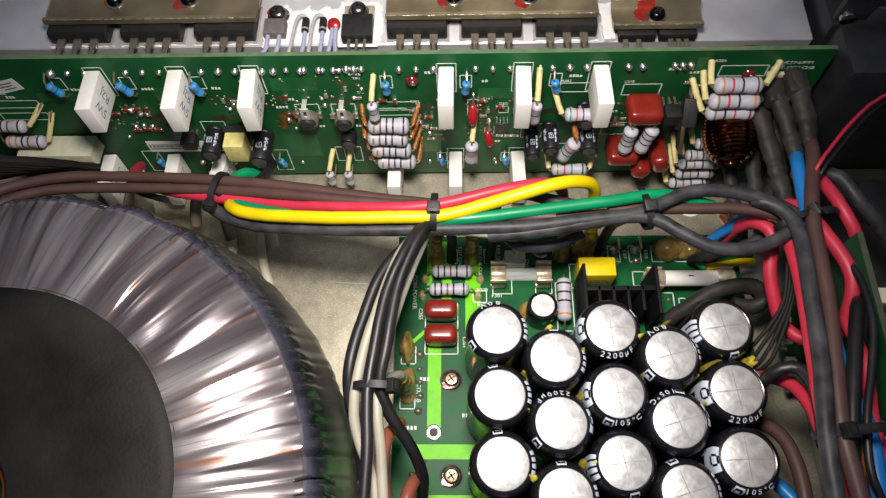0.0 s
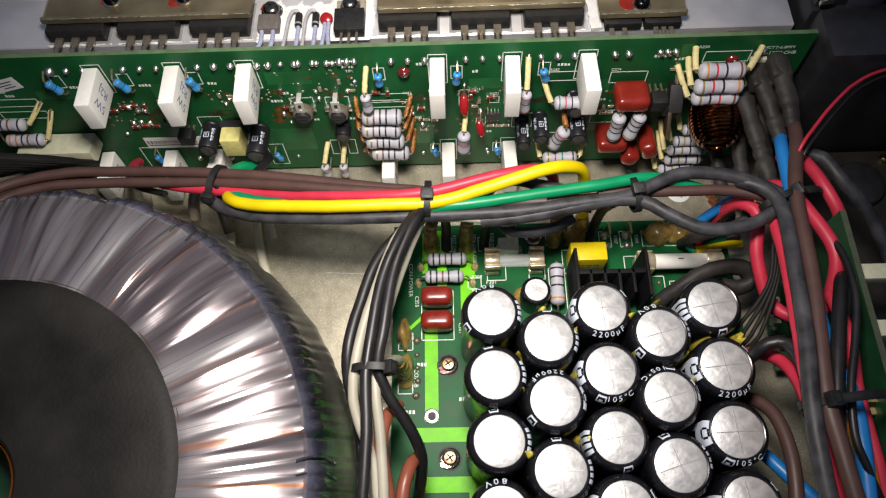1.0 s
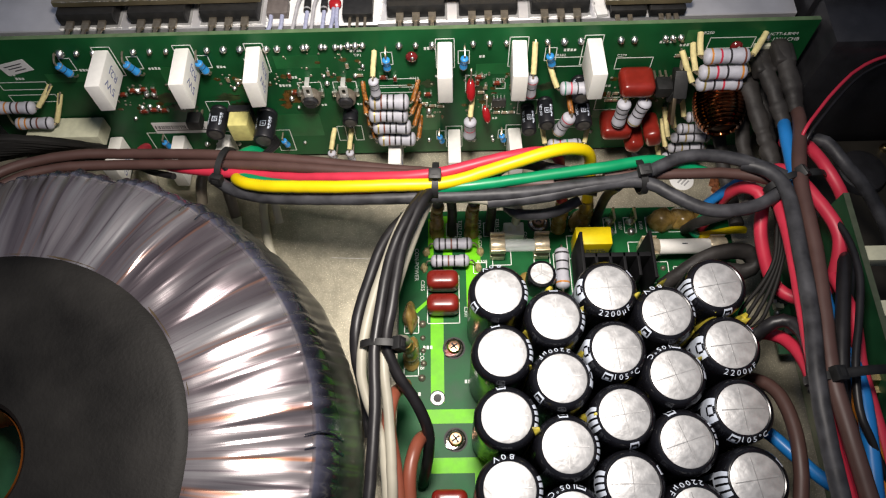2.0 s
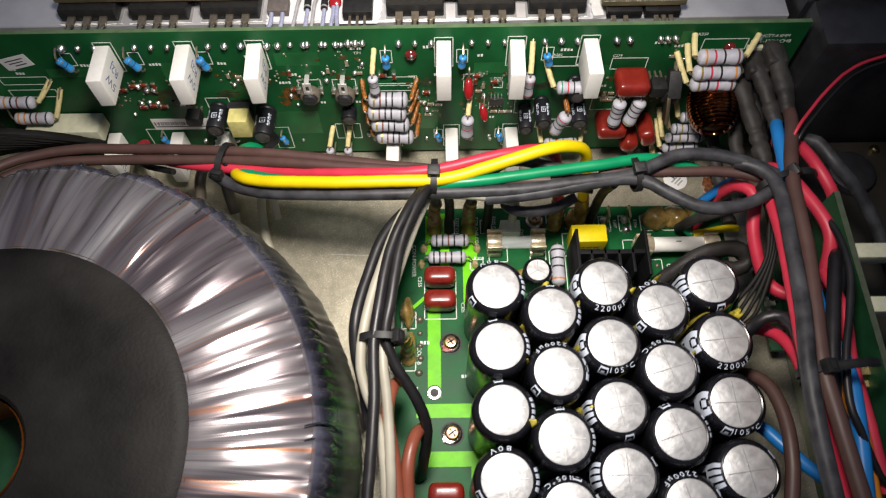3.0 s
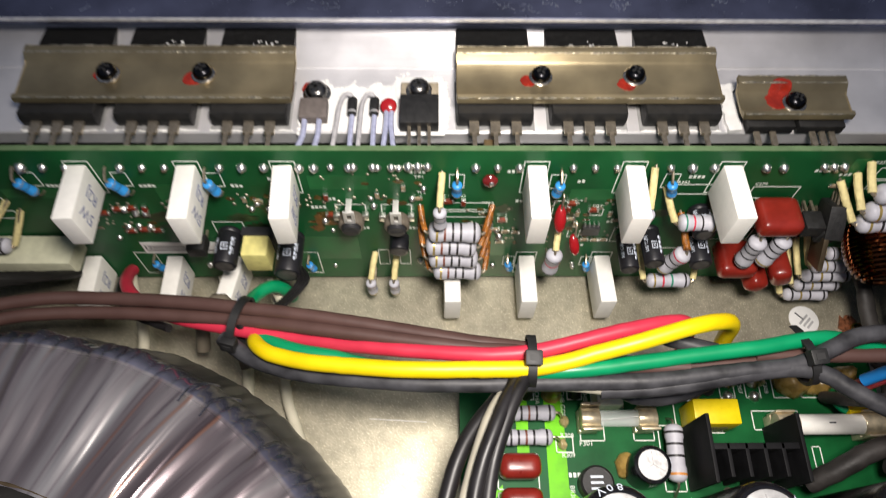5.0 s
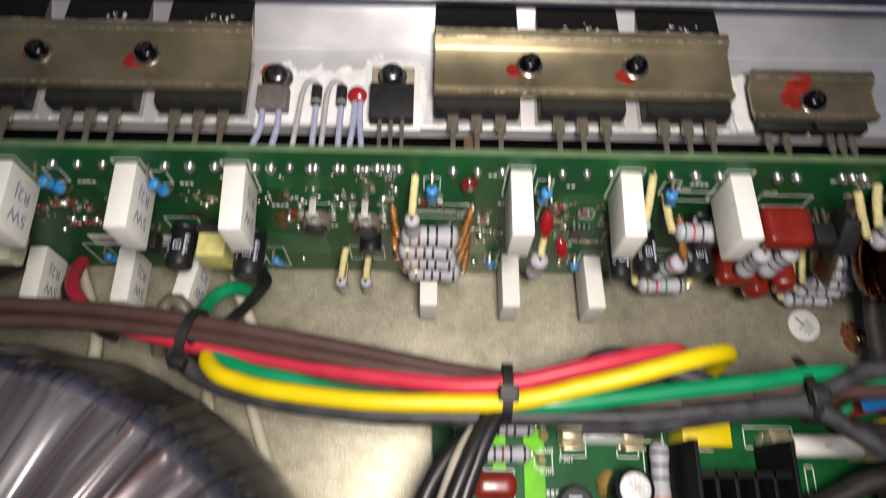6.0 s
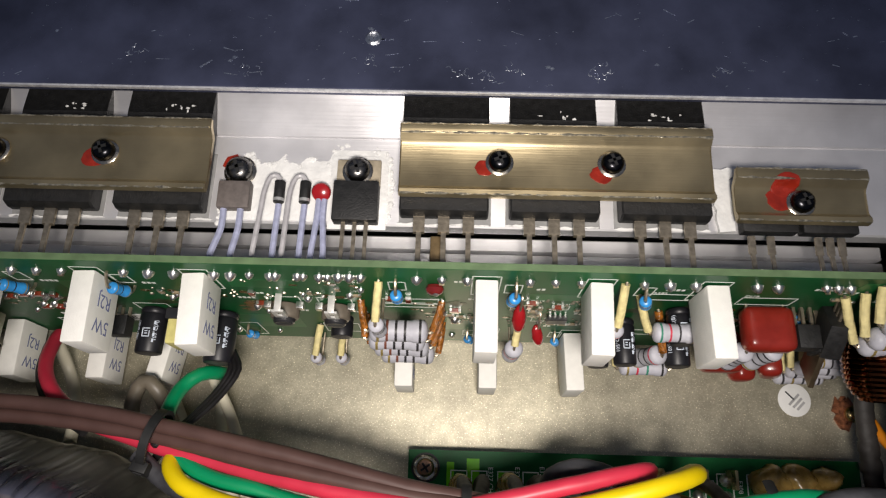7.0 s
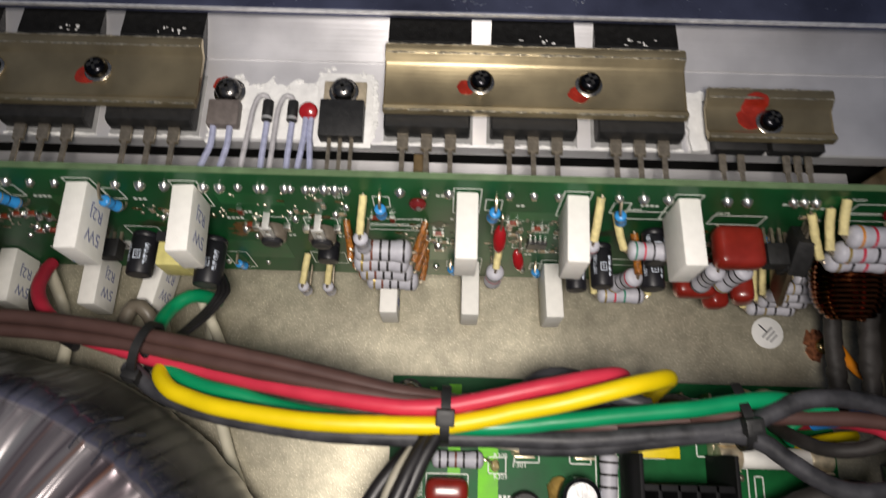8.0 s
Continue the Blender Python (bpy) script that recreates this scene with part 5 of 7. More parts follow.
axial(BOARD, b3(6.0, 8.2, 30.6), b3(5.9, 7.6, 19.4), 4.7, "krk", (b3(7.2, 0, 36.0), b3(5.8, 0, 19)), "grey resistor standing out from the board on a cream sleeve", sleeves=(CREAM_TUBE, None), sleeve_r=0.95)
axial(BOARD, b3(26.6, 8.0, 51.6), b3(26.4, 7.6, 41.6), 3.8, "rkr", (b3(27.2, 0, 60.0), b3(26, 0, 42)), "grey resistor beside a white one on a cream sleeve", sleeves=(CREAM_TUBE, None), sleeve_r=0.98)
axial(BOARD, b3(36.4, 6.8, 44.4), b3(47.0, 6.8, 44.2), 4.7, "grky", (b3(32.4, 0, 51.5), b3(49, 0, 44)), "grey resistor with green and red bands behind a white one", sleeves=(CREAM_TUBE, None), sleeve_r=0.98)
axial(BOARD, b3(41.6, 9.4, 33.0), b3(38.0, 8.4, 22.0), 4.9, "rkky", (b3(39.8, 0, 39.5), b3(37, 0, 20)), "grey resistor slanting down on an amber sleeve", sleeves=(AMBER_TUBE, None), sleeve_r=1.0)
axial(BOARD, b3(35.0, 9.6, 16.6), b3(48.0, 9.6, 16.6), 4.4, "yrgk", (b3(33.0, 0, 22.6), b3(51.0, 0, 22.0)), "grey resistor lying low along the board edge", sleeves=(CREAM_TUBE, CREAM_TUBE))
axial(BOARD, b3(59.2, 9.6, 40.4), b3(58.9, 9.8, 27.6), 4.9, "kkkk", (b3(60.6, 0, 42.5), b3(58, 0, 25)), "grey resistor leaning out between red capacitors", sleeves=(CREAM_TUBE, None), sleeve_r=0.92)
axial(BOARD, b3(66.6, 9.0, 40.0), b3(64.2, 9.8, 28.0), 4.9, "kkky", (b3(68.4, 0, 42.5), b3(63.6, 0, 25)), "grey resistor leaning out between red capacitors", sleeves=(AMBER_TUBE, None), sleeve_r=0.9)
# three large ones at the end of the board, above the coil
for k, (w, h, u0, u1) in enumerate(((58.9, 7.6, 80.4, 95.3), (53.4, 9.2, 80.2, 96.2), (48.2, 9.4, 80.8, 96.4))):
    axial(BOARD, b3(u0, h, w), b3(u1, h, w), 5.2, ("orkb", "yrko", "ykrb")[k], (b3((80.2, 79.0, 76.2)[k], 0, (62.0, 57.6, 54.4)[k]), b3((101.5, 98.8, 98.6)[k], 0, (61.4, 50.5, 45.0)[k])), "large grey power resistor with bright bands above the coil", sleeves=(CREAM_TUBE, CREAM_TUBE if k == 0 else None), sleeve_r=1.0)
# five packed at the lower edge below the coil
for k, (u0, u1, w, h) in enumerate(((82.0, 92.8, 22.4, 8.0), (80.6, 95.4, 18.4, 9.0), (81.4, 95.4, 11.8, 8.6), (80.2, 94.2, 6.6, 9.4), (84.5, 93.0, 27.0, 6.4))):
    axial(BOARD, b3(u0, h, w), b3(u1, h, w), 3.9, "kykk", (b3(u0 - 2.6, 0, w + 7.5), b3(u1 + 1.5, 0, w + 2)), "grey resistor in a packed row at the lower board edge", sleeves=(CREAM_TUBE, None))
# two at the far end
axial(BOARD, b3(-162.0, 5.4, 39.6), b3(-147.4, 5.4, 39.2), 4.6, "ookbk", (b3(-165, 0, 42), b3(-140.6, 0, 45.0)), "grey resistor with orange bands at the board end", sleeves=(None, CREAM_TUBE), sleeve_r=0.92)
axial(BOARD, b3(-158.4, 6.4, 32.0), b3(-144.6, 6.2, 31.6), 4.6, "ookbk", (b3(-163, 0, 34), b3(-139.4, 0, 40.5)), "grey resistor with orange bands at the board end", sleeves=(None, CREAM_TUBE), sleeve_r=0.92)


# ---- capacitors on the amplifier board ----
def film_cap(u, w, su, sh, sw, h0=0.6, label="glossy red-brown dipped film capacitor", turn=0, name="film_capacitor"):
    t = thing(name, label, "capacitor", on_board(u, w, 0, 0, turn), "red capacitors")
    bm = BM()
    box(bm, -su / 2, su / 2, -h0 - sh, -h0, -sw / 2, sw / 2, min(su, sh, sw) * 0.42, None, 4)
    part("body", bm, FILM_RED, t, smooth=80)
    for s in (-1, 1):
        bm = BM()
        cyl(bm, (s * su * 0.36, -h0 - 0.6, 0), (s * su * 0.36, 0.2, 0), 0.35)
        part("lead", bm, LEAD, t)


film_cap(62.4, 45.6, 11.6, 10.4, 6.0)
film_cap(59.6, 23.2, 11.0, 11.0, 6.0)
film_cap(67.4, 16.6, 6.0, 12.0, 6.4, label="red-brown dipped capacitor low on the board", turn=20)
film_cap(73.4, 20.4, 6.0, 11.5, 8.0, label="red-brown dipped capacitor low on the board", turn=-20)


def drop_cap(u, w, L, d, tilt, h):
    t = thing("drop_capacitor", "small glossy red drop-shaped capacitor", "capacitor", on_board(u, w, 0), "red drop capacitors")
    bm = BM()
    lathe(bm, [(0, -L / 2), (d * 0.22, -L * 0.46), (d * 0.42, -L * 0.3), (d * 0.5, -L * 0.05), (d * 0.42, L * 0.25), (d * 0.2, L * 0.45), (0, L / 2)], 14, M3(0, -h, 0, -32, tilt, 0))
    part("bead", bm, DISC_RED, t)
    bm = BM()
    sweep(bm, [(0, -h + 1, L * 0.35), (0.2, -1, L * 0.75), (0.2, 0, L * 0.8)], 0.3, 6, 1.0)
    part("lead", bm, LEAD, t)


drop_cap(6.2, 41.0, 8.6, 3.4, 0, 3.4)
drop_cap(12.0, 28.8, 7.0, 3.0, -14, 4.4)


def little_can(u, w, d, L, label, lead_w=0.0, glyph=True):
    t = thing("small_electrolytic", label, "capacitor", on_board(u, w, 0), "small electrolytics on the board")
    bm = BM()
    R = d / 2
    lathe(bm, [(0, 0.5), (R - 0.3, 0.5), (R, 0.9), (R, 1.6), (R - 0.25, 2.0), (R, 2.4), (R, L - 0.5), (R - 0.2, L - 0.1), (R - 0.6, L), (R - 0.9, L), (R - 1.0, L - 0.2), (0, L - 0.2)], 22, M3(0, 0, 0, 90))
    b = part("sleeve", bm, SLEEVE_MATT, t)
    bm = BM()
    lathe(bm, [(R - 0.9, L - 0.05), (R - 1.2, L + 0.02), (0, L + 0.04)], 22, M3(0, 0, 0, 90))
    part("end", bm, CAN_END, t, "dusty grey can end")
    if glyph:
        m = pose(0, -(L * 0.62) * MM, (R + 0.05) * MM)
        bm = BM()
        for x0, x1, y0, y1 in ((-1.3, 1.3, 1.2, 1.5), (-1.3, 1.3, -1.5, -1.2), (-1.3, -1.0, -1.4, 1.4), (1.0, 1.3, -1.4, 0.6), (-0.5, 0.5, -0.5, -0.2), (-0.5, 0.5, 0.3, 0.6)):
            box(bm, x0 * R * 0.22, x1 * R * 0.22, y0 * 0.75 - L * 0.6, y1 * 0.75 - L * 0.6, R - 0.02, R + 0.05)
        for k in range(4):
            box(bm, R * 0.45, R * 0.60, -L * 0.35 - k * 1.5, -L * 0.35 - k * 1.5 - 0.9, R * 0.82, R * 0.88)
        part("print", bm, SLEEVE_PRINT, b, "pale printed marks")
        for a, txt in ((-38, "105°C(A)"), (44, "105°C(B)")):
            lettering("print", txt, 1.35, SLEEVE_PRINT, b, pose(0, 0, 0, 0, -a) @ pose(0, -L * 0.55 * MM, (R + 0.04) * MM, 0, 0, 90))
    return t


little_can(-85.6, 30.0, 6.6, 12.0, "small black electrolytic standing out from the board")
little_can(-68.6, 27.6, 7.4, 13.5, "black electrolytic under a white resistor")
little_can(27.2, 27.6, 5.3, 12.0, "small black electrolytic beside a white resistor")
little_can(33.2, 31.0, 5.6, 12.0, "small black electrolytic beside a white resistor")
little_can(46.2, 30.5, 6.2, 12.0, "small black electrolytic with pale print")
little_can(44.0, 41.5, 6.0, 9.0, "small black electrolytic behind a grey resistor")


def trimmer(u, w):
    t = thing("trimmer", "small round grey-brown trimmer with a tin lug", "potentiometer", on_board(u, w, 0), "trimmers on the board")
    bm = BM()
    lathe(bm, [(0, 0.6), (3.3, 0.6), (3.5, 1.0), (3.5, 3.6), (3.2, 4.0), (2.8, 4.1), (2.6, 3.2), (0, 3.2)], 24, M3(0, 0, 0, 90))
    part("body", bm, mat_trim, t)
    bm = BM()
    lathe(bm, [(0, 3.2), (2.6, 3.2), (2.6, 4.9), (2.2, 5.3), (0, 5.3)], 20, M3(0, 0, 0, 90))
    k = part("knob", bm, PLASTIC, t)
    bm = BM()
    box(bm, -1.8, 1.8, -5.45, -5.25, -0.3, 0.3)
    part("slot", bm, mat_slot, k)
    bm = BM()
    for x0, x1, z0, z1 in ((-1.5, -0.6, 2.6, 8.0), (0.6, 1.5, 2.6, 8.0), (-0.6, 0.6, 2.6, 4.0), (-0.6, 0.6, 6.6, 8.0)):
        box(bm, x0, x1, -4.4, -3.8, z0, z1, 0.08, None, 1)
    box(bm, -0.8, 0.8, -4.2, 0.0, 7.6, 8.1, 0.1)
    part("lug", bm, TIN, t, "bright tin lug")
    for s in (-1, 1):
        bm = BM()
        box(bm, s * 3.9 - 0.9, s * 3.9 + 0.9, -1.9, -0.2, 0.2, 2.6, 0.2)
        part("foot", bm, SOLDER, t)


mat_trim = mat("brown_grey_phenolic", (0.13, 0.11, 0.085), 0.5, 0, 0.15, 600, 0.2)
trimmer(-50.4, 37.5)
trimmer(-38.0, 37.0)
little_can(-37.8, 27.5, 5.6, 6.0, "short dark round part under the trimmer", 0, False)


# ---- coil, tab transistors and connectors on the amplifier board ----
def coil():
    t = thing("output_coil", "air-core output coil of thick enamelled copper wire", "coil", on_board(91.4, 41.0, 4.0, 17, 0))
    bm = BM()
    pts = []
    turns, n = 13, 26
    for k in range(turns * n + 1):
        a, f = 2 * math.pi * k / n, k / (turns * n)
        r = 8.1 * math.sqrt(max(0.05, 1 - (abs(f - 0.42) / 0.64) ** 2.5))
        pts.append((r * math.cos(a), -1.0 - 15.6 * f, r * math.sin(a)))
    sweep(bm, pts, 0.66, 7, 50)
    part("winding", bm, COPPER, t)
    bm = BM()
    lathe(bm, [(0, 0.4), (4.6, 0.8), (6.6, 3.0), (7.4, 7.5), (6.9, 11.5), (5.2, 14.4), (3.0, 15.8), (0, 16.2)], 30, M3(0, 0, 0, 90))
    part("inner_layer", bm, mat("dark_enamel", (0.045, 0.012, 0.007), 0.35, 0.5, 0.3, 500), t)
    bm = BM()
    sweep(bm, [(5.0, -1.2, 0), (5.6, 1.4, 0.0), (5.8, 5.0, 0.0)], 0.6, 7, 1.0)
    part("tail", bm, COPPER, t)


coil()


TAB_BROWN = mat("tarnished_tab", (0.10, 0.075, 0.045), 0.4, 0.6, 0.3, 300, 0.1)


def tab_part(u, w, h0, body_l, tab_l, wid, label, roll=0, droop=0):
    t = thing("tab_transistor", label, "transistor", on_board(u, w, 0, droop) @ pose(0, 0, 0, 0, roll), "tab transistors on the board")
    bm = BM()
    box(bm, -wid / 2, wid / 2, -h0 - body_l, -h0, -2.2, 2.2, 0.35)
    part("body", bm, EPOXY, t)
    if tab_l:
        bm = BM()
        box(bm, -wid / 2, wid / 2, -h0 - body_l - tab_l, -h0 - body_l + 0.4, -2.2, -0.9, 0.3)
        tab = part("tab", bm, TAB_BROWN, t, "dull brown metal tab")
        bm = BM()
        cyl(bm, (0, -h0 - body_l - tab_l * 0.5, -0.95), (0, -h0 - body_l - tab_l * 0.5, -0.82), 1.9)
        part("screw_hole", bm, mat_slot, tab)
    for k in (-1, 0, 1):
        bm = BM()
        box(bm, k * 1.9 - 0.35, k * 1.9 + 0.35, -h0 - 0.2, 0.2, -0.3, 0.3)
        part("lead", bm, LEAD, t)


tab_part(77.2, 52.0, 4.6, 9.4, 9.0, 8.6, "black tab transistor drooping from the board", 80, 52)
tab_part(71.4, 44.5, 4.5, 5.5, 0, 5.0, "small black transistor behind the red capacitor", 0)
tab_part(76.0, 42.0, 4.5, 6.0, 0, 5.0, "small black transistor behind the red capacitor", 12)
tab_part(-94.2, 29.5, 2.5, 5.0, 0, 5.0, "small black transistor over a paper label", 0)


def tape_coil():
    t = thing("taped_choke", "small choke wrapped in pale yellow tape", "choke", on_board(-77.6, 27.5, 0))
    bm = BM()
    box(bm, -3.6, 3.6, -9.6, -1.2, -4.6, 4.6, 0.6)
    part("tape", bm, YELLOW_TAPE, t)
    bm = BM()
    box(bm, -4.2, 4.2, -3.4, -0.6, -5.2, 5.2, 0.3)
    part("bobbin", bm, PLASTIC, t)


tape_coil()


def long_connector():
    t = thing("board_connector", "long cream nylon connector with a black ribbon cable", "connector", on_board(-143.5, 24.0, 0))
    bm = BM()
    box(bm, -13.5, 13.5, -9.5, -0.4, -3.4, 3.4, 0.5)
    part("housing", bm, CREAM, t)
    bm = BM()
    for k in range(12):
        box(bm, -12 + k * 2.1, -11.2 + k * 2.1, -10.2, -9.2, -3.5, -1.4)
    part("teeth", bm, CREAM, t)


long_connector()


def end_connector():
    t = thing("end_connector", "small cream nylon connector at the end of the board", "connector", on_board(-166.0, 40.0, 0))
    bm = BM()
    box(bm, -3.6, 3.6, -8.0, -0.4, -4.6, 4.6, 0.5)
    part("housing", bm, CREAM, t)
    bm = BM()
    box(bm, -2.4, 2.4, -8.2, -7.6, -3.0, 3.0, 0.2)
    part("key", bm, CREAM, t)


end_connector()


def ribbon():
    t = thing("ribbon_cable", "black ribbon cable plugged into the cream connector", "cable", Matrix())
    for k in range(11):
        bm = BM()
        sweep(bm, [(-131 - k * 2.3, 138.4, 22.0), (-131.6 - k * 2.3, 136.2 - 0.1 * k, 26), (-135 - 2.2 * k, 131 - 0.5 * k, 36), (-148 - 1.6 * k, 126 - 1.2 * k, 47), (-165 - k, 121 - 1.9 * k, 53), (-192, 116 - 2.4 * k, 55)], 1.7, 8, 3.0, 0.7, 0.12, k)
        part("strand", bm, RUBBER, t)


ribbon()


# ---- labels, solder and print on the amplifier board ----
def board_label(u, w, su, sw, turn, label, bars):
    t = thing("paper_label", label, "label", on_board(u, w, 0.06, 0, -turn))
    bm = BM()
    box(bm, -su / 2, su / 2, -0.12, 0.0, -sw / 2, sw / 2)
    part("paper", bm, PAPER, t)
    bm = BM()
    for x0, x1, w0, w1 in bars:
        box(bm, x0, x1, -0.16, -0.10, w0, w1)
    part("print", bm, INK_BLACK, t, "dark printed bars")


INK_BLACK = mat("black_print", (0.03, 0.03, 0.035), 0.6)
board_label(-147.9, 53.6, 10.6, 5.2, 15, "white diamond paper label on the green board", [(-3.6, 3.4, 0.9, 1.3), (-2.8, 2.6, -0.3, 0.1), (-1.4, 3.2, -1.5, -1.1)])
rg = random.Random(2)
code = []
x = -10.8
while x < 8:
    wd = rg.uniform(0.15, 0.5)
    code.append((x, x + wd, -0.6, 1.4))
    x += wd + rg.uniform(0.2, 0.6)
board_label(-102.6, 19.8, 23.0, 6.4, 0, "white bar-coded paper strip on the green board", code + [(-10.8, 9.0, -1.6, -1.1)])


FLUX = mat("flux_residue", (0.075, 0.048, 0.010), 0.25, 0, 0.5, 500, 0.2, 900)


def solder_row():
    rg = random.Random(4)
    spots = []
    for x in BODY_X:
        spots += [(x + k * 5.45 - 1.0 * (x > -50) * 0, 59.6) for k in (-1, 0, 1)]
    spots += [(55, 59.6), (59.4, 59.6), (69.4, 60.0), (71.8, 60.0), (74.4, 60.0), (102.3, 59.6), (-61.2, 59.4), (-57.6, 59.4), (-53.4, 59.8), (-49, 59.6), (-47.8, 59.8), (-43.0, 59.8), (-41.8, 59.6), (-38.4, 59.6), (-36.6, 59.4), (-34.2, 60), (-31.8, 60), (-29.4, 60)]
    t = thing("solder_joints", "bright conical solder joints along the board's top", "solder joint", BOARD, kind="")
    src = None
    for u, w in spots:
        m = at(u, 0, w, 0, 0, 0)
        if src is None:
            bm = BM()
            lathe(bm, [(1.6, 0.0), (1.55, 0.4), (1.3, 0.95), (0.95, 1.4), (0.6, 1.75), (0.3, 1.95), (0, 2.0)], 10, M3(0, 0, 0, 90))
            src = part("solder_joint", bm, SOLDER, t)
            src.matrix_basis = m
        else:
            again("solder_joint", src, t, m @ Matrix.Scale(rg.uniform(0.62, 0.88), 4))
    # smaller ones over the rest of the board
    small = [(-114 + k * 2.7, 40.5 + 0.4 * (k % 2)) for k in range(3)] + [(-109 + k * 2.6, 39) for k in range(2)] + [(-113.5 + 3 * k, 32 + 0.5 * (k % 2)) for k in range(3)]
    small += [(-77, 41), (-75, 43.5), (-72.5, 41), (-58, 35), (-56.5, 30), (-44.5, 46), (-44, 42.5), (-30.5, 50.5), (-33.6, 46), (-12, 33), (-10, 30), (-9, 26.5), (15, 10), (-9.6, 9), (-2, 8.4), (8, 8.6), (15.5, 8), (24, 8.4), (31, 13), (-70, 9), (-84.6, 9), (-97, 9.5), (-93, 9), (-58.5, 9), (-118.5, 26), (-32, 12), (-30, 9), (53, 12), (76, 34)]
    for u, w in small:
        again("solder_joint", src, t, at(u, 0, w) @ Matrix.Scale(rg.uniform(0.45, 0.75), 4))
    # dense fields of tiny joints between the chips
    bm = BM()
    for u0, u1, w0, w1, n in ((4, 25, 22, 46, 46), (-19, -4, 22, 41, 26), (54, 77, 29, 42, 40), (-101, -92, 34, 46, 14), (-82, -58, 40, 48, 22), (-58, -30, 41, 57, 26), (-122, -104, 28, 44, 22)):
        for k in range(n):
            u, w, r = rg.uniform(u0, u1), rg.uniform(w0, w1), rg.uniform(0.25, 0.6)
            lathe(bm, [(r, 0), (r * 0.8, r * 0.5), (0, r * 0.9)], 7, M3(u, 0, w, 90))
    part("tiny_joints", bm, mat("dull_tin", (0.36, 0.33, 0.26), 0.4, 0.8, 0.4, 700, 0.2), t, "tiny bright joints between the chips")["kind"] = "stuff"
    bm = BM()
    for u0, u1, w0, w1, n in ((4, 25, 22, 46, 14), (-19, -4, 22, 41, 8), (54, 77, 29, 42, 12), (-82, -58, 40, 48, 8), (-58, -30, 41, 57, 8), (-122, -104, 28, 44, 8)):
        for k in range(n):
            u, w = rg.uniform(u0, u1), rg.uniform(w0, w1)
            plate(bm, [(u + a, w + b) for a, b in blob_outline(rg.uniform(0.6, 1.5), rg.uniform(0.5, 1.1), 10, 0.25, k)], 0.02, 0.06, M3(0, 0, 0, 90))
    plate(bm, [(-56.4 + a, 37.4 + b) for a, b in blob_outline(4.6, 2.4, 18, 0.22, 5)], 0.015, 0.03, M3(0, 0, 0, 90))
    plate(bm, [(-50.4 + a, 36.4 + b) for a, b in blob_outline(2.0, 1.2, 14, 0.25, 6)], 0.015, 0.03, M3(0, 0, 0, 90))
    part("flux_stains", bm, FLUX, t, "brown flux residue")["kind"] = "stuff"


solder_row()


def smd(u, w, su, sw, h, material, name="chip_part", label="tiny surface-mount part with tinned ends", turn=0):
    t = thing(name, label, "chip part", on_board(u, w, 0, 0, turn), "surface-mount parts")
    bm = BM()
    box(bm, -su / 2, su / 2, -h, -0.02, -sw / 2, sw / 2, 0.08, None, 1)
    part("body", bm, material, t)
    for s in (-1, 1):
        bm = BM()
        box(bm, s * su / 2 - 0.3, s * su / 2 + 0.45, -h * 0.9, -0.01, -sw / 2 - 0.08, sw / 2 + 0.08, 0.1, None, 1)
        part("end_cap", bm, SOLDER, t)
    return t


MELF = mat("glass_diode_red", (0.17, 0.03, 0.014), 0.15, 0, 0.4, 900, 0, 100, 0.5, 0.5)
CHIPB = mat("chip_black", (0.02, 0.02, 0.02), 0.4)
CHIPT = mat("chip_tan", (0.28, 0.22, 0.14), 0.5)
rg = random.Random(9)
base = smd(-113, 41.5, 2.2, 1.2, 1.1, MELF)
for u, w in ((-109.0, 42.0), (-105.5, 41.6), (-113.4, 30.4), (-109.5, 31.0), (-105.8, 30.6), (-117.2, 39.6), (-56.2, 47.2), (-56.0, 38.6), (-24.0, 45.2), (-20.0, 44.6), (9.0, 44.2), (8.6, 41.6), (15.4, 41.0), (-9.0, 36.0)):
    copy_thing(base, on_board(u, w, 0, 0, rg.choice((0, 0, 90))))
base = smd(-35.8, 51.0, 1.8, 1.1, 0.6, CHIPT, turn=90)
for u, w in ((-32.2, 46.2), (-42.8, 47.6), (10.0, 36.0), (11.8, 33.4), (13.0, 24.6), (16.0, 24.8), (19.0, 24.6), (21.6, 24.8), (-7.5, 29.4), (-4.6, 29.0), (-10.4, 30.6), (-8.8, 23.5), (56.0, 33.6), (58.4, 33.8), (60.8, 33.4), (56.2, 30.2), (58.6, 30.2), (-78, 45.6), (-74.5, 45.2), (-71.2, 44.0), (-95.8, 35.6), (-97.6, 39.2), (11.6, 38.8), (20.6, 38.6), (22.8, 35.4), (75.6, 52.0), (79.0, 50.4)):
    copy_thing(base, on_board(u, w, 0, 0, rg.choice((0, 90))))


def so8(u, w, su, sw, n):
    t = thing("logic_chip", "small black chip with silver legs", "chip", on_board(u, w, 0))
    bm = BM()
    box(bm, -su / 2, su / 2, -1.6, -0.2, -sw / 2, sw / 2, 0.12, None, 1)
    part("body", bm, CHIPB, t)
    src = None
    for k in range(n):
        for s in (-1, 1):
            m = at(-su / 2 + su * (k + 0.5) / n, 0, s * (sw / 2 + 0.45), 0, 0 if s > 0 else 180)
            if src is None:
                bm = BM()
                box(bm, -0.22, 0.22, -0.9, 0.0, -0.5, 0.5)
                src = part("leg", bm, SOLDER, t)
                src.matrix_basis = m
            else:
                again("leg", src, t, m)


so8(16.6, 31.0, 5.0, 3.8, 4)
so8(58.0, 20.6, 4.4, 3.4, 4)
so8(65.6, 37.0, 4.6, 3.4, 4)


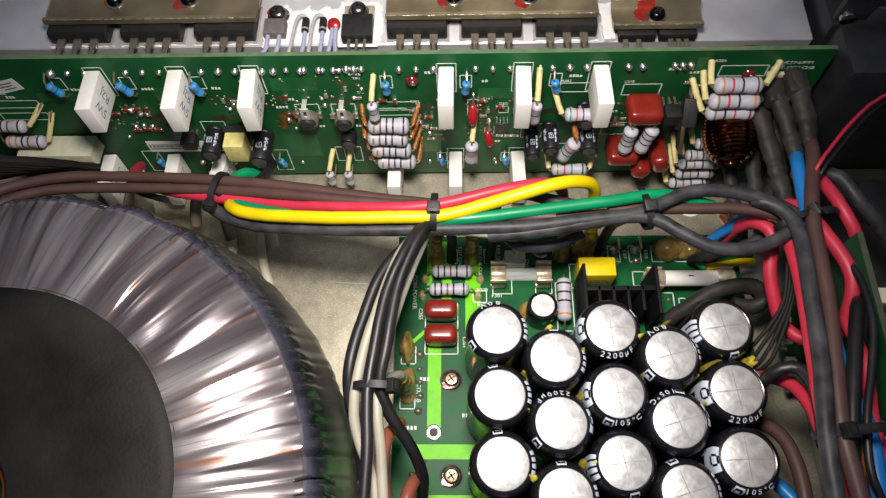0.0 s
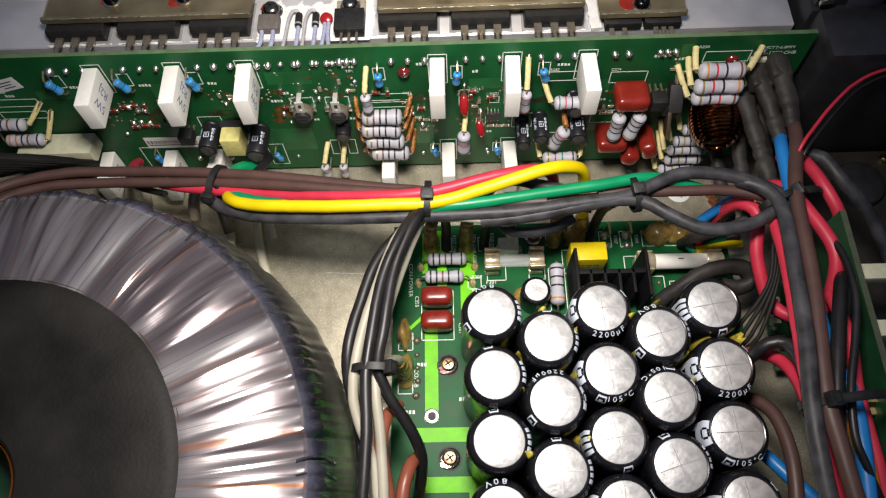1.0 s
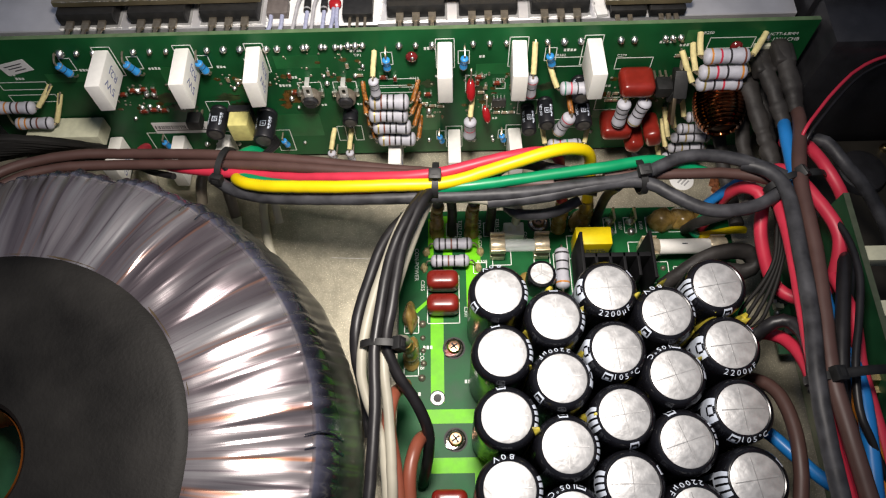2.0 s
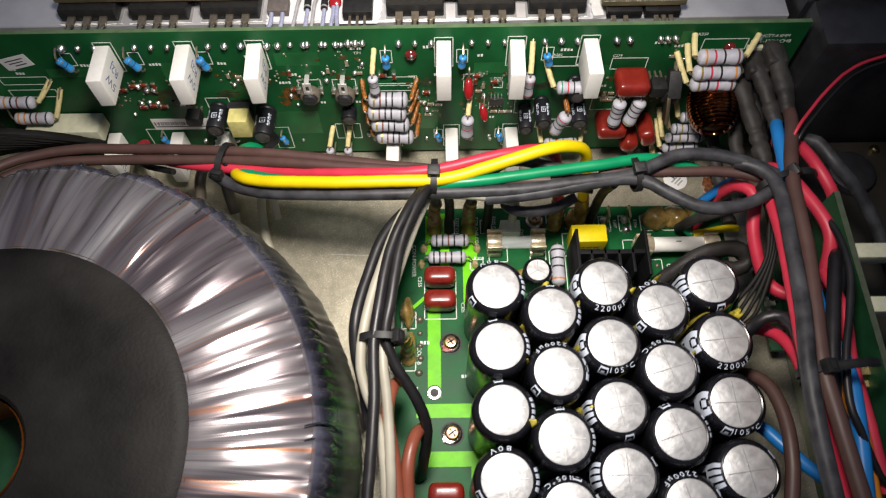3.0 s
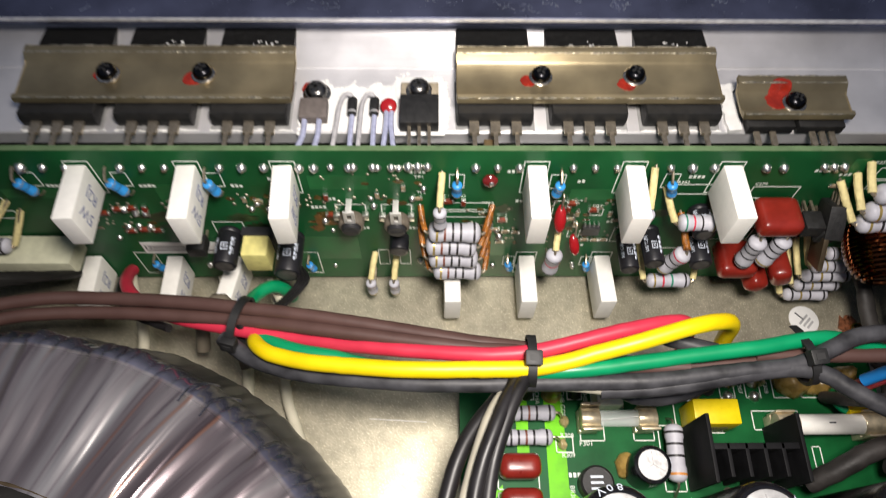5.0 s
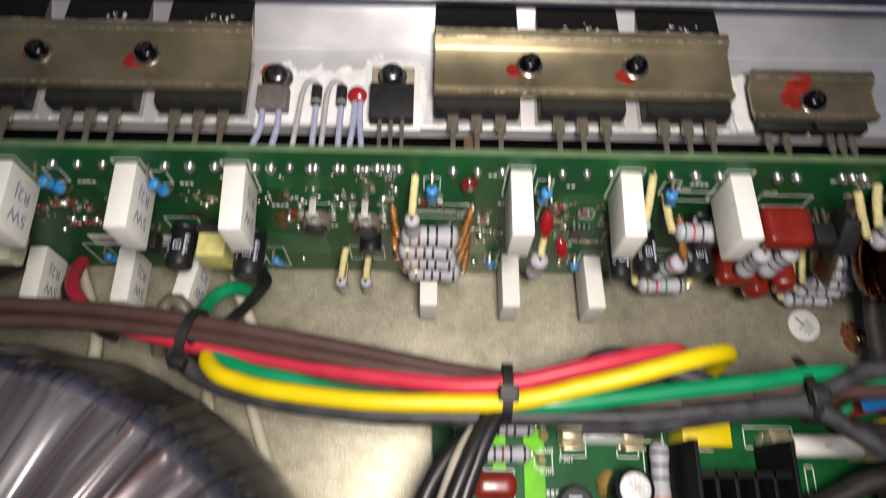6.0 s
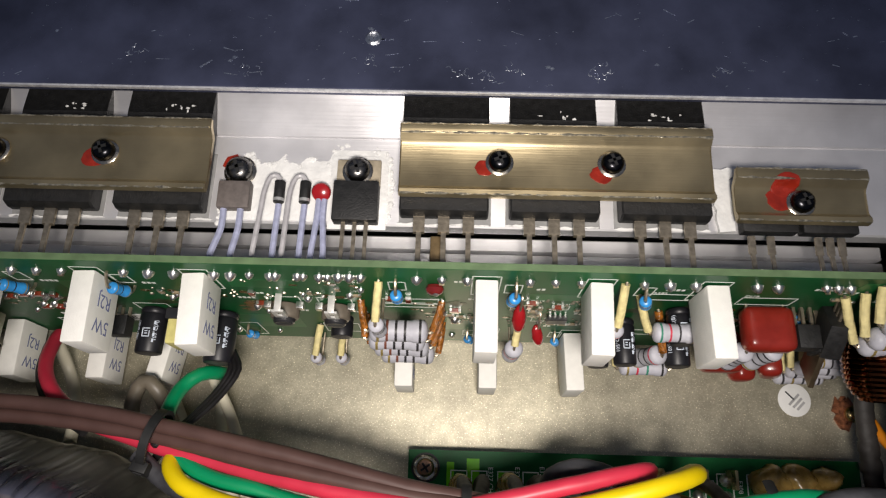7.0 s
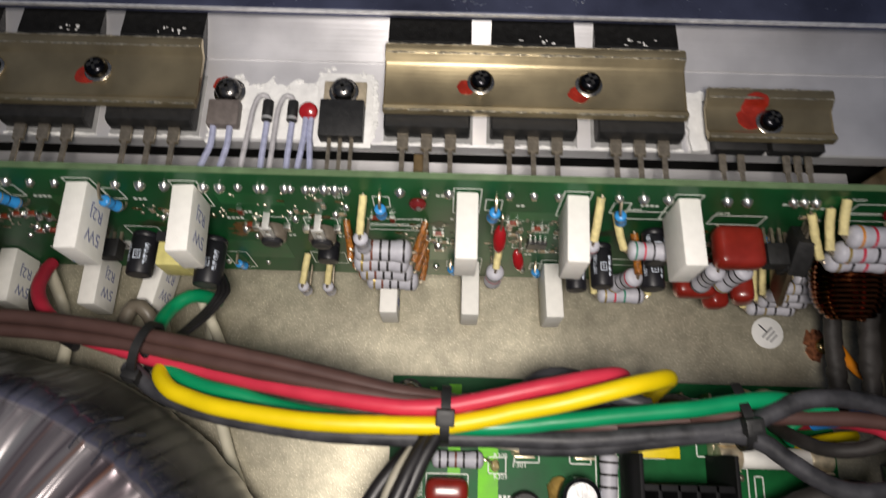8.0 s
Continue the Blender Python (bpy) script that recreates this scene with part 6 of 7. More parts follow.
def indicator(u, w):
    t = thing("red_diode", "small dark red dipped diode on the green board", "diode", on_board(u, w, 0), "red diodes")
    bm = BM()
    lathe(bm, [(0, 0.2), (1.9, 0.3), (2.1, 1.0), (1.7, 1.8), (0.9, 2.3), (0, 2.4)], 16, M3(0, 0, 0, 90))
    part("bead", bm, mat_bead, t)
    bm = BM()
    lathe(bm, [(0, 2.3), (0.7, 2.3), (0.4, 2.7), (0, 2.8)], 10, M3(0.3, 0, 0.6, 90))
    part("dimple", bm, SOLDER, t)


mat_bead = mat("dark_red_glass", (0.14, 0.012, 0.012), 0.12, 0, 0.3, 500, 0, 100, 0.5, 0.6)
indicator(-13.6, 55.0)
indicator(93.4, 56.2)
indicator(-156.0, 56.4)


def outline_box(bm, u, w, su, sw, line=0.28):
    for x0, x1, w0, w1 in ((-su / 2, su / 2, sw / 2 - line, sw / 2), (-su / 2, su / 2, -sw / 2, -sw / 2 + line), (-su / 2, -su / 2 + line, -sw / 2, sw / 2), (su / 2 - line, su / 2, -sw / 2, sw / 2)):
        box(bm, u + x0, u + x1, -0.05, 0.02, w + w0, w + w1)


def board_print():
    bm = BM()
    for u in CEM_U:
        outline_box(bm, u, 55.2, 6.4, 13.6)
    for u in (-115, -89, -66, -22.5, 0.2, 23.2):
        outline_box(bm, u, 10.4, 6.4, 13.2)
    for u, w, su, sw in ((-19.6, 42.0, 13.5, 3.6), (-19.6, 38.0, 13.5, 3.0), (91.6, 57.0, 15, 5.0), (91.6, 52, 14, 4), (61.5, 48.6, 12.5, 5.5), (40.5, 50.0, 14.5, 4.6), (-150, 44.5, 17, 4.0), (-150, 38, 17, 4.0), (-50.4, 39, 8.4, 8.0), (-38, 39, 8.4, 8.0), (-22, 53.6, 4.0, 6.0), (3.8, 53.4, 4.0, 6.2), (32.8, 53.8, 4.0, 6.2), (16.8, 39.0, 3.6, 3.4), (6.2, 40.2, 3.6, 9.0), (12.4, 29.0, 3.6, 6.4), (27.4, 27.2, 7.6, 8.0), (-85.6, 30, 8.6, 8.6), (-129.6, 54.4, 4.0, 6.0), (-106.8, 54.4, 4.0, 6.0), (-83.4, 54.2, 4.0, 6.0), (-43, 14, 3.4, 9), (-36.6, 14, 3.4, 9), (108.0, 53.4, 9, 3.2), (-4.9, 11.6, 3.6, 5.4), (19, 11.4, 3.6, 5.4), (58, 28, 12, 7), (41.5, 17, 18, 5.0)):
        outline_box(bm, u, w, su, sw)
    rgx = random.Random(6)
    # lettering too small to read
    for u, w in ((-34, 57), (-9.4, 57.2), (9, 53), (37, 55), (-127, 51), (-103.4, 51), (-80, 51), (-55.8, 45), (-6.0, 44), (20.6, 33.6), (24.6, 44), (-61, 41), (50, 33), (54, 37), (-152, 49.6), (-151, 47.6), (68, 57.6), (-48, 30.4), (-35, 30.4), (14.6, 20.6), (-100, 30), (75, 56), (-70, 54)):
        for k in range(rgx.randint(2, 4)):
            box(bm, u + k * 1.1, u + k * 1.1 + 0.75, -0.05, 0.02, w, w + rgx.uniform(0.9, 1.2))
    t = amp_board_thing
    part("silkscreen", bm, SILK, t, "white printed outlines")
    for txt, u, w, s in (("TP1", -31.6, 55.4, 1.7), ("TP2", -31.2, 48.6, 1.5), ("R333", -13.4, 43.8, 1.5), ("R282", 36.4, 53.2, 1.5), ("C279", 56.8, 52.4, 1.5), ("R250", 83.0, 61.6, 1.6), ("D271", 16.8, 42.2, 1.5), ("HCTT-6.8MM", 107.2, 60.4, 1.7), ("E206-123V-CHB", 106.6, 58.0, 2.0), ("C219", 10.4, 44.6, 1.4)):
        lettering("board_lettering", txt, s, SILK, t, pose(u * MM, -0.00006, w * MM, 90))
    # wide copper shapes under the mask
    for u0, u1, w0, w1 in ((-70, -50, 13, 26), (-12, -5, 15, 27), (8, 26, 45, 50), (-100, -92, 42, 52), (52, 56, 20, 48), (76, 80, 53, 63), (-140, -118, 46, 50), (-60, -45, 50, 56)):
        bm = BM()
        box(bm, u0, u1, -0.035, 0.02, w0, w1)
        part("copper_area", bm, PCB2, t, "slightly paler copper area under the mask")


def board_stains():
    """Old flux and glue run over the board between the parts."""
    for material, spots in ((FLUX_RUN, ((-58.5, 34.0, 3.4, 1.5), (-60.5, 31.0, 2.0, 1.6), (-55.6, 33.2, 1.6, 0.8), (-59.6, 36.4, 1.2, 1.6))), (FLUX_DULL, ((-103, 36.5, 5.2, 2.4), (-98.5, 31.5, 6.0, 2.2), (-80.5, 36, 4.2, 2.6), (-77, 31.5, 3.6, 2.2), (-72.0, 40, 2.6, 3.0), (8.5, 36.5, 4.0, 2.6), (12.5, 32, 3.4, 2.2), (-8.6, 41, 2.4, 1.8), (33, 38, 3.6, 2.2)))):
        bm = BM()
        for n, (u, w, su, sw) in enumerate(spots):
            plate(bm, [(u + a, w + b) for a, b in blob_outline(su, sw, 26, 0.45, 40 + n)], 0.0, 0.03 + 0.004 * n, M3(0, 0, 0, 90))
        part("flux_stain", bm, material, amp_board_thing, "brown flux stain on the mask")["kind"] = "stuff"


FLUX_RUN = mat("orange_flux_run", (0.13, 0.055, 0.008), 0.35, 0, 0.6, 420, 0.2, 900)
FLUX_DULL = mat("dull_flux_film", (0.022, 0.040, 0.012), 0.45, 0, 0.8, 300, 0.2, 900)
board_stains()
PCB2 = mat("mask_over_wide_copper", (0.008, 0.104, 0.027), 0.42, 0, 0.3, 120, 0.05)
board_print()

# ---- shrink-covered plugs at the end of the amplifier board ----
def shrink_lead(label, pts, r0, r1, seed, boot=False):
    bm = BM()
    sweep(bm, pts, 1.0, 14, 1.0, 0.85, 0.14, seed, (r0 * 0.88, r1), 0.26)
    if boot:
        x, y, z = pts[0]
        box(bm, x - 3.4, x + 3.4, y - 8.5, y - 0.6, z - 2.6, z + 2.8, 1.4, M3(0, 0, 0, 0, 0, 0), 3)
    return solid("shrink_sleeve", bm, SHRINK, Matrix(), label, "sleeve", "shrink-covered plugs", smooth=80)


shrink_lead("wrinkled dark heat-shrink sleeve over a board plug", [(107.4, 149, 57.0), (107.6, 144, 57.5), (108.6, 138, 56.0), (109.6, 132, 54), (110.6, 127, 51.5)], 4.0, 2.7, 1, True)
shrink_lead("wrinkled dark heat-shrink sleeve over a board plug", [(102.4, 148, 53.5), (102.6, 142, 54), (104.4, 134, 52.5), (105.8, 128, 50.5), (107, 123, 49)], 3.7, 2.6, 2, True)
shrink_lead("wrinkled dark heat-shrink sleeve over a board plug", [(98.6, 147, 46), (99.2, 141, 47.5), (101, 131, 45.5), (102.6, 123, 43.5), (104, 114, 42), (105, 104, 40)], 3.6, 2.6, 3, True)
shrink_lead("dark shrink-covered lead hanging from the board", [(101.0, 146, 33), (102, 139, 32), (103, 130, 28), (104, 118, 24), (104.4, 106, 22)], 3.0, 2.6, 4)
shrink_lead("dark shrink-covered lead hanging from the board", [(98.0, 145.6, 22), (98.6, 138, 20), (99.4, 128, 17), (100.2, 116, 15), (100.6, 104, 15)], 2.9, 2.5, 5)
shrink_lead("dark shrink-covered lead hanging from the board", [(107, 146, 40), (108, 138, 38), (108.8, 128, 34), (109.6, 116, 30), (110, 104, 28)], 3.0, 2.6, 6)
wire("orange_wire", "orange wire below the shrink-covered leads", W_ORANGE, [(104.5, 126, 10), (105, 121, 14), (106.5, 118, 16), (110, 117, 17)], 1.4)
for k, (u, w) in enumerate(((102.6, 54.4), (98.8, 48.8), (96.6, 43.4))):
    bm = BM()
    box(bm, -3.4, 3.4, -1.6, -0.1, -0.8, 0.8, 0.25)
    solid("plug_shell", bm, CREAM, on_board(u, w + 1.6, 0), "small cream plug shell on the board edge", "connector", "plug shells")


def white_leads():
    wire("white_wire", "aged white lead crossing the case floor", W_CREAM, [(-77, 141, 12), (-75, 130, 5), (-74.4, 121, 3), (-71.5, 108, 3), (-69, 101, 3), (-64, 90, 5), (-56, 78, 12)], 1.7)
    wire("white_wire", "aged white lead dipping under the bundle", W_CREAM, [(-92, 142, 12), (-90, 132, 5), (-88.5, 126.4, 3), (-85.2, 120, 3.4), (-83, 114, 5), (-80, 104, 12)], 1.7)
    wire("white_wire", "aged white lead dropping to the transformer", W_CREAM, [(-119, 142, 16), (-118.9, 135.8, 8), (-116.6, 130, 7), (-114, 122, 8), (-112, 114, 12)], 1.7)
    wire("grey_wire", "dull grey-brown lead looped on the floor", mat("wire_grey_brown", (0.14, 0.12, 0.09), 0.45, 0, 0.15, 150), [(-94, 118, 14), (-93, 124, 20), (-90, 130, 22), (-86, 128, 22), (-84, 121, 16), (-82, 114, 10)], 2.0)
    wire("white_wire", "pale lead looped behind the bundle", W_CREAM, [(-76, 137, 14), (-72, 131, 20), (-68.5, 122, 14), (-66, 112, 8)], 1.5)
    for k in range(3):
        wire("black_wire", "thin black lead running up to the taped choke", W_BLACK, [(-76 + k * 0.3, 114, 44), (-71 + k * 0.8, 120, 38), (-67 + k, 127, 33), (-65 + k * 1.1, 133, 30), (-68 + k * 1.2, 138, 27)], 0.7)
    wire("black_wire", "thin black lead rising beside the red wire", W_BLACK, [(-121.5, 143, 12), (-120.6, 139, 16), (-117, 131, 23), (-109, 123, 30), (-96, 116.6, 36)], 1.1)


white_leads()


def floor_items():
    t = thing("earth_sticker", "round white earth-symbol sticker on the metal floor", "sticker", at(89.6, 131.6, 0.03))
    bm = BM()
    lathe(bm, [(0, 0.12), (4.6, 0.12), (4.7, 0.06), (4.7, 0)], 40)
    part("disc", bm, PAPER, t)
    bm = BM()
    m = M3(0, 0, 0, 0, 0, 45)
    box(bm, -0.22, 0.22, 0.2, 3.4, 0.1, 0.2, 0, m)
    part("earth_stem", bm, INK_BLACK, t, "printed earth symbol stem")
    bm = BM()
    for y, l in ((0.2, 2.2), (-1.1, 1.9), (-2.3, 1.6)):
        box(bm, -l, l, y - 0.34, y + 0.34, 0.1, 0.2, 0, m)
    part("earth_bars", bm, mat("faded_print", (0.32, 0.32, 0.32), 0.6), t, "faded printed bars")
    bm = BM()
    plate(bm, [(103.5 + a, 128.8 + b) for a, b in blob_outline(3.2, 4.4, 22, 0.35, 3)], 0.0, 0.5)
    solid("lacquer_patch", bm, mat("flaked_rust_lacquer", (0.20, 0.075, 0.035), 0.3, 0.35, 0.8, 900, 0.8, 900), Matrix(), "flaked rust-brown lacquer patch round a floor screw", "lacquer")
    t = thing("floor_screw", "small brass screw in the rust-red patch", "screw", at(105.5, 128.0, 0.4))
    bm = BM()
    lathe(bm, [(2.4, 0), (2.3, 0.8), (1.6, 1.5), (0, 1.7)], 16)
    part("head", bm, BRASS, t)
    # scratch lines in the zinc
    for x0, y0, x1, y1 in ((-70, 96, -62, 82), (-47, 101, -30, 100)):
        dx, dy = x1 - x0, y1 - y0
        l = math.hypot(dx, dy)
        nx, ny = -dy / l * 0.1, dx / l * 0.1
        bm = BM()
        plate(bm, [(x0 - nx, y0 - ny), (x1 - nx, y1 - ny), (x1 + nx, y1 + ny), (x0 + nx, y0 + ny)], 0.003, 0.012)
        solid("floor_scratch", bm, TIN, Matrix(), "fine bright scratch in the zinc floor", "scratch", "floor scratches")


floor_items()

# ---- parts on the supply board ----
P = at(0, 0, PZ)


def lime_tracks():
    bm = BM()
    rows = [[(-9.4, 43.5), (-4.9, 43.5), (-4.9, 74.5), (-6.2, 77.2), (-9.4, 77.2)],
            [(-13.2, 36.8), (9, 36.8), (9, 41.4), (-13.2, 41.4)], [(-9.4, 21.2), (10, 21.2), (10, 26.0), (-9.4, 26.0)],
            [(-15.4, 75.6), (-14.4, 74.8), (-9.2, 79.6), (-9.2, 81.2)], [(3.4, 77), (8.8, 77), (8.8, 107.0), (6.4, 110), (3.4, 110)],
            [(-4.8, 89), (-1.4, 89), (-1.4, 113), (-4.8, 113)], [(-10.2, 96), (-8.2, 96), (-8.2, 112), (-10.2, 112)],
            [(8.8, 77), (8.8, 80), (17, 73), (15, 71.4)], [(4.5, -10), (9, -10), (9, 21.2), (4.5, 21.2)]]
    for o in rows:
        plate(bm, o, 0.005, 0.04)
    part("copper_track", bm, LIME, supply, "bright green tracks under the mask")
    bm = BM()
    rgx = random.Random(12)
    def ob(x0, x1, y0, y1, l=0.3):
        for a, b, c, d in ((x0, x1, y0, y0 + l), (x0, x1, y1 - l, y1), (x0, x0 + l, y0, y1), (x1 - l, x1, y0, y1)):
            box(bm, a, b, c, d, 0.03, 0.07)
    for x0, x1, y0, y1 in ((-10.6, 0.9, 79.8, 89.4), (-10.6, 0.9, 71.0, 79.2), (13, 20, 92.6, 101), (28, 34, 92.6, 101), (54.5, 59.0, 104.5, 111), (62, 66.5, 104.5, 111), (70, 76.5, 104.5, 111), (78, 84, 104.5, 111), (35, 39, 105.5, 112), (42, 47, 105.5, 112), (-9.2, -4.6, 104.2, 110), (-3.6, 0.8, 104.2, 110), (3.4, 8.0, 104.2, 110), (10.2, 14.6, 104.2, 110), (17, 24.5, 100.5, 106.5), (-18.6, -13.4, 52.6, 60), (-18.6, -13.4, 67.6, 74), (62.5, 76, 95.4, 101), (68.5, 76.0, 84.6, 93), (77.5, 80, 84, 91), (40.4, 54.2, 94.6, 104), (35.0, 41.0, 79, 97), (6, 11, 89.5, 94)):
        ob(x0, x1, y0, y1)
    for x, y in ((-12, 62), (30, 74.5), (9, 83), (-16, 46), (2, 50), (69.4, 80.4)):
        for k in range(3):
            box(bm, x + k * 1.2, x + k * 1.2 + 0.8, y, y + 1.2, 0.03, 0.07)
    part("silkscreen", bm, SILK, supply, "white printed outlines")
    for txt, x, y, s, a in (("F301", 14.6, 92.0, 2.0, 0), ("R308", 9.4, 94.2, 1.8, 0), ("R309", 9.4, 88.8, 1.8, 0), ("C355", -12.2, 85.4, 1.9, 90), ("C301", 3.0, 75.2, 1.8, 90), ("CON-POWER", -14.4, 93.6, 2.1, 90), ("E307", 60.6, 107.6, 1.7, 90), ("E308", 68.2, 107.6, 1.7, 90), ("E327 CHA", 1.6, 107.0, 1.8, 90), ("E326 CHB COM", 8.8, 105.0, 1.8, 90), ("E325 CHB", 15.4, 107.6, 1.8, 90), ("CN301", 25.6, 103.4, 1.7, 90), ("CON-B", -12.4, 58, 2.0, 90), ("BR305", 9.6, 78.5, 1.8, 90)):
        lettering("board_lettering", txt, s, SILK, supply, at(x, y, 0.06, 0, 0, -a))


lime_tracks()


def supply_axial(p, q, d, code, label, ends):
    return axial(P, p, q, d, code, ends, label, group="resistors on the supply board")


supply_axial((-8.2, 99.6, 4.4), (6.0, 99.6, 4.4), 4.5, "kkbkk", "grey resistor lying across the supply board", ((-10.6, 98.6, 0), (8.4, 98.6, 0)))
supply_axial((-9.2, 93.0, 4.2), (4.8, 93.0, 4.2), 4.5, "kkbkk", "grey resistor lying across the supply board", ((-11.4, 92.0, 0), (7.6, 92.0, 0)))
supply_axial((37.2, 96.0, 7.0), (36.6, 80.6, 6.4), 5.0, "kkko", "pale grey resistor along the supply board beside a can", ((38, 98.6, 0), (37, 77.6, 0)))


def glue_dab(x, y, rx, ry, h, seed, material, label="aged amber glue dab over a joint"):
    bm = BM()
    bmesh.ops.create_icosphere(bm, subdivisions=3, radius=1.0)
    rgx = random.Random(seed)
    off = Vector((rgx.uniform(0, 9), rgx.uniform(0, 9), 0))
    for v in bm.verts:
        n = 1 + 0.28 * noise.noise(v.co * 1.6 + off)
        v.co = Vector((v.co.x * rx * n, v.co.y * ry * n, max(-0.02, v.co.z) * h * n))
    return solid("glue_dab", bm, material, at(x, y, PZ), label, "glue", "glue dabs", smooth=80)


CLIP = mat("nickel_plated_clip_part", (0.66, 0.57, 0.40), 0.34, 0.6, 0.25, 500, 0.2)
PALE_FLUX = mat("pale_flux", (0.42, 0.34, 0.16), 0.35, 0, 0.3, 500, 0.2)
for k, (x, y) in enumerate(((-10.8, 98.2), (8.8, 98.0), (-11.6, 92.0), (7.9, 91.8))):
    glue_dab(x, y, 1.3, 1.7, 2.6, k, PALE_FLUX, "pale flux blob on a resistor's foot")
for k, (x, y, rx, ry, h) in enumerate(((75.6, 109.0, 5.0, 4.6, 6.5), (83.0, 109.4, 4.8, 4.4, 6.0), (90.5, 110, 4.0, 3.6, 7.0), (-16.4, 73.0, 2.6, 5.2, 7.5), (-15.6, 60.8, 2.6, 5.4, 7.0), (45.0, 108.4, 3.4, 4.2, 8.0), (25.0, 86.0, 3.4, 3.4, 4.0))):
    glue_dab(x, y, rx, ry, h, 20 + k, AMBER)


def post(x, y, lean, material, label, r=2.0, glue=None):
    """A wire end soldered upright that climbs and bends in under the bundle."""
    t = thing("terminal_lead", label, "wire end", at(x, y, PZ), "wire ends on the supply board")
    path = [(0, -1.6, 0), (0, -0.6, 4), (0.3, 0.6, 13), (0.4 + lean * 0.3, -0.4, 24), (lean, -4.5, 36)]
    bm = BM()
    sweep(bm, path, r * 0.82, 10, 1.0, 1.0, 0.08, int(x + 50), (1.1, 0.95))
    part("sheath", bm, material, t)
    if glue:
        bm = BM()
        sweep(bm, [(0, -1.8, 0), (0, -0.8, 3.5), (0.2, 0.2, 12), (0.4 + lean * 0.25, -0.2, 20)], r * 1.18, 10, 1.0, 1.0, 0.2, int(x + 70), (1.15, 0.85), 0.16)
        part("glue", bm, glue, t, "amber glue coat")


post(-6.8, 107.0, 2, W_GREY, "glue-coated black wire end in the supply board", 2.0, AMBER)
post(-1.4, 107.2, -2, SHRINK, "dark sleeved wire end in the supply board")
post(5.7, 107.4, 1, W_GREY, "glue-coated black wire end in the supply board", 2.0, AMBER)
post(12.5, 107.4, -2, SHRINK, "dark sleeved wire end in the supply board")
for x, name, m in ((37.6, "red wire", W_RED), (46.4, "yellow wire", W_YELLOW)):
    bm = BM()
    sweep(bm, [(x, 106.6, PZ), (x, 107.6, PZ + 3.5), (x, 108.6, PZ + 11), (x - 0.4, 109.6, PZ + 17)], 2.5, 12, 1.0, 1.0, 0.2, int(x), (1.1, 0.9), 0.16)
    solid("glue_coat", bm, AMBER, Matrix(), "amber glue round the soldered end of the " + name, "glue", "glue coats")
post(51.0, 108.4, 1, W_GREY, "dusty black wire end in the supply board")
post(-16.0, 58.6, -4, W_WHITE, "white wire end coated in amber glue", 1.9, AMBER)


def blade(x, y):
    t = thing("blade_terminal", "brass blade terminal soldered in the supply board", "terminal", at(x, y, PZ), "blade terminals")
    bm = BM()
    box(bm, -0.4, 0.4, -0.5, 4.4, 0, 6.5, 0.1)
    part("blade", bm, BRASS, t)
    for yy in (-2.6, 1.6):
        bm = BM()
        lathe(bm, [(1.7, 0), (1.5, 0.6), (0.8, 1.3), (0, 1.6)], 12, M3(-0.6, yy, 0))
        part("solder", bm, SOLDER, t)


blade(57.4, 107.6)
blade(65.0, 107.6)


def glass_fuse():
    t = thing("glass_fuse", "glass fuse in two brass clips on the supply board", "fuse", at(22.6, 97.6, PZ))
    bm = BM()
    cyl(bm, (-7.5, 0, 6.4), (7.5, 0, 6.4), 2.3, None, 20)
    tube = part("glass_tube", bm, GLASS, t, "clear glass tube")
    tube.visible_shadow = False
    bm = BM()
    sweep(bm, [(-7, -0.4, 5.6), (0, 0, 6.3), (7, 0.5, 7.0)], 0.16, 6)
    part("element", bm, SOLDER, t)
    for s in (-1, 1):
        bm = BM()
        cyl(bm, (s * 5.2, 0, 6.4), (s * 10.4, 0, 6.4), 2.6, None, 20, 0.3)
        part("end_cap", bm, CLIP, t)
        bm = BM()
        pts = []
        for a in range(-220, 41, 20):
            pts.append((3.0 * math.cos(radians(a)), 6.4 + 3.0 * math.sin(radians(a))))
        outer = pts
        inner = [(y * 0.88, 6.4 + (z - 6.4) * 0.88) for y, z in pts][::-1]
        extrude(bm, outer + inner, s * 7.8 - 2.6, s * 7.8 + 2.6)
        for y in (-3.4, 3.4):
            box(bm, s * 7.8 - 2.6, s * 7.8 + 2.6, y - 0.25 * (y > 0) * 1 - 0.3, y + 0.3, 7.4, 10.0, 0.15)
        box(bm, s * 7.8 - 2.6, s * 7.8 + 2.6, -3.0, 3.0, 0.2, 3.6, 0.3)
        part("clip", bm, CLIP, t, "plated spring clip")


glass_fuse()


def ceramic_fuse():
    t = thing("ceramic_fuse", "white ceramic fuse in metal clips on the supply board", "fuse", at(80.0, 95.6, PZ))
    bm = BM()
    cyl(bm, (-9.0, 0, 7.0), (9.2, 0, 7.0), 2.75, None, 22, 0.2)
    part("tube", bm, CERAMIC, t)
    for s in (-1, 1):
        bm = BM()
        cyl(bm, (s * 8.8, 0, 7.0), (s * 14.6, 0, 7.0), 3.05, None, 22, 0.3)
        part("end_cap", bm, CLIP, t)
        bm = BM()
        box(bm, s * 12 - 2.6, s * 12 + 2.6, -3.3, 3.3, 0, 4.6, 0.4)
        box(bm, s * 12 - 2.6, s * 12 + 2.6, -3.6, -3.0, 3, 9.0, 0.2)
        box(bm, s * 12 - 2.6, s * 12 + 2.6, 3.0, 3.6, 3, 9.0, 0.2)
        part("clip", bm, CLIP, t)
    bm = BM()
    box(bm, -1.2, 0.6, -0.3, 0.1, 9.70, 9.78)
    part("print_bar", bm, INK_BLACK, t)


ceramic_fuse()


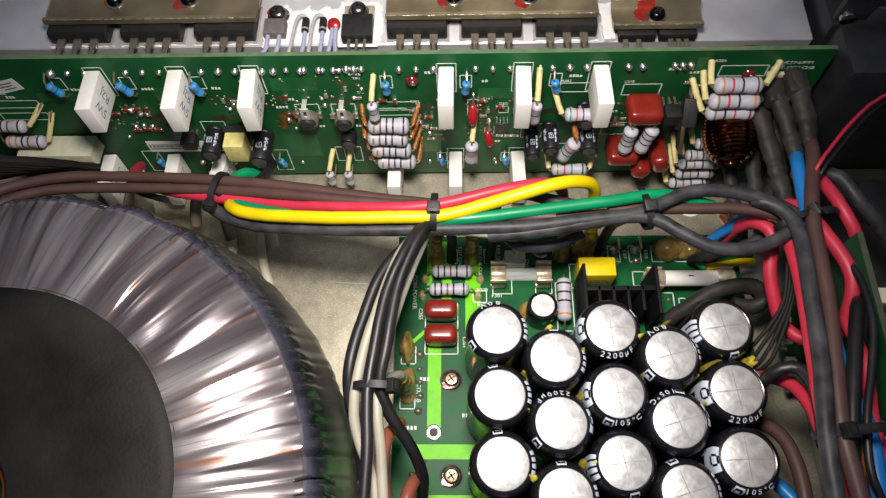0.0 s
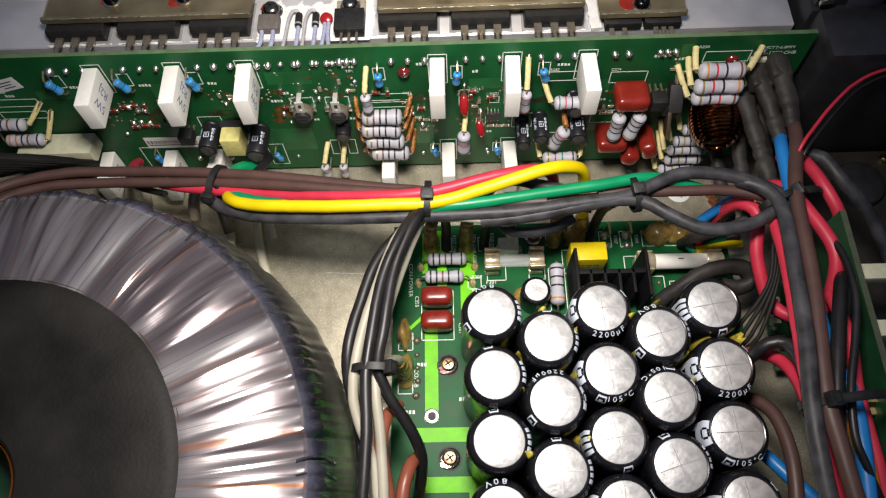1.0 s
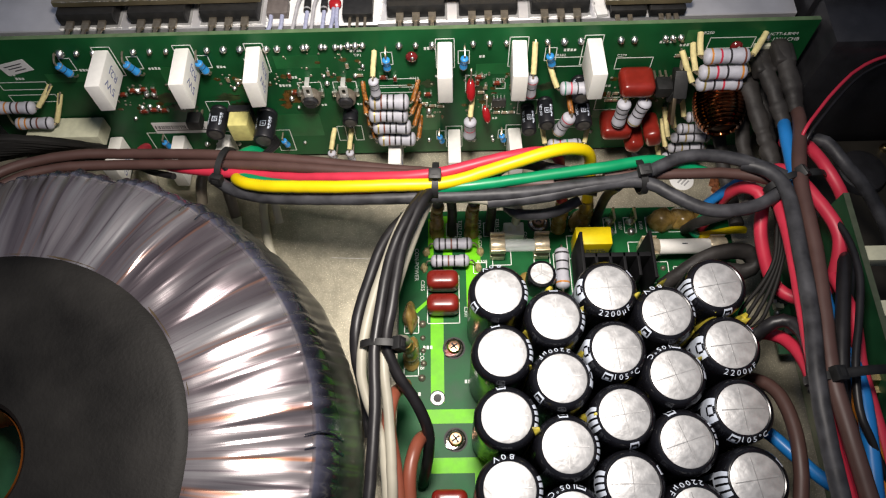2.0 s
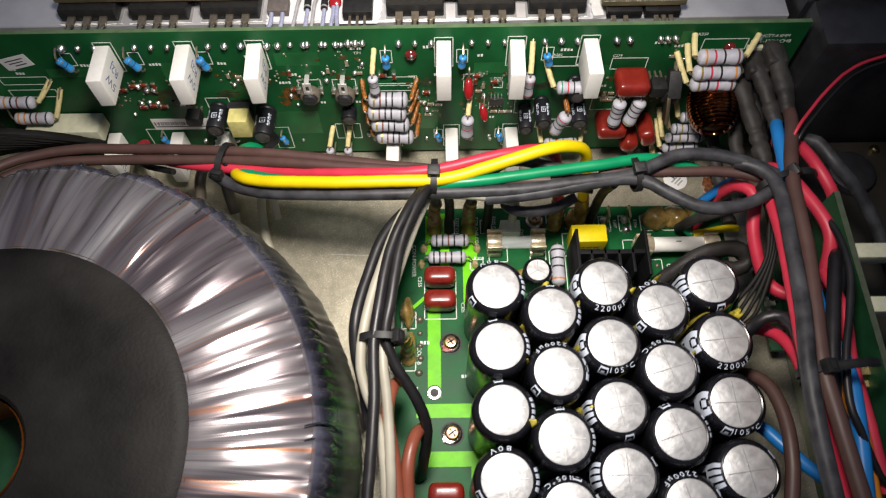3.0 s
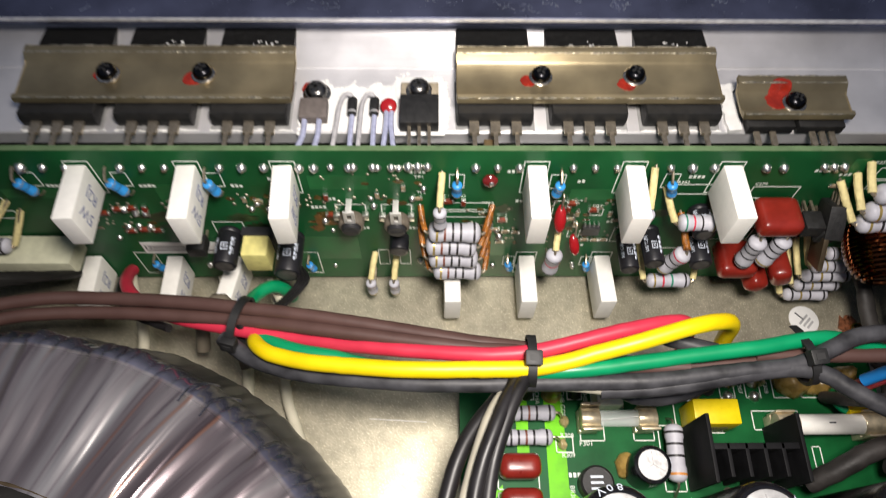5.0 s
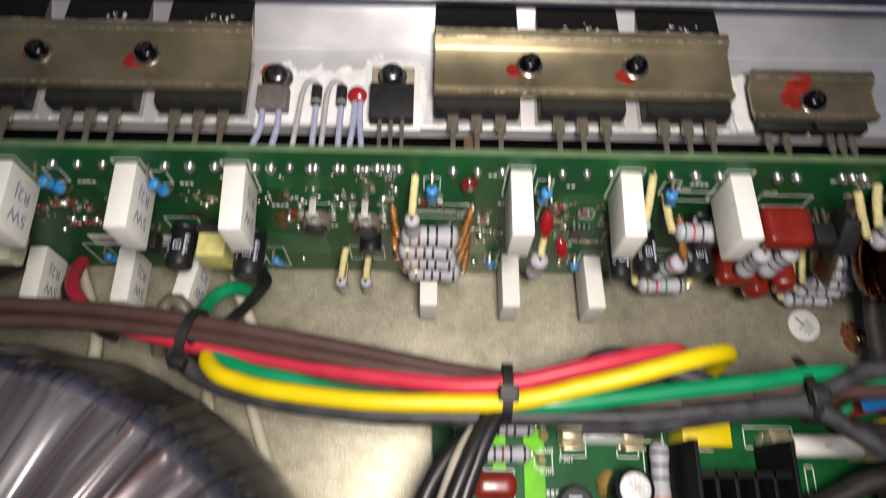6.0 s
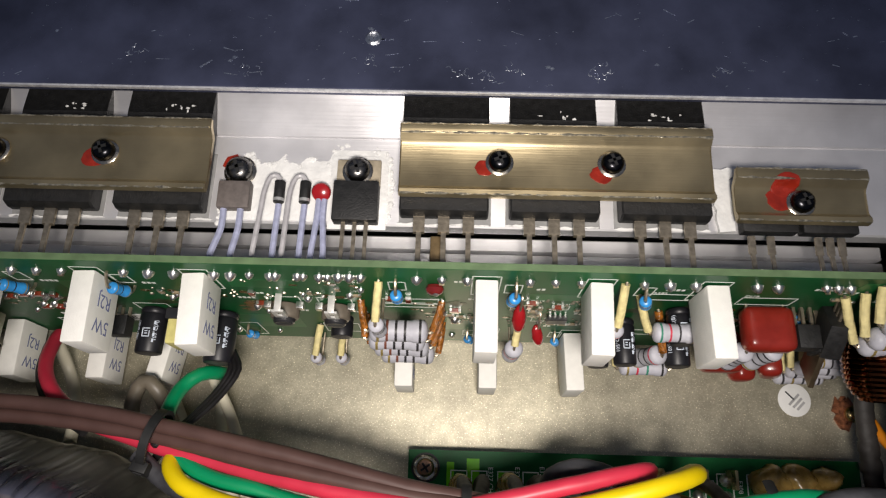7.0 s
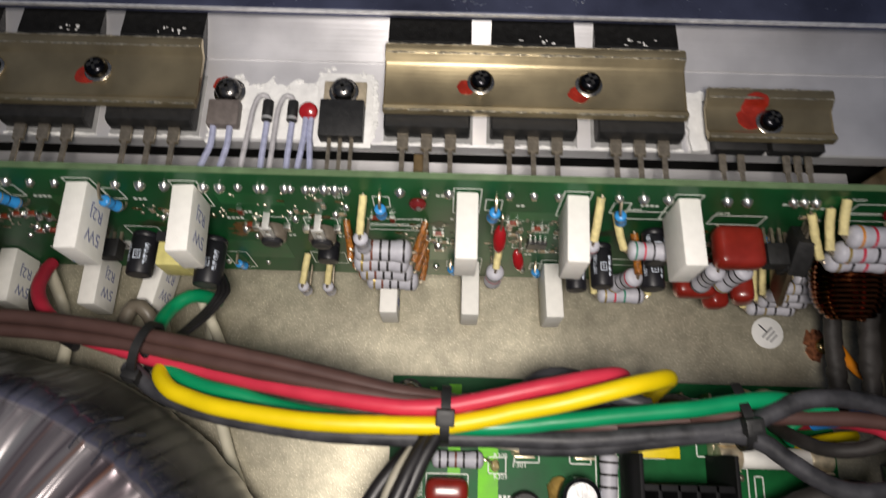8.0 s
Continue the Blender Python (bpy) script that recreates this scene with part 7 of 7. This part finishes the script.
def box_cap():
    t = thing("box_capacitor", "bright yellow box capacitor on the supply board", "capacitor", at(48.0, 98.2, PZ))
    bm = BM()
    box(bm, -6.2, 6.2, -3.4, 3.4, 0.3, 12.0, 0.5)
    b = part("case", bm, YELLOW_BOX, t)
    bm = BM()
    rgx = random.Random(1)
    for r in range(4):
        x = -4.4
        while x < 4.2:
            l = rgx.uniform(0.8, 2.2)
            box(bm, x, min(4.6, x + l), -3.46, -3.38, 2.4 + r * 1.5, 2.9 + r * 1.5)
            x += l + 0.4
    part("print", bm, INK_BLACK, b, "faint dark print")


box_cap()


ANODISED = mat("black_anodised_fins", (0.007, 0.007, 0.008), 0.6, 0, 0.3, 300, 0.1, 900, 0.15)


def fin_block():
    t = thing("finned_cooler", "black finned cooler standing on the supply board", "cooler", at(53.5, 88.0, PZ))
    bm = BM()
    box(bm, -12, 12, -0.8, 0.8, 0.4, 18.5, 0.2)
    part("web", bm, ANODISED, t)
    for k in range(6):
        x = -11.6 + k * 4.64
        bm = BM()
        big = k in (0, 5)
        box(bm, x - 0.5, x + 0.5, -7.5 if not big else -9.0, 0.8 if not big else 8.0, 0.4, 18.5 if not big else 20.0, 0.2)
        part("fin", bm, ANODISED, t)


fin_block()


def small_can():
    t = thing("small_electrolytic", "small black electrolytic with a three-way scored top", "capacitor", at(29.0, 84.6, PZ))
    R, H = 5.1, 11.5
    bm = BM()
    lathe(bm, [(0, 0.2), (R, 0.3), (R, H - 1.2), (R - 0.3, H - 0.3), (R - 0.9, H), (R - 1.2, H - 0.2), (0, H - 0.2)], 28)
    part("sleeve", bm, SLEEVE, t)
    bm = BM()
    lathe(bm, [(R - 1.2, H - 0.2), (R - 1.3, H - 0.05), (0, H)], 28)
    top = part("top", bm, CAP_TOP, t)
    bm = BM()
    for a in (90, 210, 330):
        box(bm, 0, 3.3, -0.13, 0.13, H - 0.05, H + 0.06, 0, M3(0, 0, 0, 0, 0, a))
    part("vent_score", bm, mat_score, top)
    bm = BM()
    for k in range(4):
        box(bm, R - 0.06, R + 0.04, -1.4 + k * 0.9, -0.8 + k * 0.9, 5, H - 1.4)
    part("print", bm, SLEEVE_PRINT, t)


small_can()


def dark_round(x, y, r, h):
    t = thing("round_module", "low black round part beside the capacitors", "component", at(x, y, PZ))
    bm = BM()
    lathe(bm, [(0, 0.2), (r, 0.2), (r, h - 0.6), (r - 0.6, h), (0, h)], 26)
    part("case", bm, EPOXY, t)
    bm = BM()
    for k in range(3):
        box(bm, -1.8, 1.6, -1.8 + k * 1.5, -1.2 + k * 1.5, h - 0.01, h + 0.04)
    part("print", bm, SLEEVE_PRINT, t)


dark_round(15.6, 81.0, 4.6, 5.0)


def supply_film(x, y):
    t = thing("film_capacitor", "red-brown dipped film capacitor on the supply board", "capacitor", at(x, y, PZ), "red capacitors on the supply board")
    bm = BM()
    box(bm, -5.6, 5.6, -3.3, 3.3, 0.6, 8.8, 2.9, None, 5)
    part("body", bm, FILM_RED, t, smooth=80)
    for s in (-1, 1):
        bm = BM()
        cyl(bm, (s * 4.0, 0, 0), (s * 4.0, 0, 1.4), 0.4)
        part("lead", bm, LEAD, t)


supply_film(-4.9, 85.2)
supply_film(-4.9, 76.4)
supply_film(-3.6, 12.6)


def supply_screw(x, y, red=True):
    t = thing("board_screw", "cross-head screw with a washer holding the supply board", "screw", at(x, y, PZ), "board screws")
    bm = BM()
    lathe(bm, [(3.9, 0.03), (3.9, 0.1), (0, 0.12)], 24)
    part("pad_ring", bm, mat_slot, t)
    bm = BM()
    lathe(bm, [(1.6, 0.1), (3.2, 0.15), (3.3, 0.6), (2.9, 0.9), (1.6, 1.0)], 20)
    part("washer", bm, SCREW_STEEL, t)
    bm = BM()
    lathe(bm, [(2.4, 0.9), (2.4, 1.7), (1.9, 2.5), (0, 2.8)], 20)
    part("head", bm, mat_headc, t)
    bm = BM()
    for a in (35, 125):
        box(bm, -1.4, 1.4, -0.28, 0.28, 2.5, 2.86, 0, M3(0, 0, 0, 0, 0, a))
    part("cross_slot", bm, mat_slot, t)
    if red:
        bm = BM()
        plate(bm, [(-1.2 + a, -1.9 + b) for a, b in blob_outline(2.0, 1.4, 12, 0.25, int(y))], 0.9, 1.2)
        part("lacquer", bm, LACQUER, t)


mat_headc = mat("coppery_screw", (0.42, 0.24, 0.15), 0.3, 1, 0.25, 900, 0.1)
supply_screw(-1.4, 62.2)
supply_screw(-1.4, 31.6)
supply_screw(-15.9, 110.4, False)
supply_screw(30.6, 109.4, False)


def plated_hole(x, y):
    t = thing("plated_hole", "tinned mounting hole in the supply board", "mounting hole", at(x, y, PZ + 0.03))
    bm2 = BM()
    lathe(bm2, [(1.2, 0.03), (1.3, 0.10), (2.5, 0.10), (2.6, 0.02)], 24)
    part("ring", bm2, SOLDER, t)
    bm2 = BM()
    lathe(bm2, [(0, 0.05), (1.25, 0.05)], 20)
    part("bore", bm2, mat_slot, t)


plated_hole(-7.2, 45.2)


def header():
    t = thing("pin_header", "white nylon pin header on the supply board", "connector", at(20.8, 103.6, PZ))
    bm = BM()
    box(bm, -3.6, 3.6, -2.6, 2.6, 0.2, 7.5, 0.4)
    part("housing", bm, mat_nylon, t)
    for s in (-1, 1):
        bm = BM()
        box(bm, s * 1.5 - 0.7, s * 1.5 + 0.7, -1.0, 1.0, 7.45, 7.6)
        part("socket", bm, CREAM, t)


mat_nylon = mat("white_nylon", (0.60, 0.60, 0.50), 0.5, 0, 0.08, 400)
header()


def mini_dots():
    t = thing("via_row", "dull solder joints beside the bright green track", "solder joint", at(0, 0, PZ))
    src = None
    rgx = random.Random(31)
    for x, y in [(-12.2, 71), (-12.1, 66), (-12.0, 61.5), (-11.8, 57), (-12.4, 52), (-10.5, 36), (-14, 32), (71, 90.5), (71, 87.4), (74, 90.4), (-14.4, 26), (52, 79), (66, 80)]:
        if src is None:
            bm = BM()
            lathe(bm, [(1.4, 0), (1.2, 0.5), (0.7, 1.0), (0, 1.2)], 12)
            src = part("solder_joint", bm, mat_dull, t)
            src.matrix_basis = at(x, y, 0)
        else:
            again("solder_joint", src, t, at(x, y, 0) @ Matrix.Scale(rgx.uniform(0.7, 1.05), 4))


mat_dull = mat("dull_solder", (0.22, 0.20, 0.15), 0.45, 0.7, 0.3, 600, 0.2)
mini_dots()

# glue between the cans
for k, (x, y) in enumerate(((20, 56), (36, 62), (52, 66), (68, 56), (20, 46), (36, 50), (52, 55), (68, 47), (28, 69), (60, 70), (84, 60), (75, 60), (36, 32), (52, 37), (20, 28))):
    glue_dab(x, y, 3.0, 2.6, 37, 60 + k, GLUE, "yellow glue oozing between the capacitors")

# folded dark sleeve between the cans and the ceramic fuse
bm = BM()
sweep(bm, [(70, 80, 18), (76, 83, 24), (84, 87, 27), (92, 88.6, 27), (97.6, 88, 26), (99.5, 85, 24), (96, 83, 22), (90, 84, 22)], 2.6, 12, 1.6, 1.4, 0.15, 7)
solid("folded_sleeve", bm, SHRINK, Matrix(), "folded dark shrink sleeve beside the capacitors", "sleeve", smooth=80)
wire("earth_wire", "green-yellow earth wire curled behind the ceramic fuse", W_GREEN, [(88, 106, 20), (85, 103.5, 17), (84, 101, 16), (86, 99.5, 16)], 1.3)
wire("earth_wire", "yellow stripe side of the curled earth wire", W_YELLOW, [(86, 99.5, 16), (92, 100.4, 16), (98, 101.5, 16), (103, 102, 15)], 1.35)
wire("blue_wire", "short blue wire under the looped cables", W_BLUE, [(84, 104, 30), (88, 105, 38), (93, 107, 42)], 1.6)
wire("black_wire", "dark wire passing under the looped cables", SHRINK, [(83, 104, 12), (82.6, 100.5, 24), (85, 98, 33), (90, 98, 37), (95, 100, 39), (100, 104, 40)], 1.8)
wire("white_wire", "pale grey wire running beside the fuse holder", W_WHITE, [(-9, 98.5, 51), (-3, 97.8, 51), (4.3, 97.4, 51), (11, 96.8, 50.5), (17, 97.5, 47), (20.5, 101, 38), (21, 103.6, 22)], 1.5)
wire("black_wire", "dusty black wire folded in a hairpin loop", W_GREY, [(46, 104, 42), (38, 106, 41), (30, 107, 40), (22, 105, 40), (17.8, 102.4, 40), (17, 99.7, 40), (20.5, 97.4, 40), (27, 97, 40), (34, 98.6, 40), (40, 101, 42)], 1.75)

# ---- the side of the case: upright board, brackets, fan ----
def side_board():
    b = thing("side_board", "small green board standing along the case side", "circuit board", at(116.4, 0, 0))
    bm = BM()
    box(bm, -0.8, 0.8, -60, 94.5, 4, 55, 0.1)
    part("board", bm, PCB_DARK, b)
    bm = BM()
    box(bm, -0.85, 0.85, -60, 94.5, 55.0, 55.15)
    part("cut_edge", bm, mat("dark_pcb_edge", (0.055, 0.07, 0.042), 0.65, 0, 0.2, 400), b)
    for y in (77.5, 60.3):
        bm = BM()
        box(bm, 0.8, 16, y - 2.4, y + 2.4, 44, 49, 0.4)
        part("bracket", bm, CREAM, b, "cream connector bar")
    for y, z in ((41, 46), (38, 44), (12, 44)):
        bm = BM()
        cyl(bm, (-3.5, y, z), (6, y, z), 2.6, None, 6, 0.3)
        part("brass_nut", bm, BRASS, b)
    for y, z in ((52, 38), (47, 30), (30, 36)):
        bm = BM()
        lathe(bm, [(0, 0), (1.6, 0.2), (1.9, 1.4), (1.2, 2.6), (0, 3.0)], 14, M3(-0.8, y, z, 0, -90))
        part("red_bead", bm, DISC_RED, b)


side_board()


def low_board():
    b = thing("lower_side_board", "dark green board lying low under the trunk wires", "circuit board", at(105, 0, 0))
    bm = BM()
    box(bm, 3.4, 10.4, 58, 88, 8, 9.6, 0.1)
    part("board", bm, PCB_DARK, b)
    rgx = random.Random(77)
    for k in range(14):
        bm = BM()
        x, y = rgx.uniform(5, 9), rgx.uniform(60, 86)
        if k % 2:
            box(bm, x - 1.5, x + 1.5, y - 1, y + 1, 9.6, 12, 0.2)
            part("component", bm, CREAM if k % 4 == 1 else EPOXY, b)
        else:
            lathe(bm, [(1.4, 9.6), (1.0, 10.6), (0, 11.2)], 10, M3(x, y, 0))
            part("solder_joint", bm, SOLDER, b)


low_board()


def fan():
    t = thing("cooling_fan", "black plastic cooling fan beside the heatsink", "fan", at(150, 172, 0))
    bm = BM()
    for a, b, c, d in ((-30, 30, -8, -5.5), (-30, 30, 5.5, 8)):
        box(bm, a, b, c, d, 2, 74, 1.0)
    part("frame", bm, PLASTIC, t)
    bm = BM()
    lathe(bm, [(26, -8), (30.5, -8), (30.5, 8), (26, 8), (26, -8)], 40, M3(0, 0, 38, 90))
    part("shroud", bm, PLASTIC, t)
    bm = BM()
    lathe(bm, [(0, -6), (11, -6), (12, -5), (12, 6), (0, 6)], 28, M3(0, 0, 38, 90))
    part("hub", bm, PLASTIC, t)
    for k in range(7):
        bm = BM()
        m = M3(0, 0, 38, 0, k * 360 / 7, 0)
        box(bm, 11, 25, -0.6, 0.6, -5, 5, 0.2, m @ M3(0, 0, 0, 35, 0, 0))
        part("blade", bm, PLASTIC, t)
    for s in (-1, 1):
        bm = BM()
        cyl(bm, (s * 27, -9.6, 66), (s * 27, -7.5, 66), 2.4, None, 14, 0.4)
        part("screw", bm, SCREW_STEEL, t)


fan()


def bracket():
    t = thing("fan_bracket", "black plastic fan duct with a bulging grey cover", "bracket", at(128, 150, 0))
    bm = BM()
    box(bm, -8, 46, -8, 12, 6, 66, 3.0)
    part("duct", bm, PLASTIC, t)
    bm = BM()
    lathe(bm, [(0, 72), (7, 71.4), (9.5, 69.5), (10, 66), (10, 58)], 26, M3(8, 22, 0))
    part("cover", bm, mat("grey_cover", (0.05, 0.05, 0.065), 0.45, 0, 0.2, 100), t)
    bm = BM()
    box(bm, -9, 46, 12, 40, 30, 64, 2.0)
    part("shoulder", bm, PLASTIC, t)


bracket()


def inner_panel():
    t = thing("case_panel", "dark brown painted steel panel low beside the fan duct", "panel", at(149, 80, 0))
    bm = BM()
    box(bm, -27, 26.5, -100, 61, 0.1, 11, 0.6)
    part("sheet", bm, mat("dark_brown_paint", (0.026, 0.023, 0.018), 0.55, 0, 0.35, 80, 0.1, 500), t)
    bm = BM()
    lathe(bm, [(0, 15.2), (7.0, 15.0), (8.6, 14.2), (9.2, 12.6), (9.2, 11)], 30, M3(2.5, 46, 0))
    part("round_cover", bm, PLASTIC, t, "round black plastic cover")
    bm = BM()
    lathe(bm, [(1.9, 11), (1.8, 12.2), (1.1, 12.9), (0, 13)], 14, M3(15.2, 57, 0))
    part("screw", bm, BRASS, t, "small brass screw")


inner_panel()

# dark wire end that humps up behind the bundle
wire("black_wire", "dusty black wire humped up behind the red wire", W_GREY, [(12.5, 107.4, 40), (13.2, 110.2, 44), (17.5, 112.0, 46.5), (23, 111.4, 48), (30, 108, 50), (38, 105.4, 51)], 1.9)
